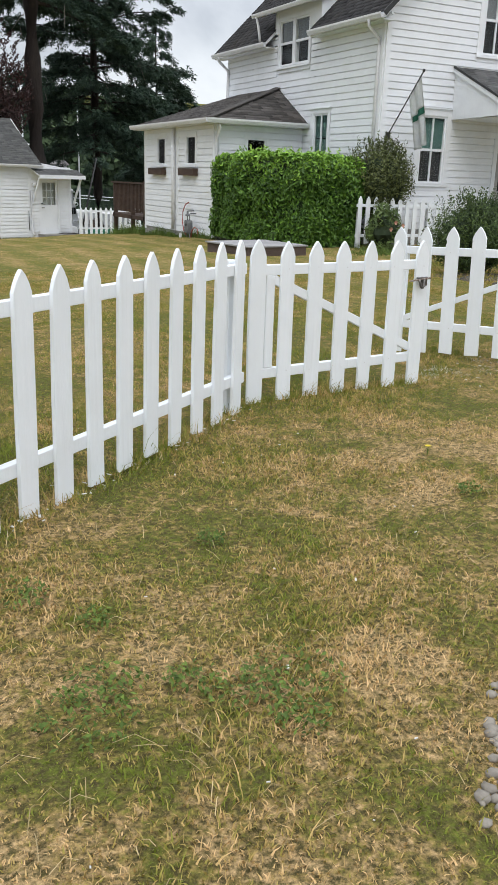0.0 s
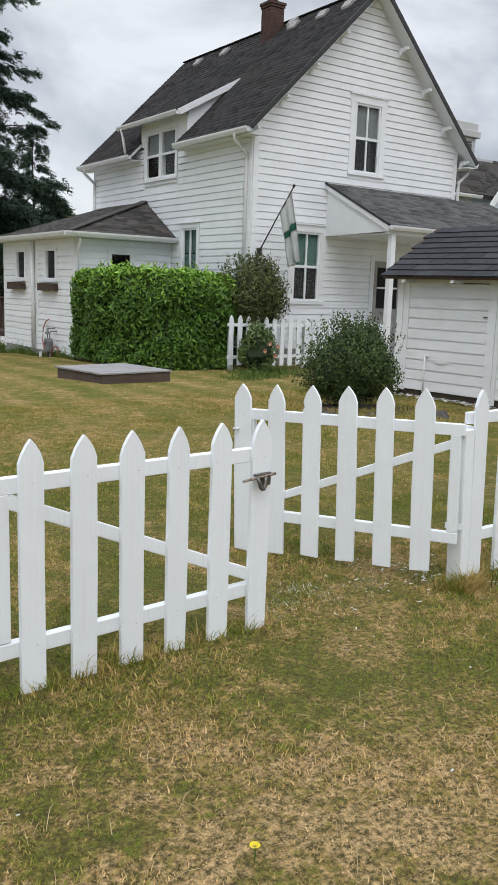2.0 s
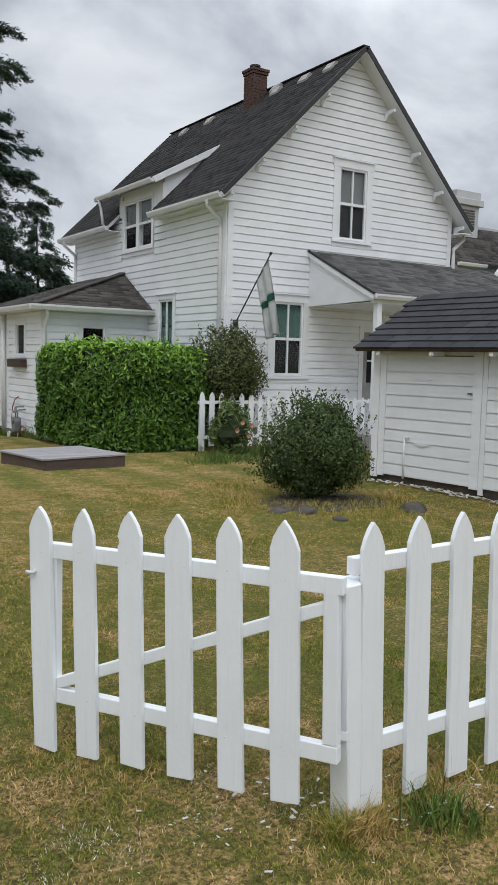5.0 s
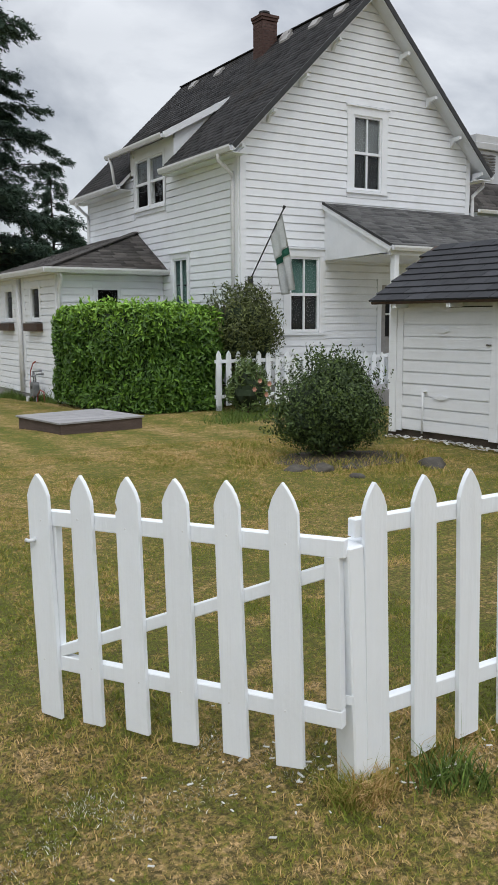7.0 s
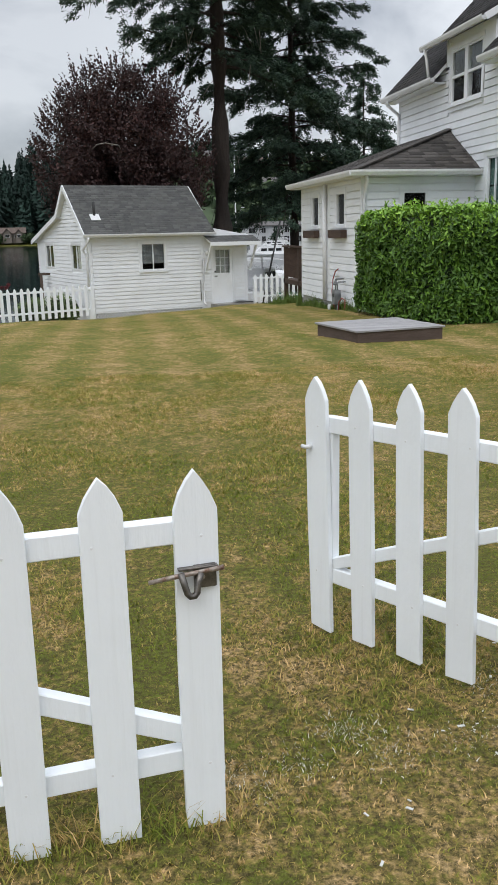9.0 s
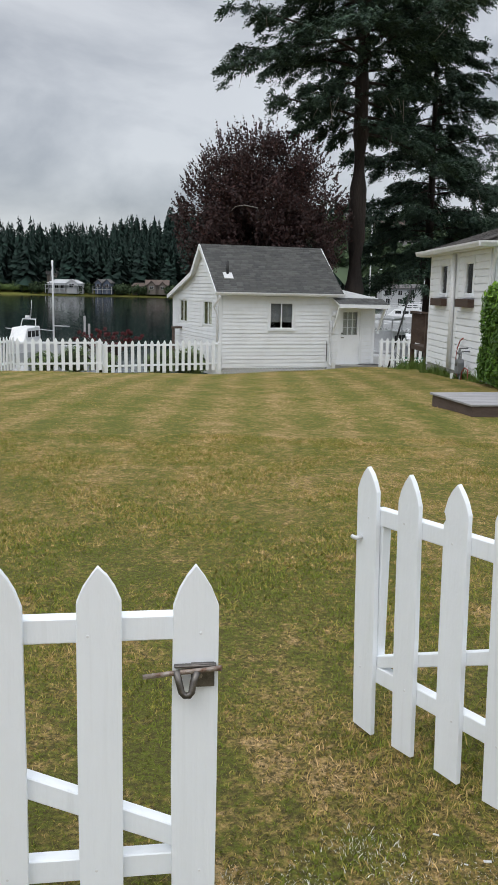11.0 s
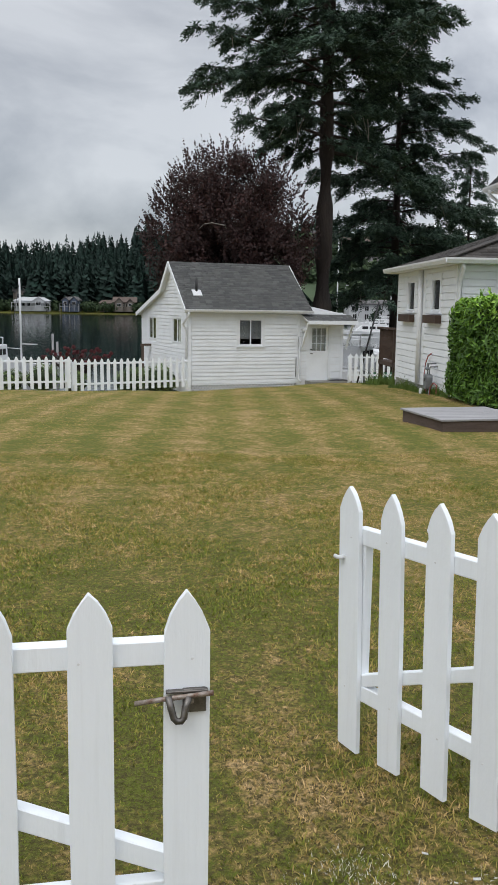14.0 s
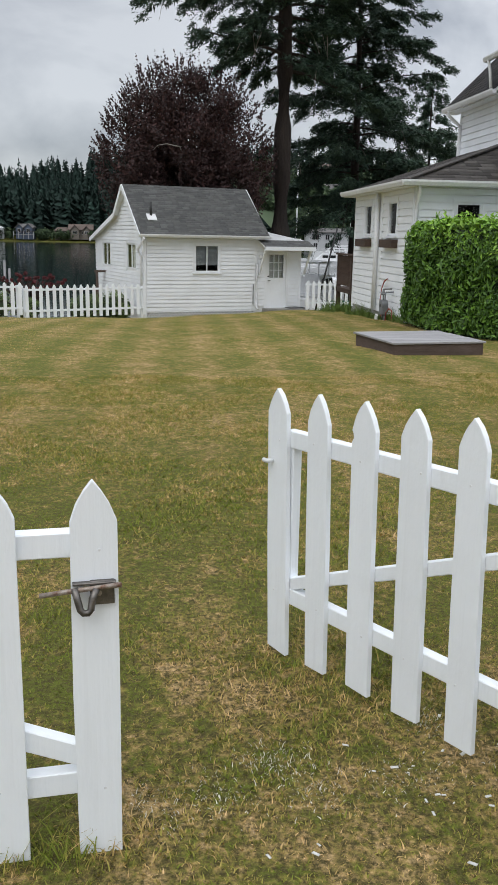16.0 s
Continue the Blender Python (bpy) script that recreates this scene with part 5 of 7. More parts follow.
bar("canopy_fascia", mcf @ Vector((4.40, 0.63, 1.15)), mcf @ Vector((6.38, 0.63, 1.15)), 0.03, 0.13, TRIM, cot)
slab("low_roof", [mcf @ Vector(p) for p in ((4.6, 0.02, 1.42), (6.3, 0.02, 1.42), (6.2, -3.0, 1.72), (4.6, -3.0, 1.78))], 0.08, METALWHITE, cot, "pale low roof behind the door canopy")
for bx in (4.44, 6.22):
    bar("canopy_brace", mcf @ Vector((bx, 0.04, 0.22)), mcf @ Vector((bx, 0.56, 1.12)), 0.06, 0.07, TRIM, cot)
    bar("canopy_brace_foot", mcf @ Vector((bx - 0.05, 0.05, 0.2)), mcf @ Vector((bx + 0.05, 0.05, 0.2)), 0.08, 0.05, TRIM, cot)
pipe("wall_lamp", [mcf @ Vector((4.5, 0.02, 0.85)), mcf @ Vector((4.5, 0.14, 0.85))], 0.08, METALWHITE, cot, "round white wall lamp")
pipe("drain_pipe", [mcf @ Vector((4.33, 0.08, 0.62)), mcf @ Vector((4.33, 0.08, -0.88)), mcf @ Vector((4.36, 0.2, -0.98))], 0.045, METALWHITE, cot)
pipe("cable", [mcf @ Vector((4.22, 0.05, -0.1)), mcf @ Vector((4.22, 0.05, -0.8))], 0.012, BLACKPAINT, cot)
wall_with_holes("end_wall", mc @ axes((6.1, FV, 0), (0, -1, 0), (1, 0, 0)), 0, 4.0, cg, 1.36, 0.1, [], OLDWHITE, cot)
wall_with_holes("rear_wall", mc @ axes((0.2, -6.6, 0), (1, 0, 0), (0, -1, 0)), 0, 4.3, cg, 1.36, 0.1, [], OLDWHITE, cot)

# ---- low platform on the lawn ----
plat = thing("wooden_platform", "low weathered grey board platform with brown plank sides on the lawn", "platform", pose(7.68, 13.78, -0.13, 0, 0, 9))
for k in range(8):
    bm = bmesh.new()
    box(bm, (-0.03 + 0.0, -0.02 + k * 0.178, 0.225), (1.42, 0.155 + k * 0.178, 0.252 + 0.002 * (k % 3)))
    part("plank", bm, GREYWOOD, plat, bevel=0.003)
for lo, hi in (((0, 0, -0.06), (1.39, 0.04, 0.222)), ((0, 0.04, -0.06), (0.04, 1.36, 0.222)), ((1.35, 0.04, -0.06), (1.39, 1.36, 0.222)), ((0.04, 1.36, -0.06), (1.35, 1.40, 0.222))):
    bm = bmesh.new()
    box(bm, lo, hi)
    part("frame_board", bm, RUSTWOOD, plat, bevel=0.004)


# ---- plants ----
def leaves_np(centers, normals, size, aspect=0.42, seed=0, bend=0.25):
    """Pointed leaves, four triangles each, at the centres, facing roughly along the normals."""
    r = np.random.default_rng(seed)
    n = len(centers)
    nr = normals + r.normal(0, 0.45, (n, 3))
    nr /= np.linalg.norm(nr, axis=1, keepdims=True)
    a = r.normal(0, 1, (n, 3))
    t = np.cross(nr, a)
    t /= np.linalg.norm(t, axis=1, keepdims=True) + 1e-9
    t[:, 2] -= 0.35
    t /= np.linalg.norm(t, axis=1, keepdims=True)
    b = np.cross(nr, t)
    b /= np.linalg.norm(b, axis=1, keepdims=True) + 1e-9
    s = size * r.uniform(0.65, 1.3, (n, 1))
    p0 = centers - t * s * 0.5
    p1 = centers + b * s * aspect * 0.5 + nr * s * bend * 0.1
    p2 = centers + t * s * 0.5 - nr * s * bend * 0.5
    p3 = centers - b * s * aspect * 0.5 + nr * s * bend * 0.1
    v = np.stack([p0, p1, p2, p3], 1).reshape(-1, 3)
    i = np.arange(n)[:, None] * 4
    return v, np.concatenate([i + np.array([[0, 1, 2]]), i + np.array([[0, 2, 3]])], 0)


def stuff_part(name, v, f, material, parent, label=""):
    ob = new(name, mesh_np(name, v, f, material))
    ob.parent = parent
    if label:
        ob["label"] = label
    return tagged(ob, kind="stuff")


# laurel hedge: a clipped block with a slanting end
hedge = thing("laurel_hedge", "clipped bright green laurel hedge along the house", "hedge")
outline = np.array([(9.32, 17.7), (9.98, 15.60), (11.42, 15.60), (11.75, 19.30), (9.55, 19.35)])


def block_points(n, poly, z0, z1, seed, top_share):
    """Points and outward normals on the sides and top of a prism, pushed in and out unevenly."""
    r = np.random.default_rng(seed)
    c = poly.mean(0)
    p, q = poly, np.roll(poly, -1, 0)
    ln = np.linalg.norm(q - p, axis=1)
    k = r.choice(len(p), int(n * (1 - top_share)), p=ln / ln.sum())
    t = r.uniform(0, 1, (len(k), 1))
    xy = p[k] + (q[k] - p[k]) * t
    d = q[k] - p[k]
    nn = np.stack([d[:, 1], -d[:, 0]], 1)
    nn /= np.linalg.norm(nn, axis=1, keepdims=True)
    flip = ((xy - c) * nn).sum(1) < 0
    nn[flip] *= -1
    z = r.uniform(z0, z1, len(k))
    wob = np.array([0.10 * noise.noise(Vector((x * 1.6, y * 1.6, zz * 1.6))) for (x, y), zz in zip(xy, z)])
    rnd = np.clip((z - (z1 - 0.25)) / 0.25, 0, 1) ** 2 * -0.14
    depth = r.uniform(-0.20, 0.07, len(k)) + wob * 1.4 + rnd
    side = np.concatenate([xy + nn * depth[:, None], z[:, None]], 1)
    sn = np.concatenate([nn, np.full((len(k), 1), 0.35)], 1) + r.normal(0, 0.38, (len(k), 3))
    m = int(n * top_share)
    w = r.dirichlet(np.ones(len(p)) * 0.7, m)
    txy = w @ p
    tz = z1 + 0.08 * np.array([noise.noise(Vector((x * 1.9, y * 1.9, 3))) for x, y in txy]) + r.uniform(-0.08, 0.06, m)
    top = np.concatenate([txy, tz[:, None]], 1)
    return side, sn, top, np.tile([[0, -0.2, 1.0]], (m, 1))


hs, hsn, ht, htn = block_points(48000, outline, -0.05, 1.80, 3, 0.20)
young = np.random.default_rng(8).uniform(0, 1, len(hs)) < np.clip((hs[:, 2] - 1.15) / 0.75, 0.03, 0.7) ** 1.3
v, f = leaves_np(hs[young], hsn[young], 0.105, 0.34, 7)
stuff_part("new_growth", v, f, LAURELTOP, hedge, "pale young leaves high on the sides")
hs, hsn = hs[~young], hsn[~young]
v, f = leaves_np(hs, hsn, 0.118, 0.34, 4)
stuff_part("leaves", v, f, LAUREL, hedge)
v, f = leaves_np(ht, htn, 0.115, 0.40, 5)
stuff_part("new_growth", v, f, LAURELTOP, hedge, "pale young shoots on top")
up_pts = []
r_ = np.random.default_rng(12)
for k in range(60):
    w = r_.dirichlet(np.ones(5) * 0.6)
    b = w @ outline
    h = r_.uniform(0.06, 0.24)
    for q in range(7):
        up_pts.append((b[0] + r_.normal(0, 0.025), b[1] + r_.normal(0, 0.025), 1.80 + h * q / 6))
up_pts = np.array(up_pts)
v, f = leaves_np(up_pts, np.tile([[0.2, -0.6, 0.5]], (len(up_pts), 1)), 0.10, 0.36, 6)
stuff_part("young_shoot", v, f, LAURELTOP, hedge, "upright pale shoots")
# solid block in near-black green, its colour standing in for shade behind the leaves
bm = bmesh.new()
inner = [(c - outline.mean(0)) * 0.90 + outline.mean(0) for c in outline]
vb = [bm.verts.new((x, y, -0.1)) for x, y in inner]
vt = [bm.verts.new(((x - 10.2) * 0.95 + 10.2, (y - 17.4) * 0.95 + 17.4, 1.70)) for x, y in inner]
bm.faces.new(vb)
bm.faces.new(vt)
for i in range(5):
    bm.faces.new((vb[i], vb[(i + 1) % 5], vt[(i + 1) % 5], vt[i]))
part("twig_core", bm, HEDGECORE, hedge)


def shrub(name, label, centre, radii, n, size, material, seed, aspect=0.42, lumps=14, low=-0.85, sprigs=0):
    """A round shrub: leaves in lumps over an uneven ellipsoid; woody stems and a core painted as shade inside."""
    r = np.random.default_rng(seed)
    ob = thing(name, label, "shrub", pose(*centre))
    d = r.normal(0, 1, (lumps, 3))
    d /= np.linalg.norm(d, axis=1, keepdims=True)
    d[:, 2] = low + (1.0 - low) * np.linspace(0, 1, lumps) ** 0.8
    fall = np.sqrt(np.clip(1 - d[:, 2] ** 2, 0.12, 1)) * np.where(d[:, 2] < -0.3, 0.8, 1.0)
    d[:, :2] = d[:, :2] / np.linalg.norm(d[:, :2], axis=1, keepdims=True) * fall[:, None] * r.uniform(0.6, 1.1, (lumps, 1))
    k = r.integers(0, lumps, n)
    p = d[k] * 0.62 + r.normal(0, 1, (n, 3)) * 0.01
    q = r.normal(0, 1, (n, 3))
    q /= np.linalg.norm(q, axis=1, keepdims=True)
    rad = (0.36 + 0.16 * r.uniform(0, 1, (lumps, 1)))[k] * r.uniform(0.7, 1.08, (n, 1))
    pts = (p + q * rad)
    pts = pts * np.array(radii)
    if sprigs:
        sp, sq = [], []
        for k in range(sprigs):
            a, b = r.uniform(0, 6.28), r.uniform(0.1, 0.95)
            o = np.array([math.cos(a) * b, math.sin(a) * b, math.sqrt(1 - b * b) * 0.95]) * np.array(radii)
            w = np.array([math.cos(a) * b * 0.6, math.sin(a) * b * 0.6, 1.0]) * r.uniform(0.06, 0.27)
            for t in np.linspace(0, 1, 9):
                sp.append(o + w * t + r.normal(0, 0.012, 3))
                sq.append((math.cos(a), math.sin(a), 0.4))
        pts, q = np.concatenate([pts, sp]), np.concatenate([q, sq])
    v, f = leaves_np(pts, q, size, aspect, seed + 1)
    stuff_part("leaves", v, f, material, ob)
    # added solid core whose dark colour paints shade into the leaf gaps
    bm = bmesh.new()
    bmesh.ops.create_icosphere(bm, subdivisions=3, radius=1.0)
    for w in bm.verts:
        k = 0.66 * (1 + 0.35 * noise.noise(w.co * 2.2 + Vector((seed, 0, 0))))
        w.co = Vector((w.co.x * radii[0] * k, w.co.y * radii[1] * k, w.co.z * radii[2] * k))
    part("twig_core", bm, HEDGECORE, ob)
    for k in range(9):
        bm = bmesh.new()
        a = 2 * math.pi * k / 9
        e = Vector((math.cos(a) * radii[0] * 0.55, math.sin(a) * radii[1] * 0.55, radii[2] * r.uniform(0.2, 0.7)))
        s = Vector((math.cos(a) * 0.06, math.sin(a) * 0.06, float(ground_z(centre[0], centre[1])) - centre[2] - 0.06))
        tube(bm, [s, s * 0.5 + e * 0.5, e], [0.022, 0.014, 0.006], 5)
        part("stem", bm, TWIG, ob)
    return ob


shrub("dark_shrub", "dark evergreen shrub with woody stems on the lawn", (9.66, 10.05, 0.50), (0.78, 0.68, 0.60), 30000, 0.042, BOXLEAF, 20, 0.5, 40, -0.92, 170)
shrub("round_shrub", "rounded olive-leaved shrub behind the small white fence", (11.98, 15.88, 1.26), (0.88, 0.70, 0.92), 15000, 0.072, OLIVE, 30, 0.36, 30, -0.8, 60)
plant = shrub("garden_plant", "leafy flowering plant with drooping stems", (11.55, 14.95, 0.36), (0.46, 0.42, 0.52), 2200, 0.13, PLANT, 40, 0.22, 12)
for fx, fy, fz in ((-0.12, -0.40, 0.02), (0.10, -0.44, -0.08), (-0.02, -0.42, 0.16), (0.20, -0.38, 0.10)):
    bm = bmesh.new()
    for k in range(6):
        a = k * 1.047
        tip = Vector((math.cos(a) * 0.05, -0.02, math.sin(a) * 0.05))
        sd_ = Vector((-math.sin(a) * 0.02, 0.004, math.cos(a) * 0.02))
        o_ = Vector((fx, fy, fz))
        bm.faces.new([bm.verts.new(o_ + p) for p in (Vector((0, 0.01, 0)), tip * 0.6 + sd_, tip, tip * 0.6 - sd_)])
    part("flower", bm, FLOWER, plant, "pale orange blossom")

# small white fence by the house
picket_run("picket_fence", "small white picket fence before the house wall", (11.15, 15.42), (15.3, 15.40), 20, -0.02, first=0.06, posts=(0.12, 2.0, 4.1), seed=21, group="house fence", zs=lambda k: 0.05 - 0.006 * k)

# ---- fence along the lake ----
bk0, bk1, bk2 = (-1.95, 28.2), (0.62, 28.9), (4.33, 30.75)
zf = lambda p: float(ground_z(*p)) + 0.02
picket_run("picket_fence", "white picket fence along the lake side of the lawn", bk0, bk1, 12, zf(bk0), first=0.1, posts=(0.1, 2.5), seed=30, group="lake fence")
picket_run("picket_fence", "white picket fence running up to the cottage", bk1, bk2, 19, zf(bk1), first=0.1, posts=(0.05, 2.1, 4.0), seed=33, group="lake fence")
picket_run("picket_fence", "white picket fence returning along the lawn edge", (-2.6, 24.5), bk0, 17, zf(bk0) + 0.06, first=0.1, posts=(0.05, 1.9), seed=36, group="lake fence")
picket_run("picket_fence", "short white picket fence between cottage and annex", (9.95, 32.4), (12.6, 32.6), 13, zf((10, 32)) + 0.05, first=0.1, posts=(0.1, 2.2), seed=39, group="lake fence")

# ---- dark timber deck behind the annex ----
deck = thing("timber_deck", "dark brown timber deck with slatted railing behind the annex", "deck")
bm = bmesh.new()
box(bm, (10.46, 26.6, -0.12), (12.8, 29.8, 0.02))
part("deck_floor", bm, DARKWOOD, deck)
for x_ in (10.52, 11.6, 12.7):
    bm = bmesh.new()
    box(bm, (x_ - 0.06, 26.6, -0.9), (x_ + 0.06, 26.72, 1.12))
    part("post", bm, DARKWOOD, deck)
for k in range(19):
    bm = bmesh.new()
    box(bm, (10.6 + k * 0.115, 26.62, 0.1), (10.655 + k * 0.115, 26.65, 1.02))
    part("slat", bm, DARKWOOD, deck)
for k in range(22):
    bm = bmesh.new()
    box(bm, (10.47, 26.75 + k * 0.135, 0.1), (10.50, 26.80 + k * 0.135, 1.02))
    part("slat", bm, DARKWOOD, deck)
bm = bmesh.new()
box(bm, (10.44, 26.56, 1.03), (12.8, 26.70, 1.08))
box(bm, (10.42, 26.70, 1.03), (10.54, 29.8, 1.08))
part("handrail", bm, DARKWOOD, deck)
for y_ in (27.8, 29.6):
    bm = bmesh.new()
    box(bm, (10.46, y_, -1.3), (10.58, y_ + 0.12, 1.03))
    part("post", bm, DARKWOOD, deck)


# ---- trees ----
def conifer(name, label, base, height, clear, spread, seed, limbs, sprays, material, trunk_r, limb_r=0.06, droop=0.25, size=0.30, bare=0, seen_to=1.0):
    """A fir: tapered trunk, uneven limbs, side twigs hanging from the limbs in pads, and short needle tufts along the twigs.
    Above seen_to of its height the crown thins out."""
    r = np.random.default_rng(seed)
    ob = thing(name, label, "tree", pose(*base))
    bm = bmesh.new()
    steps = 14
    wob = r.normal(0, 0.05, (steps + 1, 2)).cumsum(0) * 0.6
    wob -= wob[0]
    pts = [Vector((wob[i][0], wob[i][1], height * i / steps)) for i in range(steps + 1)]
    tube(bm, pts, [trunk_r * (1.25 if i == 0 else 1 - 0.92 * i / steps) for i in range(steps + 1)], 14)
    part("trunk", bm, BARK, ob, smooth=True)
    bm = bmesh.new()
    cs, ds, ss = [], [], []
    for k in range(limbs):
        h = clear + (height - clear) * (k + r.uniform(0, 1)) / limbs
        u = (h - clear) / (height - clear)
        reach = spread * (1 - u) ** 0.7 * (0.66 + 0.34 * math.sin(min(u * 9, 1.57))) * r.choice([0.45, 0.65, 0.85, 1.0, 1.06]) * r.uniform(0.9, 1.06) + 0.3
        a = k * 2.399 + r.uniform(-0.5, 0.5)
        d = Vector((math.cos(a), math.sin(a), 0))
        i = min(int(h / height * steps), steps - 1)
        o = pts[i].lerp(pts[i + 1], h / height * steps - i)
        lift = r.uniform(-0.28, 0.42)
        sag = droop * r.uniform(0.6, 1.7)
        line = []
        for t in np.linspace(0, 1, 7):
            z = reach * (lift * t - sag * t * t + 0.18 * max(0, t - 0.65))
            line.append(o + d * reach * t + Vector((0, 0, z)) + Vector(r.normal(0, 0.08, 3)) * t)
        tube(bm, line, [limb_r * (1 - 0.75 * t) * (0.4 + 0.6 * (1 - u)) for t in np.linspace(0, 1, 7)], 5)
        side = Vector((-d.y, d.x, 0))
        share_ = 1.0 if h < seen_to * height else 0.35
        twigs = max(3, int(9 * reach / spread + 3))
        per = max(3, int(sprays * share_ * reach / spread / twigs))
        for q in range(twigs):
            t = 0.16 + 0.84 * (q + r.uniform(0.1, 0.9)) / twigs
            i = min(int(t * 6), 5)
            p = line[i].lerp(line[i + 1], t * 6 - i)
            sg = 1 if q % 2 else -1
            ln = reach * (0.36 * (1 - t) + 0.15) * r.uniform(0.6, 1.25)
            way = (side * sg * r.uniform(0.2, 0.8) + d * r.uniform(0.6, 1.0)).normalized()
            hang = r.uniform(0.05, 0.55)
            for j in range(per):
                e = r.uniform(0, 1) ** 0.75
                c = p + way * (ln * e) + Vector((0, 0, -hang * ln * e * e))
                across = Vector((-way.y, way.x, 0)) * r.normal(0, 0.15 * ln * (1.1 - e) + 0.04)
                c = c + across + Vector((0, 0, r.normal(-0.05, 0.10)))
                ds.append((way + across * 1.6 + Vector((0, 0, r.uniform(-0.9, 0.15)))).normalized())
                cs.append(c)
                ss.append(size * r.uniform(0.6, 1.3))
    tagged(part("branchwork", bm, BARK, ob), kind="stuff")
    if bare:
        bm = bmesh.new()
        for k in range(bare):
            p = Vector(cs[int(r.integers(0, len(cs) // 2))])
            l = r.uniform(0.4, 1.3)
            sw = Vector((r.normal(0, 0.35), r.normal(0, 0.35), 0))
            tube(bm, [p, p + sw * 0.4 * l + Vector((0, 0, -0.25 * l)), p + sw * l + Vector((0, 0, -0.9 * l))], [0.018, 0.013, 0.005], 4)
        tagged(part("dead_twig", bm, DEADTWIG, ob, "bare grey hanging twigs"), kind="stuff")
    cs, ds, ss = np.array(cs), np.array(ds), np.array(ss)[:, None]
    n = len(cs)
    up = np.tile([[0.0, 0, 1]], (n, 1)) + r.normal(0, 0.4, (n, 3))
    sd = np.cross(ds, up)
    sd /= np.linalg.norm(sd, axis=1, keepdims=True)
    nn = np.cross(sd, ds)
    vs, fs, base_i = [], [], 0
    for q in range(7):                                     # needles on both sides of a tuft, and one at its tip
        t = -0.4 + 0.4 * (q // 2)
        sg = 1 if q % 2 else -1
        root = cs + ds * ss * t
        tip = root + (sd * sg * (0.40 - 0.12 * (q // 2)) + ds * 0.34 + nn * r.uniform(-0.25, 0.18, (n, 1))) * ss
        if q == 6:
            root, tip = cs + ds * ss * 0.2, cs + ds * ss * 0.75
        wv = ds * ss * 0.15
        vs.append(np.stack([root - wv, root + wv, tip], 1).reshape(-1, 3))
        fs.append(np.arange(n * 3).reshape(-1, 3) + base_i)
        base_i += n * 3
    stuff_part("crown", np.concatenate(vs), np.concatenate(fs), material, ob)
    return ob


def gz_(x, y):
    return float(ground_z(x, y))


conifer("fir_tree", "tall dark Douglas fir with ragged drooping limbs behind the cottage", (9.95, 38.6, gz_(9.95, 38.6) - 0.1), 29.0, 10.4, 6.3, 5, 125, 760, NEEDLE, 0.48, limb_r=0.08, droop=0.24, size=0.30, bare=40, seen_to=0.72)
conifer("spruce_tree", "small pointed dark conifer beside the tall fir", (20.2, 50.0, -2.2), 12.4, 1.8, 2.6, 8, 80, 260, NEEDLE2, 0.18, limb_r=0.05, size=0.28)
conifer("fir_tree", "broad dark fir with sweeping limbs by the water", (14.6, 44.5, -2.6), 20.0, 5.0, 5.6, 9, 118, 560, NEEDLE, 0.30, limb_r=0.06, droop=0.24, size=0.32, bare=25)
conifer("spruce_tree", "low spreading conifer behind the annex", (20.5, 47.5, -2.2), 8.4, 1.2, 3.6, 10, 80, 380, NEEDLE2, 0.20, limb_r=0.05, size=0.30)


def broadleaf(name, label, base, height, clear, radii, n, leaf, material, seed, lumps=34, sprigs=0):
    r = np.random.default_rng(seed)
    ob = thing(name, label, "tree", pose(*base))
    bm = bmesh.new()
    tube(bm, [(0, 0, 0), (0.06, 0.02, clear * 0.5), (0.0, 0.05, clear), (0.1, 0, height * 0.6)], [0.24, 0.2, 0.17, 0.06], 10)
    cz = (height + clear) / 2
    cen = []
    for k in range(lumps):
        d = r.normal(0, 1, 3)
        d /= np.linalg.norm(d)
        p = d * np.array(radii) * 0.86 * r.uniform(0.05, 1) ** 0.38
        p[2] += cz
        cen.append(p)
        if k < 60:
            tube(bm, [(0.02, 0.02, clear * r.uniform(0.7, 1.3)), tuple(p * np.array([0.45, 0.45, 0.75])), tuple(p)], [0.07, 0.045, 0.015], 5)
    part("trunk", bm, BARK, ob, smooth=True)
    cen = np.array(cen)
    k = r.integers(0, lumps, n)
    q = r.normal(0, 1, (n, 3))
    q /= np.linalg.norm(q, axis=1, keepdims=True)
    rad = (r.uniform(0.14, 0.24, (lumps, 1)) * min(radii[0], radii[2]))[k] * r.uniform(0.1, 1.0, (n, 1)) ** 0.5
    pts = cen[k] + q * rad
    # leafy twigs standing out of the crown, upwards and outwards
    sp, sq = [], []
    for j in range(sprigs):
        d = r.normal(0, 1, 3)
        d[2] = abs(d[2]) * 0.9 - 0.25
        d /= np.linalg.norm(d)
        o = d * np.array(radii) * r.uniform(0.86, 0.99) + np.array([0, 0, cz])
        w = (d * 0.8 + np.array([0, 0, 0.65]) + r.normal(0, 0.15, 3)) * r.uniform(0.2, 0.55)
        m = 14
        t = np.linspace(0, 1, m)[:, None]
        sp.append(o + w * t + r.normal(0, 0.055, (m, 3)) * (1.1 - t))
        sq.append(r.normal(0, 1, (m, 3)))
    if sprigs:
        pts, q = np.concatenate([pts] + sp), np.concatenate([q] + sq)
    v, f = leaves_np(pts, q, leaf, 0.62, seed + 2)
    stuff_part("crown", v, f, material, ob)
    return ob


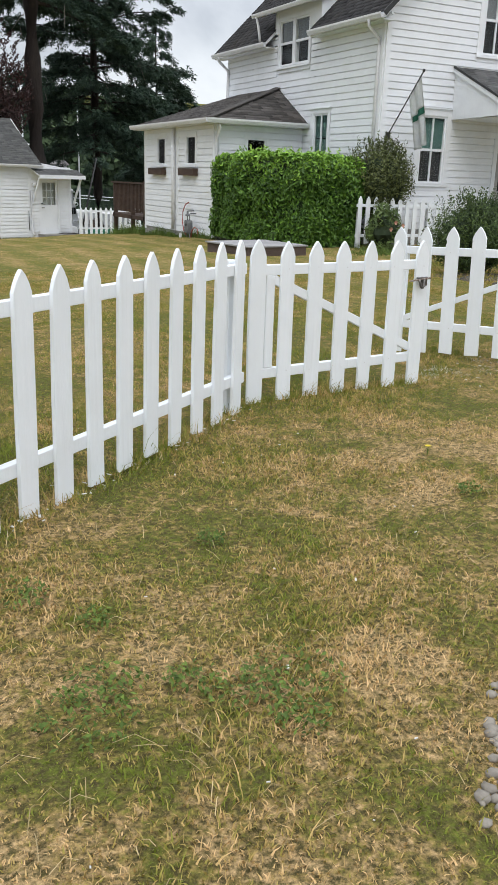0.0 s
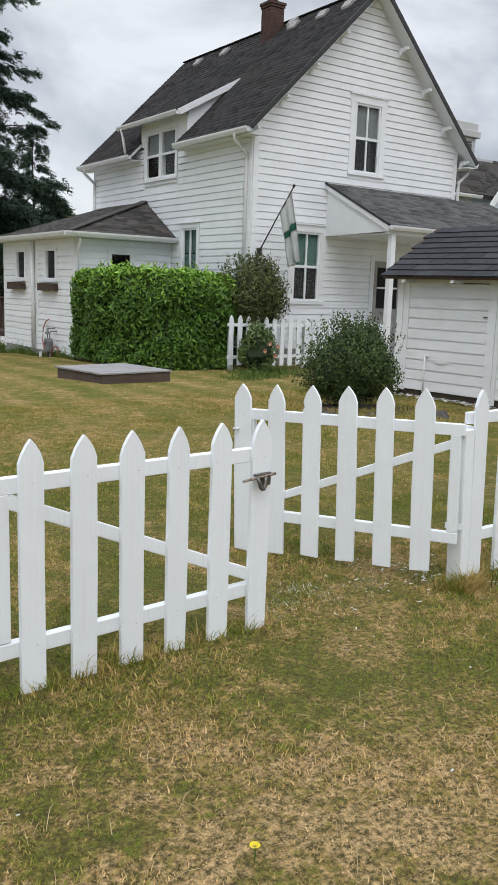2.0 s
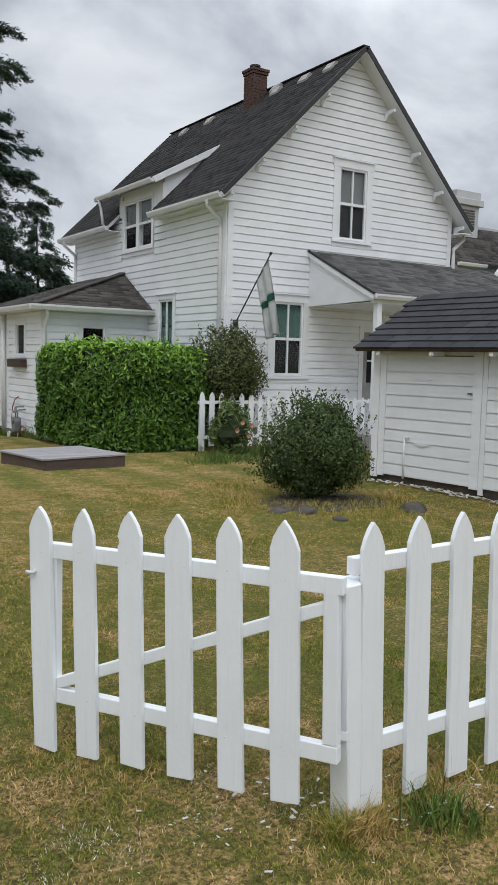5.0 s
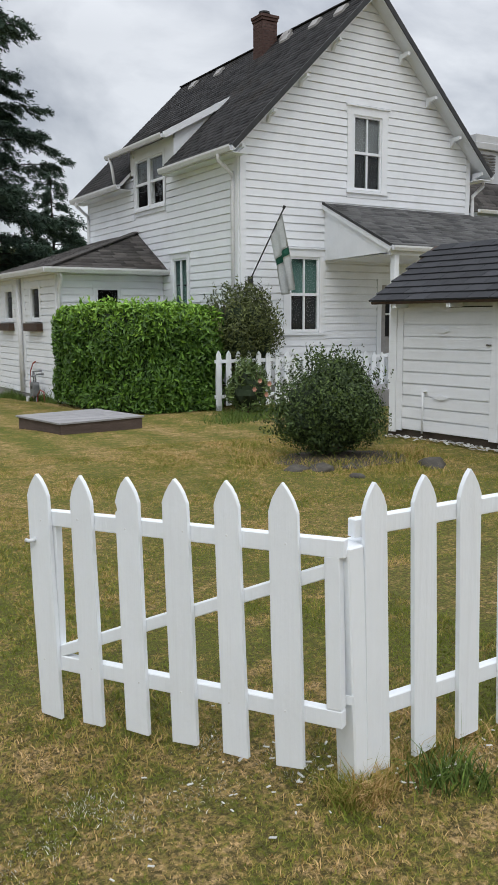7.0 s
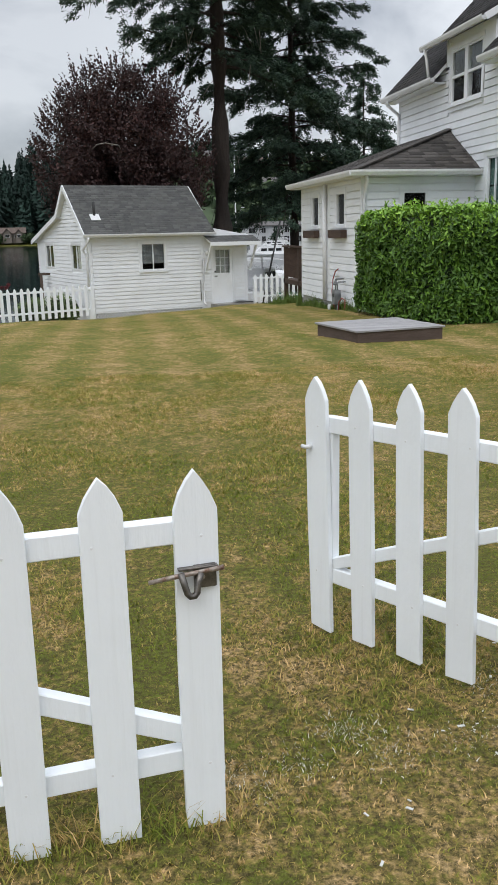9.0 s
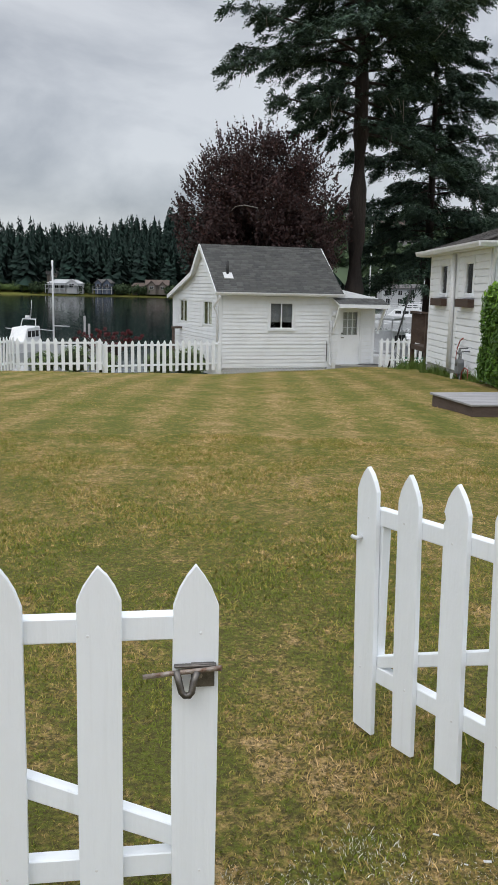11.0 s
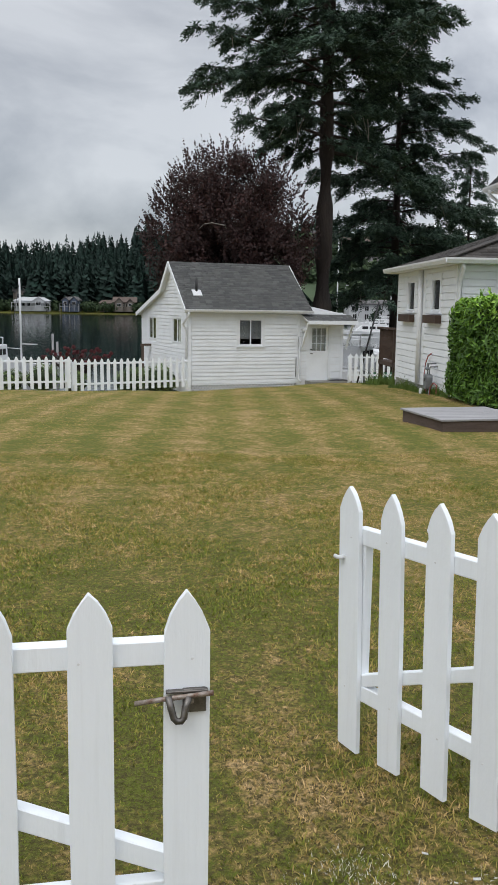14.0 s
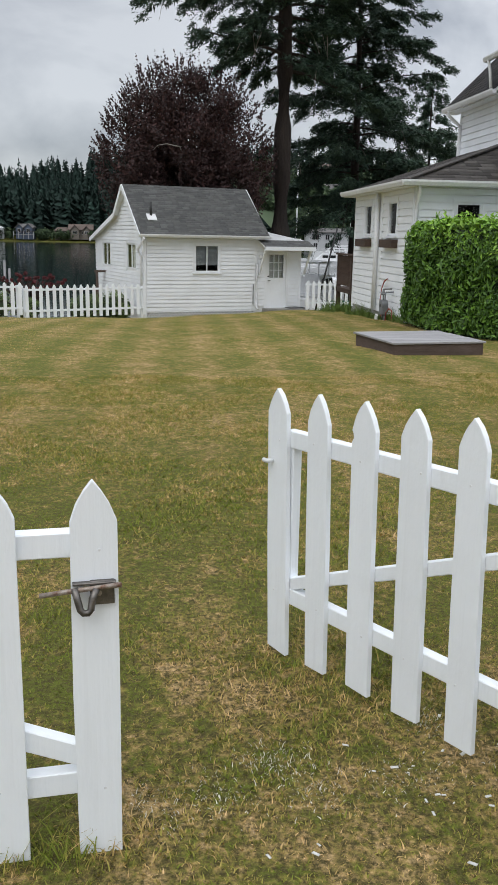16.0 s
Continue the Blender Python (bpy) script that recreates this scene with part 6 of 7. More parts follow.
cb = broadleaf("copper_beech", "copper-leaved tree with dark purple-red crown behind the cottage", (5.9, 37.4, gz_(5.9, 37.4) - 0.1), 11.2, 1.6, (3.45, 2.9, 3.95), 92000, 0.108, COPPER, 50, 230, 900)
bm = bmesh.new()
tube(bm, [Vector(p) - cb.matrix_basis.translation for p in ((4.64, 34.4, 4.50), (4.80, 34.4, 4.66), (5.10, 34.45, 4.72), (5.60, 34.7, 4.66), (5.9, 36.4, 4.2))], [0.008, 0.013, 0.017, 0.022, 0.035], 6)
part("bare_branch", bm, DEADTWIG, cb, "curved bare grey branch", True)
broadleaf("red_maple", "low red-leaved maple behind the lake fence", (-0.1, 36.2, gz_(-0.1, 36.2)), 2.35, 1.25, (1.75, 0.9, 0.42), 4200, 0.075, REDLEAF, 60, 46)
for k, (x, y, s) in enumerate(((-0.6, 30.6, 0.75), (0.4, 31.0, 0.6), (2.2, 31.9, 0.75), (3.2, 32.2, 0.85), (-1.6, 30.5, 0.55))):
    shrub("lakeside_bush", "leafy green bush behind the lake fence", (x, y, gz_(x, y) + s * 0.6), (s * 1.0, s * 0.7, s * 0.72), 2400, 0.075, PLANT, 70 + k, 0.4, 10)


# ---- far shore ----
def far_cones(n, place, seed, material, name, label, hmin, hmax):
    r = np.random.default_rng(seed)
    vs, fs, b = [], [], 0
    for k in range(n):
        x, y, z = place(r)
        h = r.uniform(hmin, hmax)
        h = h * r.choice([0.85, 0.95, 1.0, 1.0, 1.1])
        rad = h * r.uniform(0.17, 0.27)
        m = 130
        u = r.uniform(0.0, 1.0, m) ** 0.9
        crown = np.where(u > 0.25, ((1 - u) / 0.75) ** 0.85, 0.75 + u) * rad
        ln = crown * r.uniform(0.45, 1.2, m) + 0.12
        a = r.uniform(0, 2 * np.pi, m)
        dl = r.uniform(0.18, 0.42, m)
        zr = z + h * (0.05 + 0.95 * u)
        drop = ln * r.uniform(0.15, 0.6, m)
        root = np.stack([np.full(m, x), np.full(m, y), zr + 0.02 * h], 1)
        e0 = np.stack([x + np.cos(a - dl) * ln, y + np.sin(a - dl) * ln, zr - drop], 1)
        e1 = np.stack([x + np.cos(a + dl) * ln * 0.8, y + np.sin(a + dl) * ln * 0.8, zr - drop - 0.025 * h], 1)
        vs.append(np.stack([root, e0, e1], 1).reshape(-1, 3))
        fs.append(np.arange(m * 3).reshape(-1, 3) + b)
        b += m * 3
    ob = new(name, mesh_np(name, np.concatenate(vs), np.concatenate(fs), material))
    return tagged(ob, label, "forest", kind="stuff")


def shore_place(r):
    x = r.uniform(-140, 150)
    y = 436 + 120 * r.uniform(0, 1) ** 1.2
    return x, y, float(ground_z(x, y))


def shore_front(r):
    x = r.uniform(-140, -5)
    y = r.uniform(433, 442)
    return x, y, float(ground_z(x, y))


far_cones(1500, shore_place, 90, FARTREE, "far_forest", "dark conifer forest on the far lake shore", 15, 26)
far_cones(60, shore_front, 91, FARTREE, "far_forest", "tall dark firs standing along the far shore", 16, 30)


def hill_place(r):
    x = r.uniform(48, 130)
    y = r.uniform(225, 330)
    return x, y, -2.0 + (y - 220) * 0.16


# hillside to the right of the lake arm
bm = bmesh.new()
hx = np.linspace(40, 260, 12)
hy = np.linspace(212, 420, 12)
grid = [[bm.verts.new((x, y, -3.0 + (y - 212) * 0.17 + 2 * math.sin(x * 0.05))) for x in hx] for y in hy]
for i in range(11):
    for j in range(11):
        bm.faces.new((grid[i][j], grid[i][j + 1], grid[i + 1][j + 1], grid[i + 1][j]))
solid("backdrop_hill", bm, BROADTREE, "green wooded hillside beyond the marina", "hill", "structure", True)
hill_z = lambda x, y: -3.0 + (y - 212) * 0.17 + 2 * math.sin(x * 0.05)


def far_blobs(n, place, seed, material, name, label, s0, s1):
    """Broadleaf trees seen from afar: tufts of leaf clumps round a centre."""
    r = np.random.default_rng(seed)
    pts, nr = [], []
    for k in range(n):
        x, y, z = place(r)
        s = r.uniform(s0, s1)
        q = r.normal(0, 1, (100, 3))
        q /= np.linalg.norm(q, axis=1, keepdims=True)
        pts.append(np.array([x, y, z + s * 0.8]) + q * s * r.uniform(0.4, 1.1, (100, 1)) * np.array([0.8, 0.8, 1.0]))
        nr.append(q)
    v, f = leaves_np(np.concatenate(pts), np.concatenate(nr), s1 * 0.36, 0.8, seed)
    return tagged(new(name, mesh_np(name, v, f, material)), label, "trees", kind="stuff")


def hill_tree(r):
    x, y = r.uniform(44, 150), r.uniform(218, 400)
    return x, y, hill_z(x, y)


far_blobs(420, hill_tree, 95, BROADTREE, "far_trees", "broadleaf trees on the far hillside", 2.5, 5.5)
far_cones(50, lambda r: (lambda p: (p[0], p[1], p[2]))(hill_tree(r)), 96, FARTREE, "far_forest", "conifers on the far hillside", 6, 11)
far_blobs(60, lambda r: (r.uniform(-135, 20), r.uniform(428, 434), 0.2), 97, BROADTREE, "far_trees", "low bushes along the far shore", 1.2, 2.6)


def far_house(label, x, y, z, w, d, h, roof_h, wall, roof, storeys=1, turn=0, name="lake_house", gables=(), deck=0.0, hip=0.0):
    """A house seen across the water: walls, roof (hipped by hip at the ends), framed windows, front gables, veranda."""
    ob = thing(name, label, "house", pose(x, y, z, 0, 0, turn), "far shore houses")
    bm = bmesh.new()
    box(bm, (-w / 2, -d / 2, -1.5), (w / 2, d / 2, h))
    part("wall", bm, wall, ob)
    bm = bmesh.new()
    ew, ed = w / 2 + 0.5, d / 2 + 0.5
    low = [bm.verts.new(p) for p in ((-ew, -ed, h), (ew, -ed, h), (ew, ed, h), (-ew, ed, h))]
    eave = [bm.verts.new((v.co.x, v.co.y, h + 0.22)) for v in low]
    top = [bm.verts.new((-ew + hip, 0, h + roof_h)), bm.verts.new((ew - hip, 0, h + roof_h))]
    bm.faces.new(low[::-1])
    for i in range(4):
        bm.faces.new((low[i], low[(i + 1) % 4], eave[(i + 1) % 4], eave[i]))
    bm.faces.new((eave[0], eave[1], top[1], top[0]))
    bm.faces.new((eave[2], eave[3], top[0], top[1]))
    bm.faces.new((eave[1], eave[2], top[1]))
    bm.faces.new((eave[3], eave[0], top[0]))
    part("roof", bm, roof, ob)

    def pane(xx, yy, zz, ww, hh):
        bm = bmesh.new()
        box(bm, (xx - ww / 2 - 0.12, yy - 0.08, zz - 0.12), (xx + ww / 2 + 0.12, yy + 0.02, zz + hh + 0.12))
        win = part("window", bm, FARWALL, ob)
        bm = bmesh.new()
        box(bm, (xx - ww / 2, yy - 0.12, zz), (xx - 0.05, yy - 0.06, zz + hh))
        box(bm, (xx + 0.05, yy - 0.12, zz), (xx + ww / 2, yy - 0.06, zz + hh))
        part("pane", bm, ROOMDARK, win)

    rr = random.Random(int(abs(x) * 7))
    for s in range(storeys):
        n = max(2, int(w / 2.6))
        for k in range(n):
            pane(-w / 2 + (k + 0.5) * w / n, -d / 2, h * (s + 0.32) / storeys, rr.choice((0.9, 1.3, 1.6)), rr.choice((1.1, 1.4)))
    for gx_, gw, gh, gp in gables:
        bm = bmesh.new()
        prism(bm, [(gx_ - gw / 2, -1.4), (gx_ + gw / 2, -1.4), (gx_ + gw / 2, gh), (gx_, gh + gw * gp), (gx_ - gw / 2, gh)], -d / 2 - 1.6, 0)
        part("gable", bm, wall, ob)
        bm = bmesh.new()
        prism(bm, [(gx_ - gw / 2 - 0.5, gh - 0.3), (gx_, gh + gw * gp + 0.05), (gx_ + gw / 2 + 0.5, gh - 0.3), (gx_ + gw / 2 + 0.5, gh), (gx_, gh + gw * gp + 0.38), (gx_ - gw / 2 - 0.5, gh)], -d / 2 - 2.1, 0)
        part("gable_roof", bm, roof, ob)
        pane(gx_, -d / 2 - 1.6, gh * 0.45, gw * 0.45, gh * 0.42)
    if deck:
        bm = bmesh.new()
        box(bm, (-w / 2 - 0.8, -d / 2 - 3.0, deck), (w / 2 + 0.8, -d / 2, deck + 0.22))
        part("veranda_roof", bm, roof, ob)
        n = int(w / 2)
        for k in range(n + 1):
            bm = bmesh.new()
            xx = -w / 2 - 0.6 + k * (w + 1.2) / n
            box(bm, (xx - 0.1, -d / 2 - 2.9, -1.4), (xx + 0.1, -d / 2 - 2.7, deck))
            part("veranda_post", bm, FARWALL, ob)
        bm = bmesh.new()
        box(bm, (-w / 2 - 0.7, -d / 2 - 2.95, 0.75), (w / 2 + 0.7, -d / 2 - 2.85, 0.95))
        part("veranda_rail", bm, FARWALL, ob)
    return ob


far_house("white lakeside house with pale hipped roof and veranda", -70.5, 430, 0.3, 17, 8, 3.4, 2.0, FARWALL, FARWALL, 1, 0, gables=((3.5, 5.0, 3.6, 0.32),), deck=2.5, hip=3.5)
far_house("grey house among trees above the shore", -77, 441, 3.2, 10, 8, 5.0, 3, FARTAN, FARROOF, 2, 8, gables=((-2.0, 4.0, 4.6, 0.5),))
far_house("brown-roofed house among trees above the shore", -66, 443, 3.4, 6, 7, 4.6, 3, FARTAN, FARROOF, 1, -8)
far_house("blue-grey house with white porch by the lake", -51.5, 429, 0.3, 8.0, 7, 4.0, 1.8, FARBLUE, FARROOF, 2, -4, gables=((-2.3, 3.0, 3.9, 0.5), (2.0, 3.4, 3.9, 0.5)), deck=2.2, hip=1.5)
far_house("tan lakeside house with brown gables", -25.5, 430, 0.6, 11, 8, 3.0, 2.8, FARTAN, FARROOFRED, 1, 0, gables=((-2.6, 4.0, 2.8, 0.55), (2.8, 3.2, 2.8, 0.55)))
far_house("small tan wing of a lakeside house", -34.5, 430, 0.4, 6.5, 6, 2.6, 1.8, FARTAN, FARROOFRED, 1, 0, hip=1.5)
far_blobs(70, lambda r: (r.uniform(-118, -84), 428.5 + r.uniform(0, 2), 0.3), 98, PLANT, "far_hedge", "long clipped green hedge on the far shore", 1.2, 1.7)
far_blobs(46, lambda r: (r.choice([-61, -58, -44, -41, -38, -30, -19, -17, -14, -5, -81, -84]) + r.normal(0, 1.5), 425.5 + r.uniform(-1, 3), -0.6), 99, BROADTREE, "far_trees", "rounded garden trees between the far houses", 1.2, 2.8)
far_house("white hillside house with grey roof", 72.7, 305, hill_z(72.7, 305) + 1, 9, 7, 4, 3.5, FARWALL, FARROOF, 2, -12)
far_house("long white boathouse on the marina shore", 52.5, 216, -1.6, 15, 7, 4.6, 1.2, FARWALL, FARROOF, 2, 0)
far_house("white shed on the marina shore", 53.5, 245, hill_z(53.5, 245) + 0.3, 11, 6, 3.2, 1.6, FARWALL, FARWALL, 1, -6)
far_house("tan house high on the hillside", 81, 385, hill_z(81, 385) + 2, 11, 8, 4, 3, FARTAN, FARROOFRED, 2, -8)
far_house("grey house high on the hillside", 68, 395, hill_z(68, 395), 12, 9, 6, 4, FARWALL, FARROOF, 2, 5)


# ---- boats, masts ----
def boat(label, x, y, turn, length, cabin=True, mast=0.0, sink=0.0, canopy=True):
    ob = thing("motor_boat" if not mast else "sailing_boat", label, "boat", pose(x, y, -2.1 - sink, 0, 0, turn), "moored boats")
    bm = bmesh.new()
    n = 9
    rings = []
    for i in range(n):
        t = i / (n - 1)
        w = length * 0.15 * (1 - max(0, (t - 0.45) / 0.55) ** 2.2)
        zt = 0.75 + 0.4 * t * t
        rings.append([bm.verts.new((length * (t - 0.5), s * w * k, z)) for s, k, z in ((-1, 1, zt), (-1, 0.8, 0.0), (0, 0, -0.25), (1, 0.8, 0.0), (1, 1, zt))])
    for a, b in zip(rings, rings[1:]):
        for k in range(4):
            bm.faces.new((a[k], a[k + 1], b[k + 1], b[k]))
        bm.faces.new((a[4], a[0], b[0], b[4]))
    bm.faces.new(rings[0])
    bmesh.ops.remove_doubles(bm, verts=bm.verts[:], dist=0.001)
    part("hull", bm, HULL, ob, "white hull")
    if cabin:
        bm = bmesh.new()
        prism(bm, [(-length * 0.28, 0.75), (length * 0.24, 0.85), (length * 0.12, 1.75), (-length * 0.25, 1.8)], -length * 0.105, length * 0.105)
        part("cabin", bm, HULL, ob, bevel=0.04)
        for s in (-1, 1):
            for k in range(3):
                bm = bmesh.new()
                xa = -length * 0.2 + k * length * 0.115
                box(bm, (xa, s * length * 0.105 - 0.012, 1.2), (xa + length * 0.09, s * length * 0.105 + 0.012, 1.55))
                part("cabin_window", bm, ROOMDARK, ob)
    if cabin and not canopy:
        pipe("radar_arch", [(-length * 0.12, -length * 0.1, 1.7), (-length * 0.16, -length * 0.09, 2.2), (-length * 0.16, length * 0.09, 2.2), (-length * 0.12, length * 0.1, 1.7)], 0.035, METALWHITE, ob)
        pipe("aerial", [(-length * 0.16, 0.1, 2.2), (-length * 0.2, 0.1, 3.3)], 0.015, METALWHITE, ob)
        pipe("radar_dome", [(-length * 0.16, -0.1, 2.22), (-length * 0.16, -0.1, 2.4)], 0.13, METALWHITE, ob)
    if cabin and canopy:
        bm = bmesh.new()
        box(bm, (-length * 0.3, -length * 0.12, 2.35), (length * 0.05, length * 0.12, 2.45))
        part("canopy", bm, HULL, ob)
        for sx in (-0.28, 0.03):
            for s in (-1, 1):
                pipe("canopy_post", [(length * sx, s * length * 0.1, 1.7), (length * sx, s * length * 0.1, 2.36)], 0.03, METALWHITE, ob)
    pipe("rail_wire", [(length * (t - 0.5), -length * 0.14 * (1 - max(0, (t - 0.45) / 0.55) ** 2.2), 1.5 + 0.3 * t) for t in np.linspace(0.3, 0.98, 6)], 0.02, METALWHITE, ob)
    if mast:
        pipe("mast", [(0.3, 0, 0.8), (0.3, 0, mast)], 0.05, METALWHITE, ob, "pale bare mast")
        pipe("boom", [(0.2, 0, 1.9), (-length * 0.42, 0, 1.8)], 0.03, METALWHITE, ob)
        pipe("stay", [(length * 0.48, 0, 1.1), (0.3, 0, mast - 0.2)], 0.012, BLACKPAINT, ob)
    return ob


boat("white motor cruiser with radar arch moored on the lake", -7.0, 52, 258, 4.6, sink=0.35, canopy=False)
boat("sailing boat with tall bare mast", -4.4, 48, 255, 4.0, False, 5.3, 0.2)
boat("white cabin cruiser at the marina", 28.9, 115, 172, 8.5)
boat("white cabin cruiser at the marina", 38.5, 150, 165, 9.5)
boat("white cabin cruiser at the marina", 31.5, 124, 160, 7.0)
boat("white cabin cruiser at the marina", 45.5, 185, 160, 10)
boat("sailing boat with tall bare mast", 15.1, 62, 140, 7.5, False, 9.5)
boat("sailing boat with tall bare mast", 18.6, 60.5, 140, 7.5, False, 10.5)
boat("white runabout by the dock", 13.6, 48, 60, 5.5)

# ---- neighbour's house beyond ----
nb = thing("neighbour_house", "pale blue neighbouring house with brown-grey roof and white chimney", "house")
slab("roof", [(26.9, 24.2, 5.45), (36, 24.2, 5.45), (36, 25.75, 7.15), (26.9, 25.75, 7.15)], 0.15, FARROOF, nb)
slab("roof", [(26.9, 27.3, 5.45), (36, 27.3, 5.45), (36, 25.75, 7.15), (26.9, 25.75, 7.15)], 0.15, FARROOF, nb)
shingles(plane_frame((26.9, 24.2, 5.47), (36, 24.2, 5.47), (26.9, 25.75, 7.17)), 2.28, lambda s: 0, lambda s: 9.1, 0.16, 0.32, "shingle", nb, SHINGLE_ANNEX, 12)
gutter(nb, (26.9, 24.2, 5.44), (28.4, 24.2, 5.44), (0, -1, 0), 0.12)
bm = bmesh.new()
box(bm, (27.2, 24.5, -0.2), (36, 27.0, 5.4))
part("wall", bm, PALEBLUE, nb)
mnb = axes((0, 23.6, 0), (1, 0, 0), (0, -1, 0))
for k in range(16):
    zz = 3.2 + k * 0.2
    xl = 28.3 + max(0, (zz - 4.9)) * 0.75
    bm = bmesh.new()
    box(bm, (xl, 0.0, zz), (34.0, 0.03 - 0.01 * (k % 2), zz + 0.195), mnb)
    part("siding_board", bm, PALEBLUE, nb)
bar("barge_board", (28.2, 23.5, 4.95), (31.0, 23.5, 8.4), 0.05, 0.22, TRIM, nb)
for lo, hi, nm in (((27.75, 25.2, 5.9), (29.0, 26.1, 7.75), "chimney"), ((27.62, 25.07, 7.75), (29.13, 26.23, 8.0), "chimney_band"), ((27.70, 25.15, 8.0), (29.05, 26.15, 8.30), "chimney_cap"), ((29.1, 25.6, 6.6), (30.6, 26.2, 7.15), "ridge_box")):
    bm = bmesh.new()
    box(bm, lo, hi)
    part(nm, bm, FARWALL, nb, "white boxed chimney work", bevel=0.02)
for k in range(7):
    bm = bmesh.new()
    box(bm, (28.0, 25.16, 6.95 + k * 0.1), (28.75, 25.20, 7.0 + k * 0.1))
    part("louvre", bm, FARROOF, nb)

# ---- grass ----
def blades(name, label, x0, x1, y0, y1, n, h, w, seed, material=None, patch=None, tris=3):
    r = np.random.default_rng(seed)
    x, y = r.uniform(x0, x1, n), r.uniform(y0, y1, n)
    if patch is not None:
        k = patch(x, y, r)
        x, y = x[k], y[k]
        n = len(x)
    z = ground_z(x, y) - 0.004
    tuft = 0.75 + 0.5 * np.sin(x * 3.1 + 1.3 * np.sin(y * 2.2)) * np.sin(y * 2.7 + 1.1 * np.sin(x * 1.9))
    hh = h * r.gamma(6, 1 / 6, n) * np.clip(tuft, 0.45, 1.3)
    a = r.uniform(0, 2 * np.pi, n)
    ln = hh * r.uniform(0.3, 1.3, n)
    dx, dy = np.cos(a), np.sin(a)
    ww = w * r.uniform(0.6, 1.3, n)
    b = r.uniform(0, 2 * np.pi, n)
    sx, sy = np.cos(b) * ww, np.sin(b) * ww
    base = np.stack([x, y, z], 1)
    s = np.stack([sx, sy, np.zeros(n)], 1)
    mid = base + np.stack([dx * ln * 0.35, dy * ln * 0.35, hh * 0.62], 1)
    tip = base + np.stack([dx * ln, dy * ln, hh], 1)
    if tris == 3:
        v = np.stack([base - s, base + s, mid + s * 0.7, mid - s * 0.7, tip], 1).reshape(-1, 3)
        i = np.arange(n)[:, None] * 5
        f = np.concatenate([i + np.array([[0, 1, 2]]), i + np.array([[0, 2, 3]]), i + np.array([[3, 2, 4]])], 0)
    else:
        v = np.stack([base - s, base + s, tip], 1).reshape(-1, 3)
        f = np.arange(n * 3).reshape(-1, 3)
    return tagged(new(name, mesh_np(name, v, f, material or BLADE)), label, "grass", kind="stuff")


blades("grass", "short patchy lawn grass, green and straw-dry", -0.4, 6.9, 0.35, 6.2, 310000, 0.018, 0.0026, 1, patch=lambda x, y, r: x - 1.3 * y < 1.7)
blades("grass", "mown lawn grass inside the fence", -1.5, 11.4, 6.2, 12.0, 390000, 0.016, 0.0050, 2, tris=1)
blades("grass", "mown lawn grass towards the lake", -3.0, 12.0, 12.0, 31.0, 170000, 0.009, 0.0075, 3, tris=1)

# ---- small things on the lawn ----
r5 = np.random.default_rng(77)


def near(points, spread):
    """Keeps blades that fall close to one of the points."""
    p = np.array(points)
    def keep(x, y, r):
        d = np.hypot(x[:, None] - p[None, :, 0], y[:, None] - p[None, :, 1]).min(1)
        return r.uniform(0, 1, len(x)) < np.exp(-(d / spread) ** 2)
    return keep


def along_line(a, b, spread):
    ax, ay, bx, by = *a, *b
    def keep(x, y, r):
        t = np.clip(((x - ax) * (bx - ax) + (y - ay) * (by - ay)) / ((bx - ax) ** 2 + (by - ay) ** 2), 0, 1)
        d = np.hypot(x - ax - t * (bx - ax), y - ay - t * (by - ay))
        return r.uniform(0, 1, len(x)) < np.exp(-(d / spread) ** 2)
    return keep


# longer grass left standing along the fences
blades("tall_grass", "longer unmown grass along the fence foot", -0.5, 3.0, 1.8, 4.5, 42000, 0.075, 0.0024, 11, patch=along_line((-0.3, 1.95), (2.66, 4.12), 0.07))
blades("tall_grass", "longer unmown grass under the closed gate leaf", 2.6, 4.3, 3.9, 4.7, 9000, 0.060, 0.0022, 12, patch=along_line((2.7, 4.2), (4.16, 4.36), 0.06))
blades("tall_grass", "longer unmown grass by the gate post", 5.3, 7.2, 4.0, 4.7, 12000, 0.065, 0.0024, 13, patch=along_line((5.4, 4.3), (7.2, 4.35), 0.07))
blades("tall_grass", "tuft of bright green grass at the gate post foot", 5.4, 6.1, 3.9, 4.3, 2600, 0.09, 0.004, 14, CLOVER, near([(5.72, 4.17), (5.80, 4.13)], 0.07))
WHITE_SPOTS = [(4.7, 4.6), (4.95, 4.55), (5.04, 4.56), (4.7, 4.52), (4.43, 4.54), (5.17, 4.82), (5.38, 4.61), (6.0, 4.25), (4.6, 4.68), (4.25, 4.5), (5.35, 4.5), (5.9, 4.22), (6.4, 4.28)]
blades("bleached_grass", "paint-whitened dry grass round the gate", 3.9, 6.8, 4.0, 5.2, 38000, 0.012, 0.0018, 15, PALEGRASS, near(WHITE_SPOTS, 0.085))
blades("bleached_grass", "paint-whitened dry grass at the fence foot", -0.5, 3.0, 1.8, 4.5, 14000, 0.03, 0.0014, 16, PALEGRASS, along_line((-0.3, 1.92), (2.66, 4.08), 0.03))
blades("tall_grass", "longer grass at the foot of the gate post", 5.2, 5.7, 4.1, 4.35, 9000, 0.06, 0.0026, 21, patch=along_line((5.36, 4.24), (5.50, 4.235), 0.035))
blades("rough_grass", "rough dry grass round the shrub and stones", 8.2, 11.3, 8.2, 11.6, 20000, 0.062, 0.0035, 17, patch=near([(9.3, 9.5), (9.9, 9.3), (8.9, 10.1), (9.9, 8.9), (9.0, 11.2), (10.6, 9.6)], 0.35))
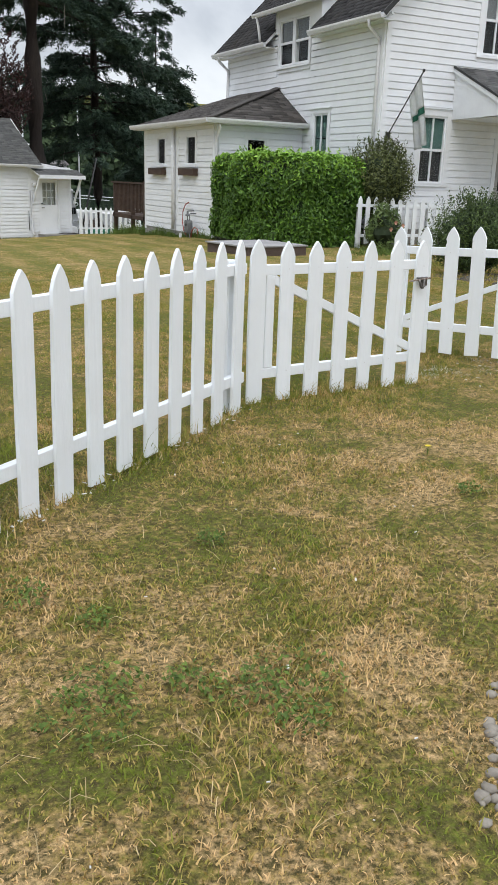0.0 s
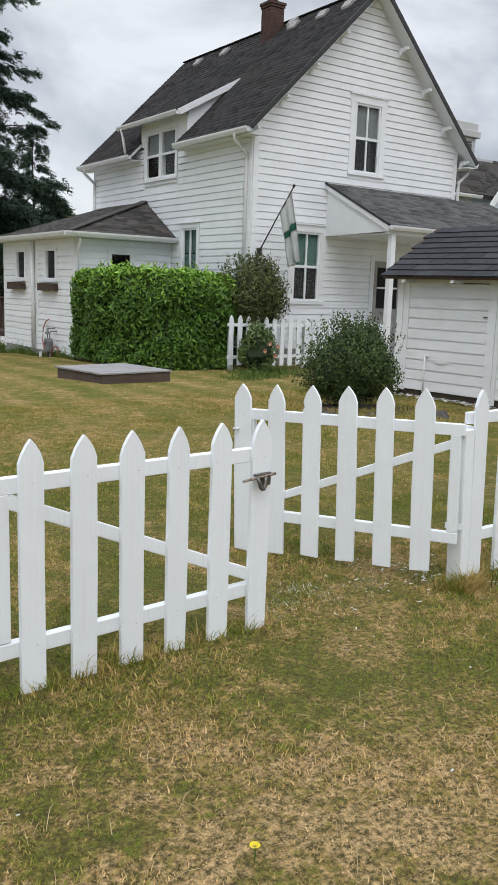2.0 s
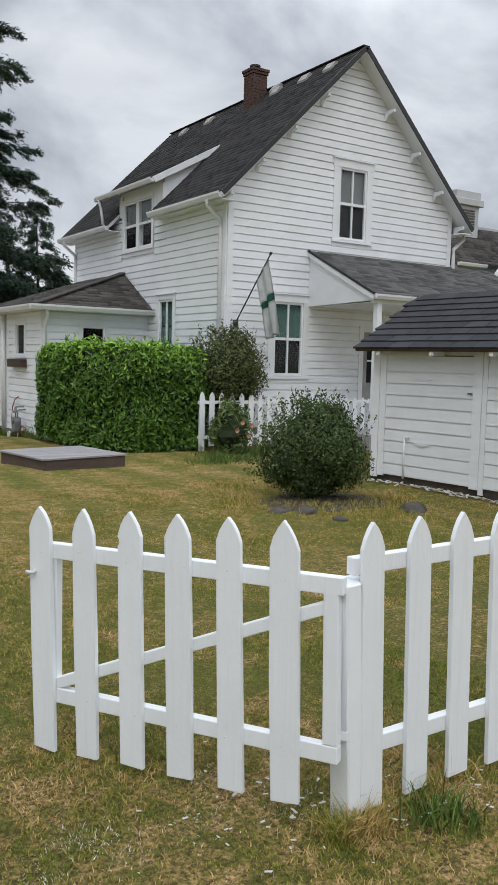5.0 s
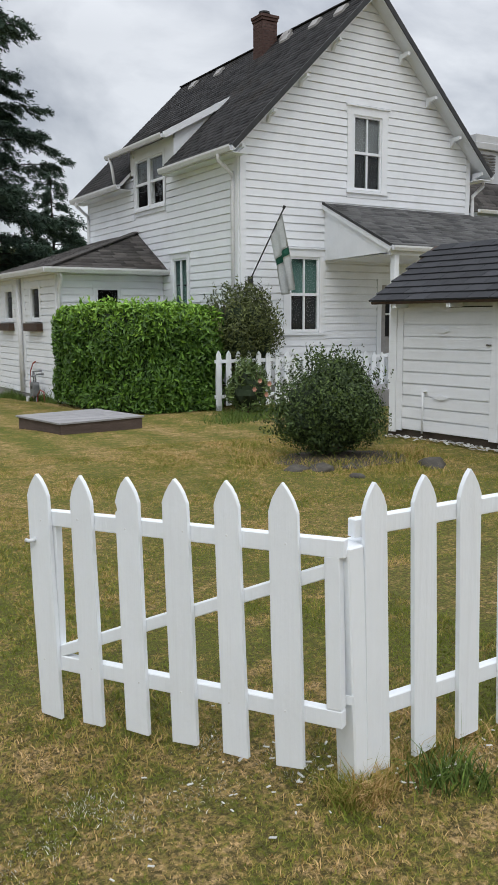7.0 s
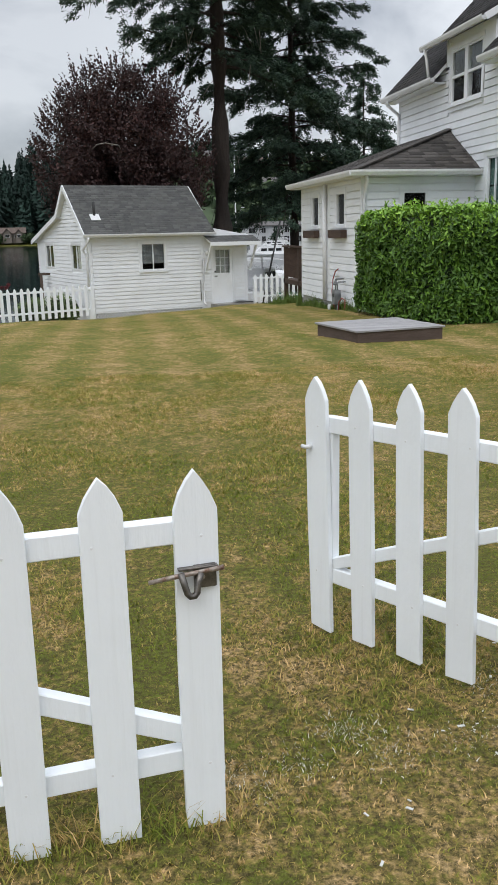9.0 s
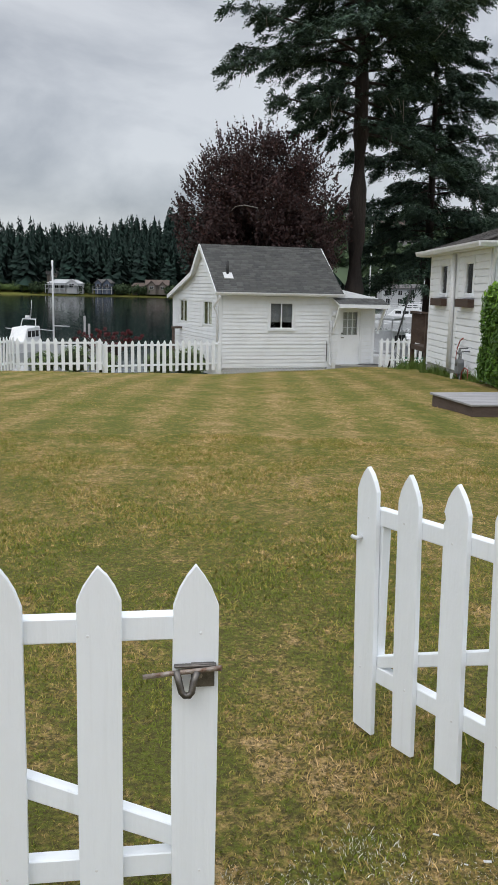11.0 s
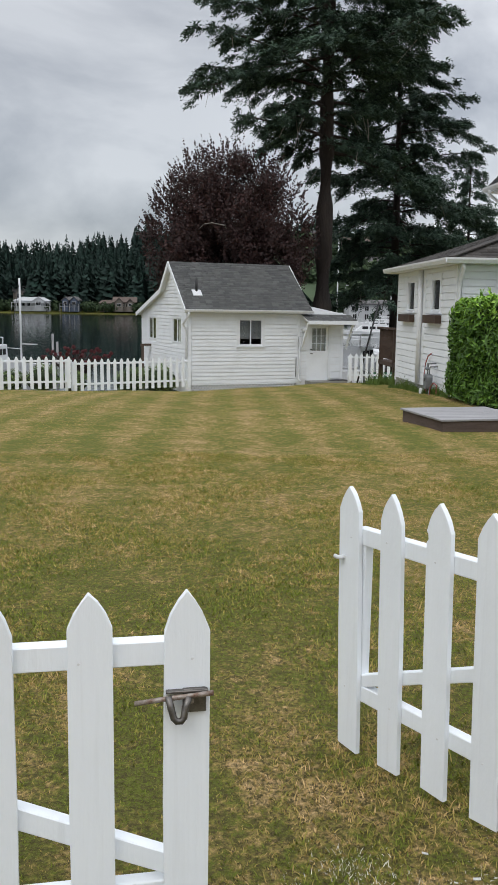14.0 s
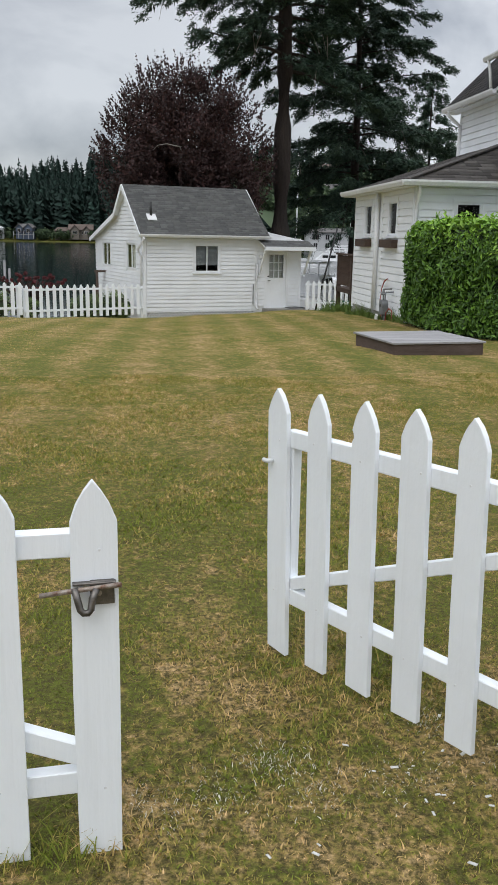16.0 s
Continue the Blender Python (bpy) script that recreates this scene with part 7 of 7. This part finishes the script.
blades("rough_grass", "long grass beside the annex deck", 9.2, 11.0, 25.0, 28.5, 9000, 0.22, 0.008, 18, CLOVER, near([(9.8, 26.0), (9.9, 27.0), (10.1, 26.3)], 0.35))

blades("rough_grass", "weeds and long grass along the annex foot", 9.2, 9.75, 19.4, 24.6, 5000, 0.17, 0.007, 19, CLOVER, along_line((9.62, 19.5), (9.62, 24.5), 0.09))
blades("rough_grass", "long grass and weeds before the small fence", 9.9, 12.6, 13.4, 15.4, 9000, 0.09, 0.005, 20, CLOVER, patch=near([(11.2, 14.6), (11.8, 14.6), (11.0, 14.0), (12.0, 15.0), (10.6, 13.8)], 0.35))
bm = bmesh.new()
ring_ = []
for k in range(40):
    a = 2 * math.pi * k / 40
    rr_ = 0.72 + 0.16 * noise.noise(Vector((math.cos(a) * 1.7, math.sin(a) * 1.7, 4)))
    px_, py_ = 9.62 + rr_ * 1.15 * math.cos(a), 9.85 + rr_ * math.sin(a)
    ring_.append(bm.verts.new((px_, py_, gz_(px_, py_) + 0.006)))
mid_ = bm.verts.new((9.64, 9.95, gz_(9.64, 9.95) + 0.05))
for k in range(40):
    bm.faces.new((ring_[k], ring_[(k + 1) % 40], mid_))
solid("soil_patch", bm, DIRT, "bare dark soil under the evergreen shrub", "soil", "structure", True)


def straws(name, label, x0, x1, y0, y1, n, seed):
    """Loose dry stalks lying over the turf."""
    r = np.random.default_rng(seed)
    x, y, a = r.uniform(x0, x1, n), r.uniform(y0, y1, n), r.uniform(0, 6.28, n)
    l, w = r.uniform(0.03, 0.11, n), 0.0010
    vs = []
    for t, h in ((0, 0.01), (0.5, 0.034), (1.0, 0.018)):
        px, py = x + np.cos(a) * l * t, y + np.sin(a) * l * t
        z = ground_z(px, py) + h * r.uniform(0.6, 1.4, n)
        vs += [np.stack([px - np.sin(a) * w, py + np.cos(a) * w, z], 1), np.stack([px + np.sin(a) * w, py - np.cos(a) * w, z], 1)]
    v = np.stack(vs, 1).reshape(-1, 3)
    i = np.arange(n)[:, None] * 6
    f = np.concatenate([i + np.array([[0, 1, 3, 2]]), i + np.array([[2, 3, 5, 4]])])
    return tagged(new(name, mesh_np(name, v, f, PALESTRAW)), label, "straw", kind="stuff")


straws("dry_stalk", "loose pale dry stalks lying in the lawn", 0.0, 6.5, 0.5, 3.6, 1100, 51)


def rosettes(name, label, spots, size, count, material, seed):
    """Low broad-leaved weeds: flat leaves lying round a spot."""
    r = np.random.default_rng(seed)
    pts, nr = [], []
    for x, y, s in spots:
        n = int(count * s)
        a, d = r.uniform(0, 6.28, n), s * 0.20 * np.sqrt(r.uniform(0, 1, n))
        px, py = x + np.cos(a) * d, y + np.sin(a) * d
        pts.append(np.stack([px, py, ground_z(px, py) + r.uniform(0.012, 0.05, n)], 1))
        nr.append(np.tile([[0, 0, 1.0]], (n, 1)))
    v, f = leaves_np(np.concatenate(pts), np.concatenate(nr), size, 0.5, seed)
    return tagged(new(name, mesh_np(name, v, f, material)), label, "weeds", kind="stuff")


rosettes("weed_patch", "dark green clover and plantain weeds in the lawn", [(1.01, 1.68, 0.6), (0.92, 1.55, 0.7), (1.34, 1.5, 0.6), (1.5, 1.5, 0.75), (1.22, 1.62, 0.3), (1.42, 1.33, 0.4), (1.1, 2.05, 0.3), (1.7, 2.5, 0.3), (0.9, 2.3, 0.6), (0.7, 2.2, 0.7), (3.0, 2.48, 0.3)], 0.019, 300, CLOVER, 21)
dand = thing("dandelion", "small yellow dandelion flower in the lawn", "flower", pose(3.18, 3.01, gz_(3.18, 3.01)))
bm = bmesh.new()
tube(bm, [(0, 0, 0), (0.003, 0, 0.045)], 0.0025, 5)
part("stalk", bm, CLOVER, dand)
bm = bmesh.new()
for k in range(16):
    a = k * 0.3927
    w = 0.004
    v = [bm.verts.new(p) for p in ((0.002 * math.cos(a), 0.002 * math.sin(a), 0.046), (0.014 * math.cos(a - 0.2), 0.014 * math.sin(a - 0.2), 0.052), (0.017 * math.cos(a), 0.017 * math.sin(a), 0.053), (0.014 * math.cos(a + 0.2), 0.014 * math.sin(a + 0.2), 0.052))]
    bm.faces.new(v)
part("flower_head", bm, YELLOW, dand)

# paint flakes round the gate post and along the shed wall
def flakes(name, label, spots, seed, size):
    r = np.random.default_rng(seed)
    vs, fs = [], []
    for x, y in spots:
        s, a = size * r.uniform(0.4, 1.4), r.uniform(0, 6.28)
        z = float(ground_z(x, y)) + r.uniform(0.02, 0.035)
        c, n = np.cos(a), np.sin(a)
        q = [(-s, -s * 0.35), (s * 0.9, -s * 0.45), (s, s * 0.3), (-s * 0.8, s * 0.4)]
        tilt = r.uniform(-0.3, 0.3)
        i = len(vs)
        for dz in (0.0, 0.002):
            vs += [(x + c * u - n * w, y + n * u + c * w, z + dz + tilt * u) for u, w in q]
        fs += [(i + 4, i + 5, i + 6), (i + 4, i + 6, i + 7), (i, i + 2, i + 1), (i, i + 3, i + 2)]
        for k in range(4):
            fs += [(i + k, i + (k + 1) % 4, i + 4 + (k + 1) % 4), (i + k, i + 4 + (k + 1) % 4, i + 4 + k)]
    return tagged(new(name, mesh_np(name, np.array(vs), np.array(fs), CHIP)), label, "paint flakes", kind="stuff")


spots = [(5.38, 4.61), (5.63, 4.51), (5.31, 4.43), (5.47, 4.48), (5.0, 4.44), (4.95, 4.58), (4.83, 4.7), (5.17, 4.82)]
spots += [(5.3 + r5.normal(0, 0.35), 4.45 + r5.normal(0, 0.16)) for _ in range(45)]
spots += [(6.2 + r5.uniform(-0.7, 0.7), 4.2 + r5.normal(0, 0.07)) for _ in range(40)]
flakes("paint_flakes", "white paint flakes scattered in the grass by the gate post", spots, 31, 0.010)
flakes("paint_flakes", "white paint flakes under the peeling shed wall", [(11.42 + 0.10 * t - abs(r5.normal(0, 0.09)), 11.0 - t) for t in r5.uniform(0, 3.6, 260)], 32, 0.035)
flakes("paint_flakes", "white paint scraps along the fence foot", [(2.66 - 1.57 * t + r5.normal(0, 0.03), 4.05 - 1.13 * t + r5.normal(0, 0.03)) for t in r5.uniform(0, 1.9, 60)], 33, 0.010)
flakes("petals", "small pale petals and clover heads dotted over the lawn", [(r5.uniform(0, 5.5), r5.uniform(0.6, 4.2)) for _ in range(70)], 34, 0.007)


def stone(x, y, s, seed, flat=0.6):
    r = random.Random(seed)
    bm = bmesh.new()
    bmesh.ops.create_icosphere(bm, subdivisions=3, radius=s)
    off = Vector((r.uniform(0, 9), r.uniform(0, 9), r.uniform(0, 9)))
    for v in bm.verts:
        k = 1 + 0.42 * noise.noise(v.co / s * 1.1 + off) + 0.16 * noise.noise(v.co / s * 3 + off)
        v.co = Vector((v.co.x * k * 1.25, v.co.y * k, v.co.z * k * flat))
    ob = solid("stone", bm, STONE, "grey rounded fieldstone half sunk in dry grass", "stone", smooth=True, group="stones by the shrub")
    ob.matrix_basis = pose(x, y, gz_(x, y) - s * flat * 0.22, 0, 0, r.uniform(0, 180))
    return ob


for k, (x, y, s) in enumerate(((8.76, 9.42, 0.12), (9.00, 9.28, 0.15), (9.07, 8.78, 0.085), (10.28, 8.95, 0.17), (9.35, 9.22, 0.10))):
    stone(x, y, s, 200 + k)

# gravel edge by the drive
gr_ = np.random.default_rng(41)
bm_s = bmesh.new()
bmesh.ops.create_icosphere(bm_s, subdivisions=1, radius=1.0)
pv = np.array([v.co[:] for v in bm_s.verts])
pf = np.array([[v.index for v in f.verts] for f in bm_s.faces])
bm_s.free()
n = 1300
g_along, g_out = gr_.uniform(-0.55, 0.32, n), gr_.uniform(0, 0.75, n)
gx_ = 1.86 + (g_along + g_out) * 0.707
gy_ = 1.14 + (g_along - g_out) * 0.707
keepg = g_out > 0.05 * np.abs(np.sin(g_along * 11.0)) * gr_.uniform(0.3, 1.8, n) + 1.1 * np.clip(np.abs(g_along + 0.1) - 0.28, 0, 1)
keepg &= g_out < 0.45 + 0.28 * gr_.uniform(0, 1, n) * np.cos(g_along * 3.0)
gx_, gy_ = gx_[keepg], gy_[keepg]
n = len(gx_)
sc = gr_.uniform(0.008, 0.024, (n, 1, 1)) * gr_.uniform(0.7, 1.3, (n, 1, 3)) * np.array([1, 1, 0.6])
gv = pv[None] * sc * gr_.uniform(0.85, 1.15, (n, len(pv), 1)) + np.stack([gx_, gy_, ground_z(gx_, gy_) + 0.004], 1)[:, None]
gfc = (pf[None] + (np.arange(n) * len(pv))[:, None, None]).reshape(-1, 3)
tagged(new("gravel", mesh_np("gravel", gv.reshape(-1, 3), gfc, GRAVEL)), "pale gravel at the edge of the drive", "gravel", kind="stuff")

# ---- flag on the house ----
flag = thing("flag", "white and green flag hanging limp from a slanting black pole", "flag")
fa, fb = Vector((12.42, 16.27, 2.33)), Vector((12.72, 15.55, 3.62))
pipe("flag_pole", [fa, fa.lerp(fb, 0.5), fb], 0.014, BLACKPAINT, flag, "black pole")
bm = bmesh.new()
tube(bm, [fb, fb + Vector((0.01, -0.02, 0.05))], 0.028, 8)
part("finial", bm, BLACKPAINT, flag)
bm = bmesh.new()
box(bm, (12.37, 16.235, 2.24), (12.47, 16.28, 2.40))
part("bracket", bm, BLACKPAINT, flag)
def cloth(name, t0, t1, u0, u1, material, lab):
    bm = bmesh.new()
    g = []
    for i in range(13):
        t = t0 + (t1 - t0) * i / 12
        row_ = []
        for j in range(9):
            u = u0 + (u1 - u0) * j / 8
            top = fb.lerp(fa, 0.05 + 0.34 * u)
            fold = 0.055 * math.sin(u * 13 + t * 2.0) * (0.3 + t)
            slide = 0.62 * t * (1 - u) * 0.25
            drop = t * (1.16 - 0.22 * u)
            row_.append(bm.verts.new((top.x + fold + 0.42 * t * (0.6 - 0.2 * u), top.y + 0.4 * fold + slide * 0.3, top.z - drop)))
        g.append(row_)
    for i in range(12):
        for j in range(8):
            bm.faces.new((g[i][j], g[i][j + 1], g[i + 1][j + 1], g[i + 1][j]))
    bmesh.ops.solidify(bm, geom=bm.faces[:], thickness=0.003)
    return part(name, bm, material, flag, lab, True)
cloth("cloth", 0.0, 0.52, 0, 1, FLAGCLOTH, "white cloth with worn dark lettering")
cloth("cloth", 0.52, 0.64, 0, 0.75, FLAGGREEN, "green printed band")
cloth("cloth", 0.64, 1.22, 0, 0.75, FLAGCLOTH, "white lower edge")

# ---- utility meter and pipes at the annex ----
meter = thing("utility_meter", "grey gas meter with pipes and red hose at the annex wall", "meter", pose(AX0 - 0.17, 20.75, -0.2))
bm = bmesh.new()
prism(bm, [(-0.11, 0.10), (0.11, 0.10), (0.115, 0.36), (0.09, 0.42), (-0.09, 0.42), (-0.115, 0.36)], -0.13, 0.02, axes((0, 0, 0), (0, -1, 0), (1, 0, 0)))
part("meter_body", bm, METERGREY, meter, bevel=0.012)
bm = bmesh.new()
box(bm, (-0.136, -0.055, 0.27), (-0.128, 0.055, 0.335))
part("register_window", bm, BLACKPAINT, meter)
for yy, zt in ((-0.07, 0.56), (0.07, 0.62)):
    bm = bmesh.new()
    tube(bm, [(-0.05, yy, 0.40), (-0.05, yy, zt), (-0.03, yy + 0.02, zt + 0.03), (0.16, yy + 0.02, zt + 0.035)], 0.016, 8)
    part("riser_pipe", bm, METERGREY, meter, smooth=True)
bm = bmesh.new()
tube(bm, [(-0.05, 0.07, 0.52), (-0.05, 0.07, 0.545), (-0.05, 0.07, 0.57)], [0.05, 0.062, 0.05], 12)
tube(bm, [(-0.05, 0.07, 0.57), (-0.05, 0.07, 0.66)], [0.03, 0.022], 10)
part("regulator", bm, METERGREY, meter, "grey pressure regulator")
for pts_, lab in (([(-0.05, -0.14, -0.12), (-0.06, -0.22, 0.16), (-0.04, -0.36, 0.26), (0.0, -0.46, 0.22), (0.0, -0.50, -0.1)], "reddish pipe bent over beside the meter"),
                  ([(-0.06, 0.10, 0.02), (-0.04, 0.34, 0.14), (0.02, 0.58, 0.36), (0.06, 0.64, 0.62), (0.08, 0.52, 0.80), (0.10, 0.36, 0.86)], "reddish hose looped on the wall")):
    bm = bmesh.new()
    tube(bm, pts_, 0.014, 8)
    part("hose", bm, REDPIPE, meter, lab, True)
bm = bmesh.new()
tube(bm, [(-0.06, 0.46, 0.0), (-0.10, 0.46, 0.0)], 0.075, 14)
part("hose_reel", bm, METALWHITE, meter, "white round cap near the ground")
for yy in (-0.08, 0.08):
    bm = bmesh.new()
    tube(bm, [(-0.05, yy, 0.12), (-0.05, yy + 0.02, -0.3)], 0.016, 8)
    part("ground_pipe", bm, METERGREY, meter, smooth=True)

# ---- leaning pole and dock clutter between cottage and annex ----
pole = thing("leaning_pole", "thin dark pole leaning over the dock", "pole")
pipe("pole_shaft", [(11.0, 36.0, -1.6), (11.85, 36.0, 1.95)], 0.035, BLACKPAINT, pole)
dock = thing("dock", "low dock with pale boxes and a green tarpaulin", "dock")
bm = bmesh.new()
box(bm, (10.0, 40, -1.95), (26, 42.5, -1.75))
part("dock_deck", bm, GREYWOOD, dock)
for k, (x, y, sx, sy, sz, m_) in enumerate(((11.2, 40.6, 1.1, 0.8, 0.6, HULL), (13.0, 41.0, 1.4, 0.9, 0.45, FLAGGREEN), (14.8, 40.8, 0.9, 0.7, 0.7, HULL), (12.1, 41.6, 0.7, 0.6, 0.5, METERGREY))):
    bm = bmesh.new()
    box(bm, (x, y, -1.75), (x + sx, y + sy, -1.75 + sz))
    part("dock_box", bm, m_, dock, bevel=0.05)
for k in range(6):
    pipe("pile", [(10.5 + k * 3, 42.2, -4.2), (10.5 + k * 3, 42.2, -0.9)], 0.13, RUSTWOOD, dock)
lb = thing("landing_rail", "brown timber rail beside the cottage at the water", "rail")
for k in range(3):
    bm = bmesh.new()
    box(bm, (2.4 + 0.45 * k, 36.0, -1.6), (2.5 + 0.45 * k, 36.1, 0.1))
    part("post", bm, RUSTWOOD, lb)
bm = bmesh.new()
box(bm, (2.35, 35.98, 0.1), (3.5, 36.12, 0.18))
part("top_rail", bm, RUSTWOOD, lb)
# a white bare-metal pile and a post near the maple
for x, y, h in ((-2.57, 46, 1.2), (-2.38, 46.2, 0.8)):
    pl_ = thing("mooring_pile", "weathered grey mooring pile in the lake", "pile", pose(x, y, -4.4))
    pipe("pile_shaft", [(0, 0, 0), (0, 0, 3.4 + h)], 0.06, GREYWOOD, pl_)
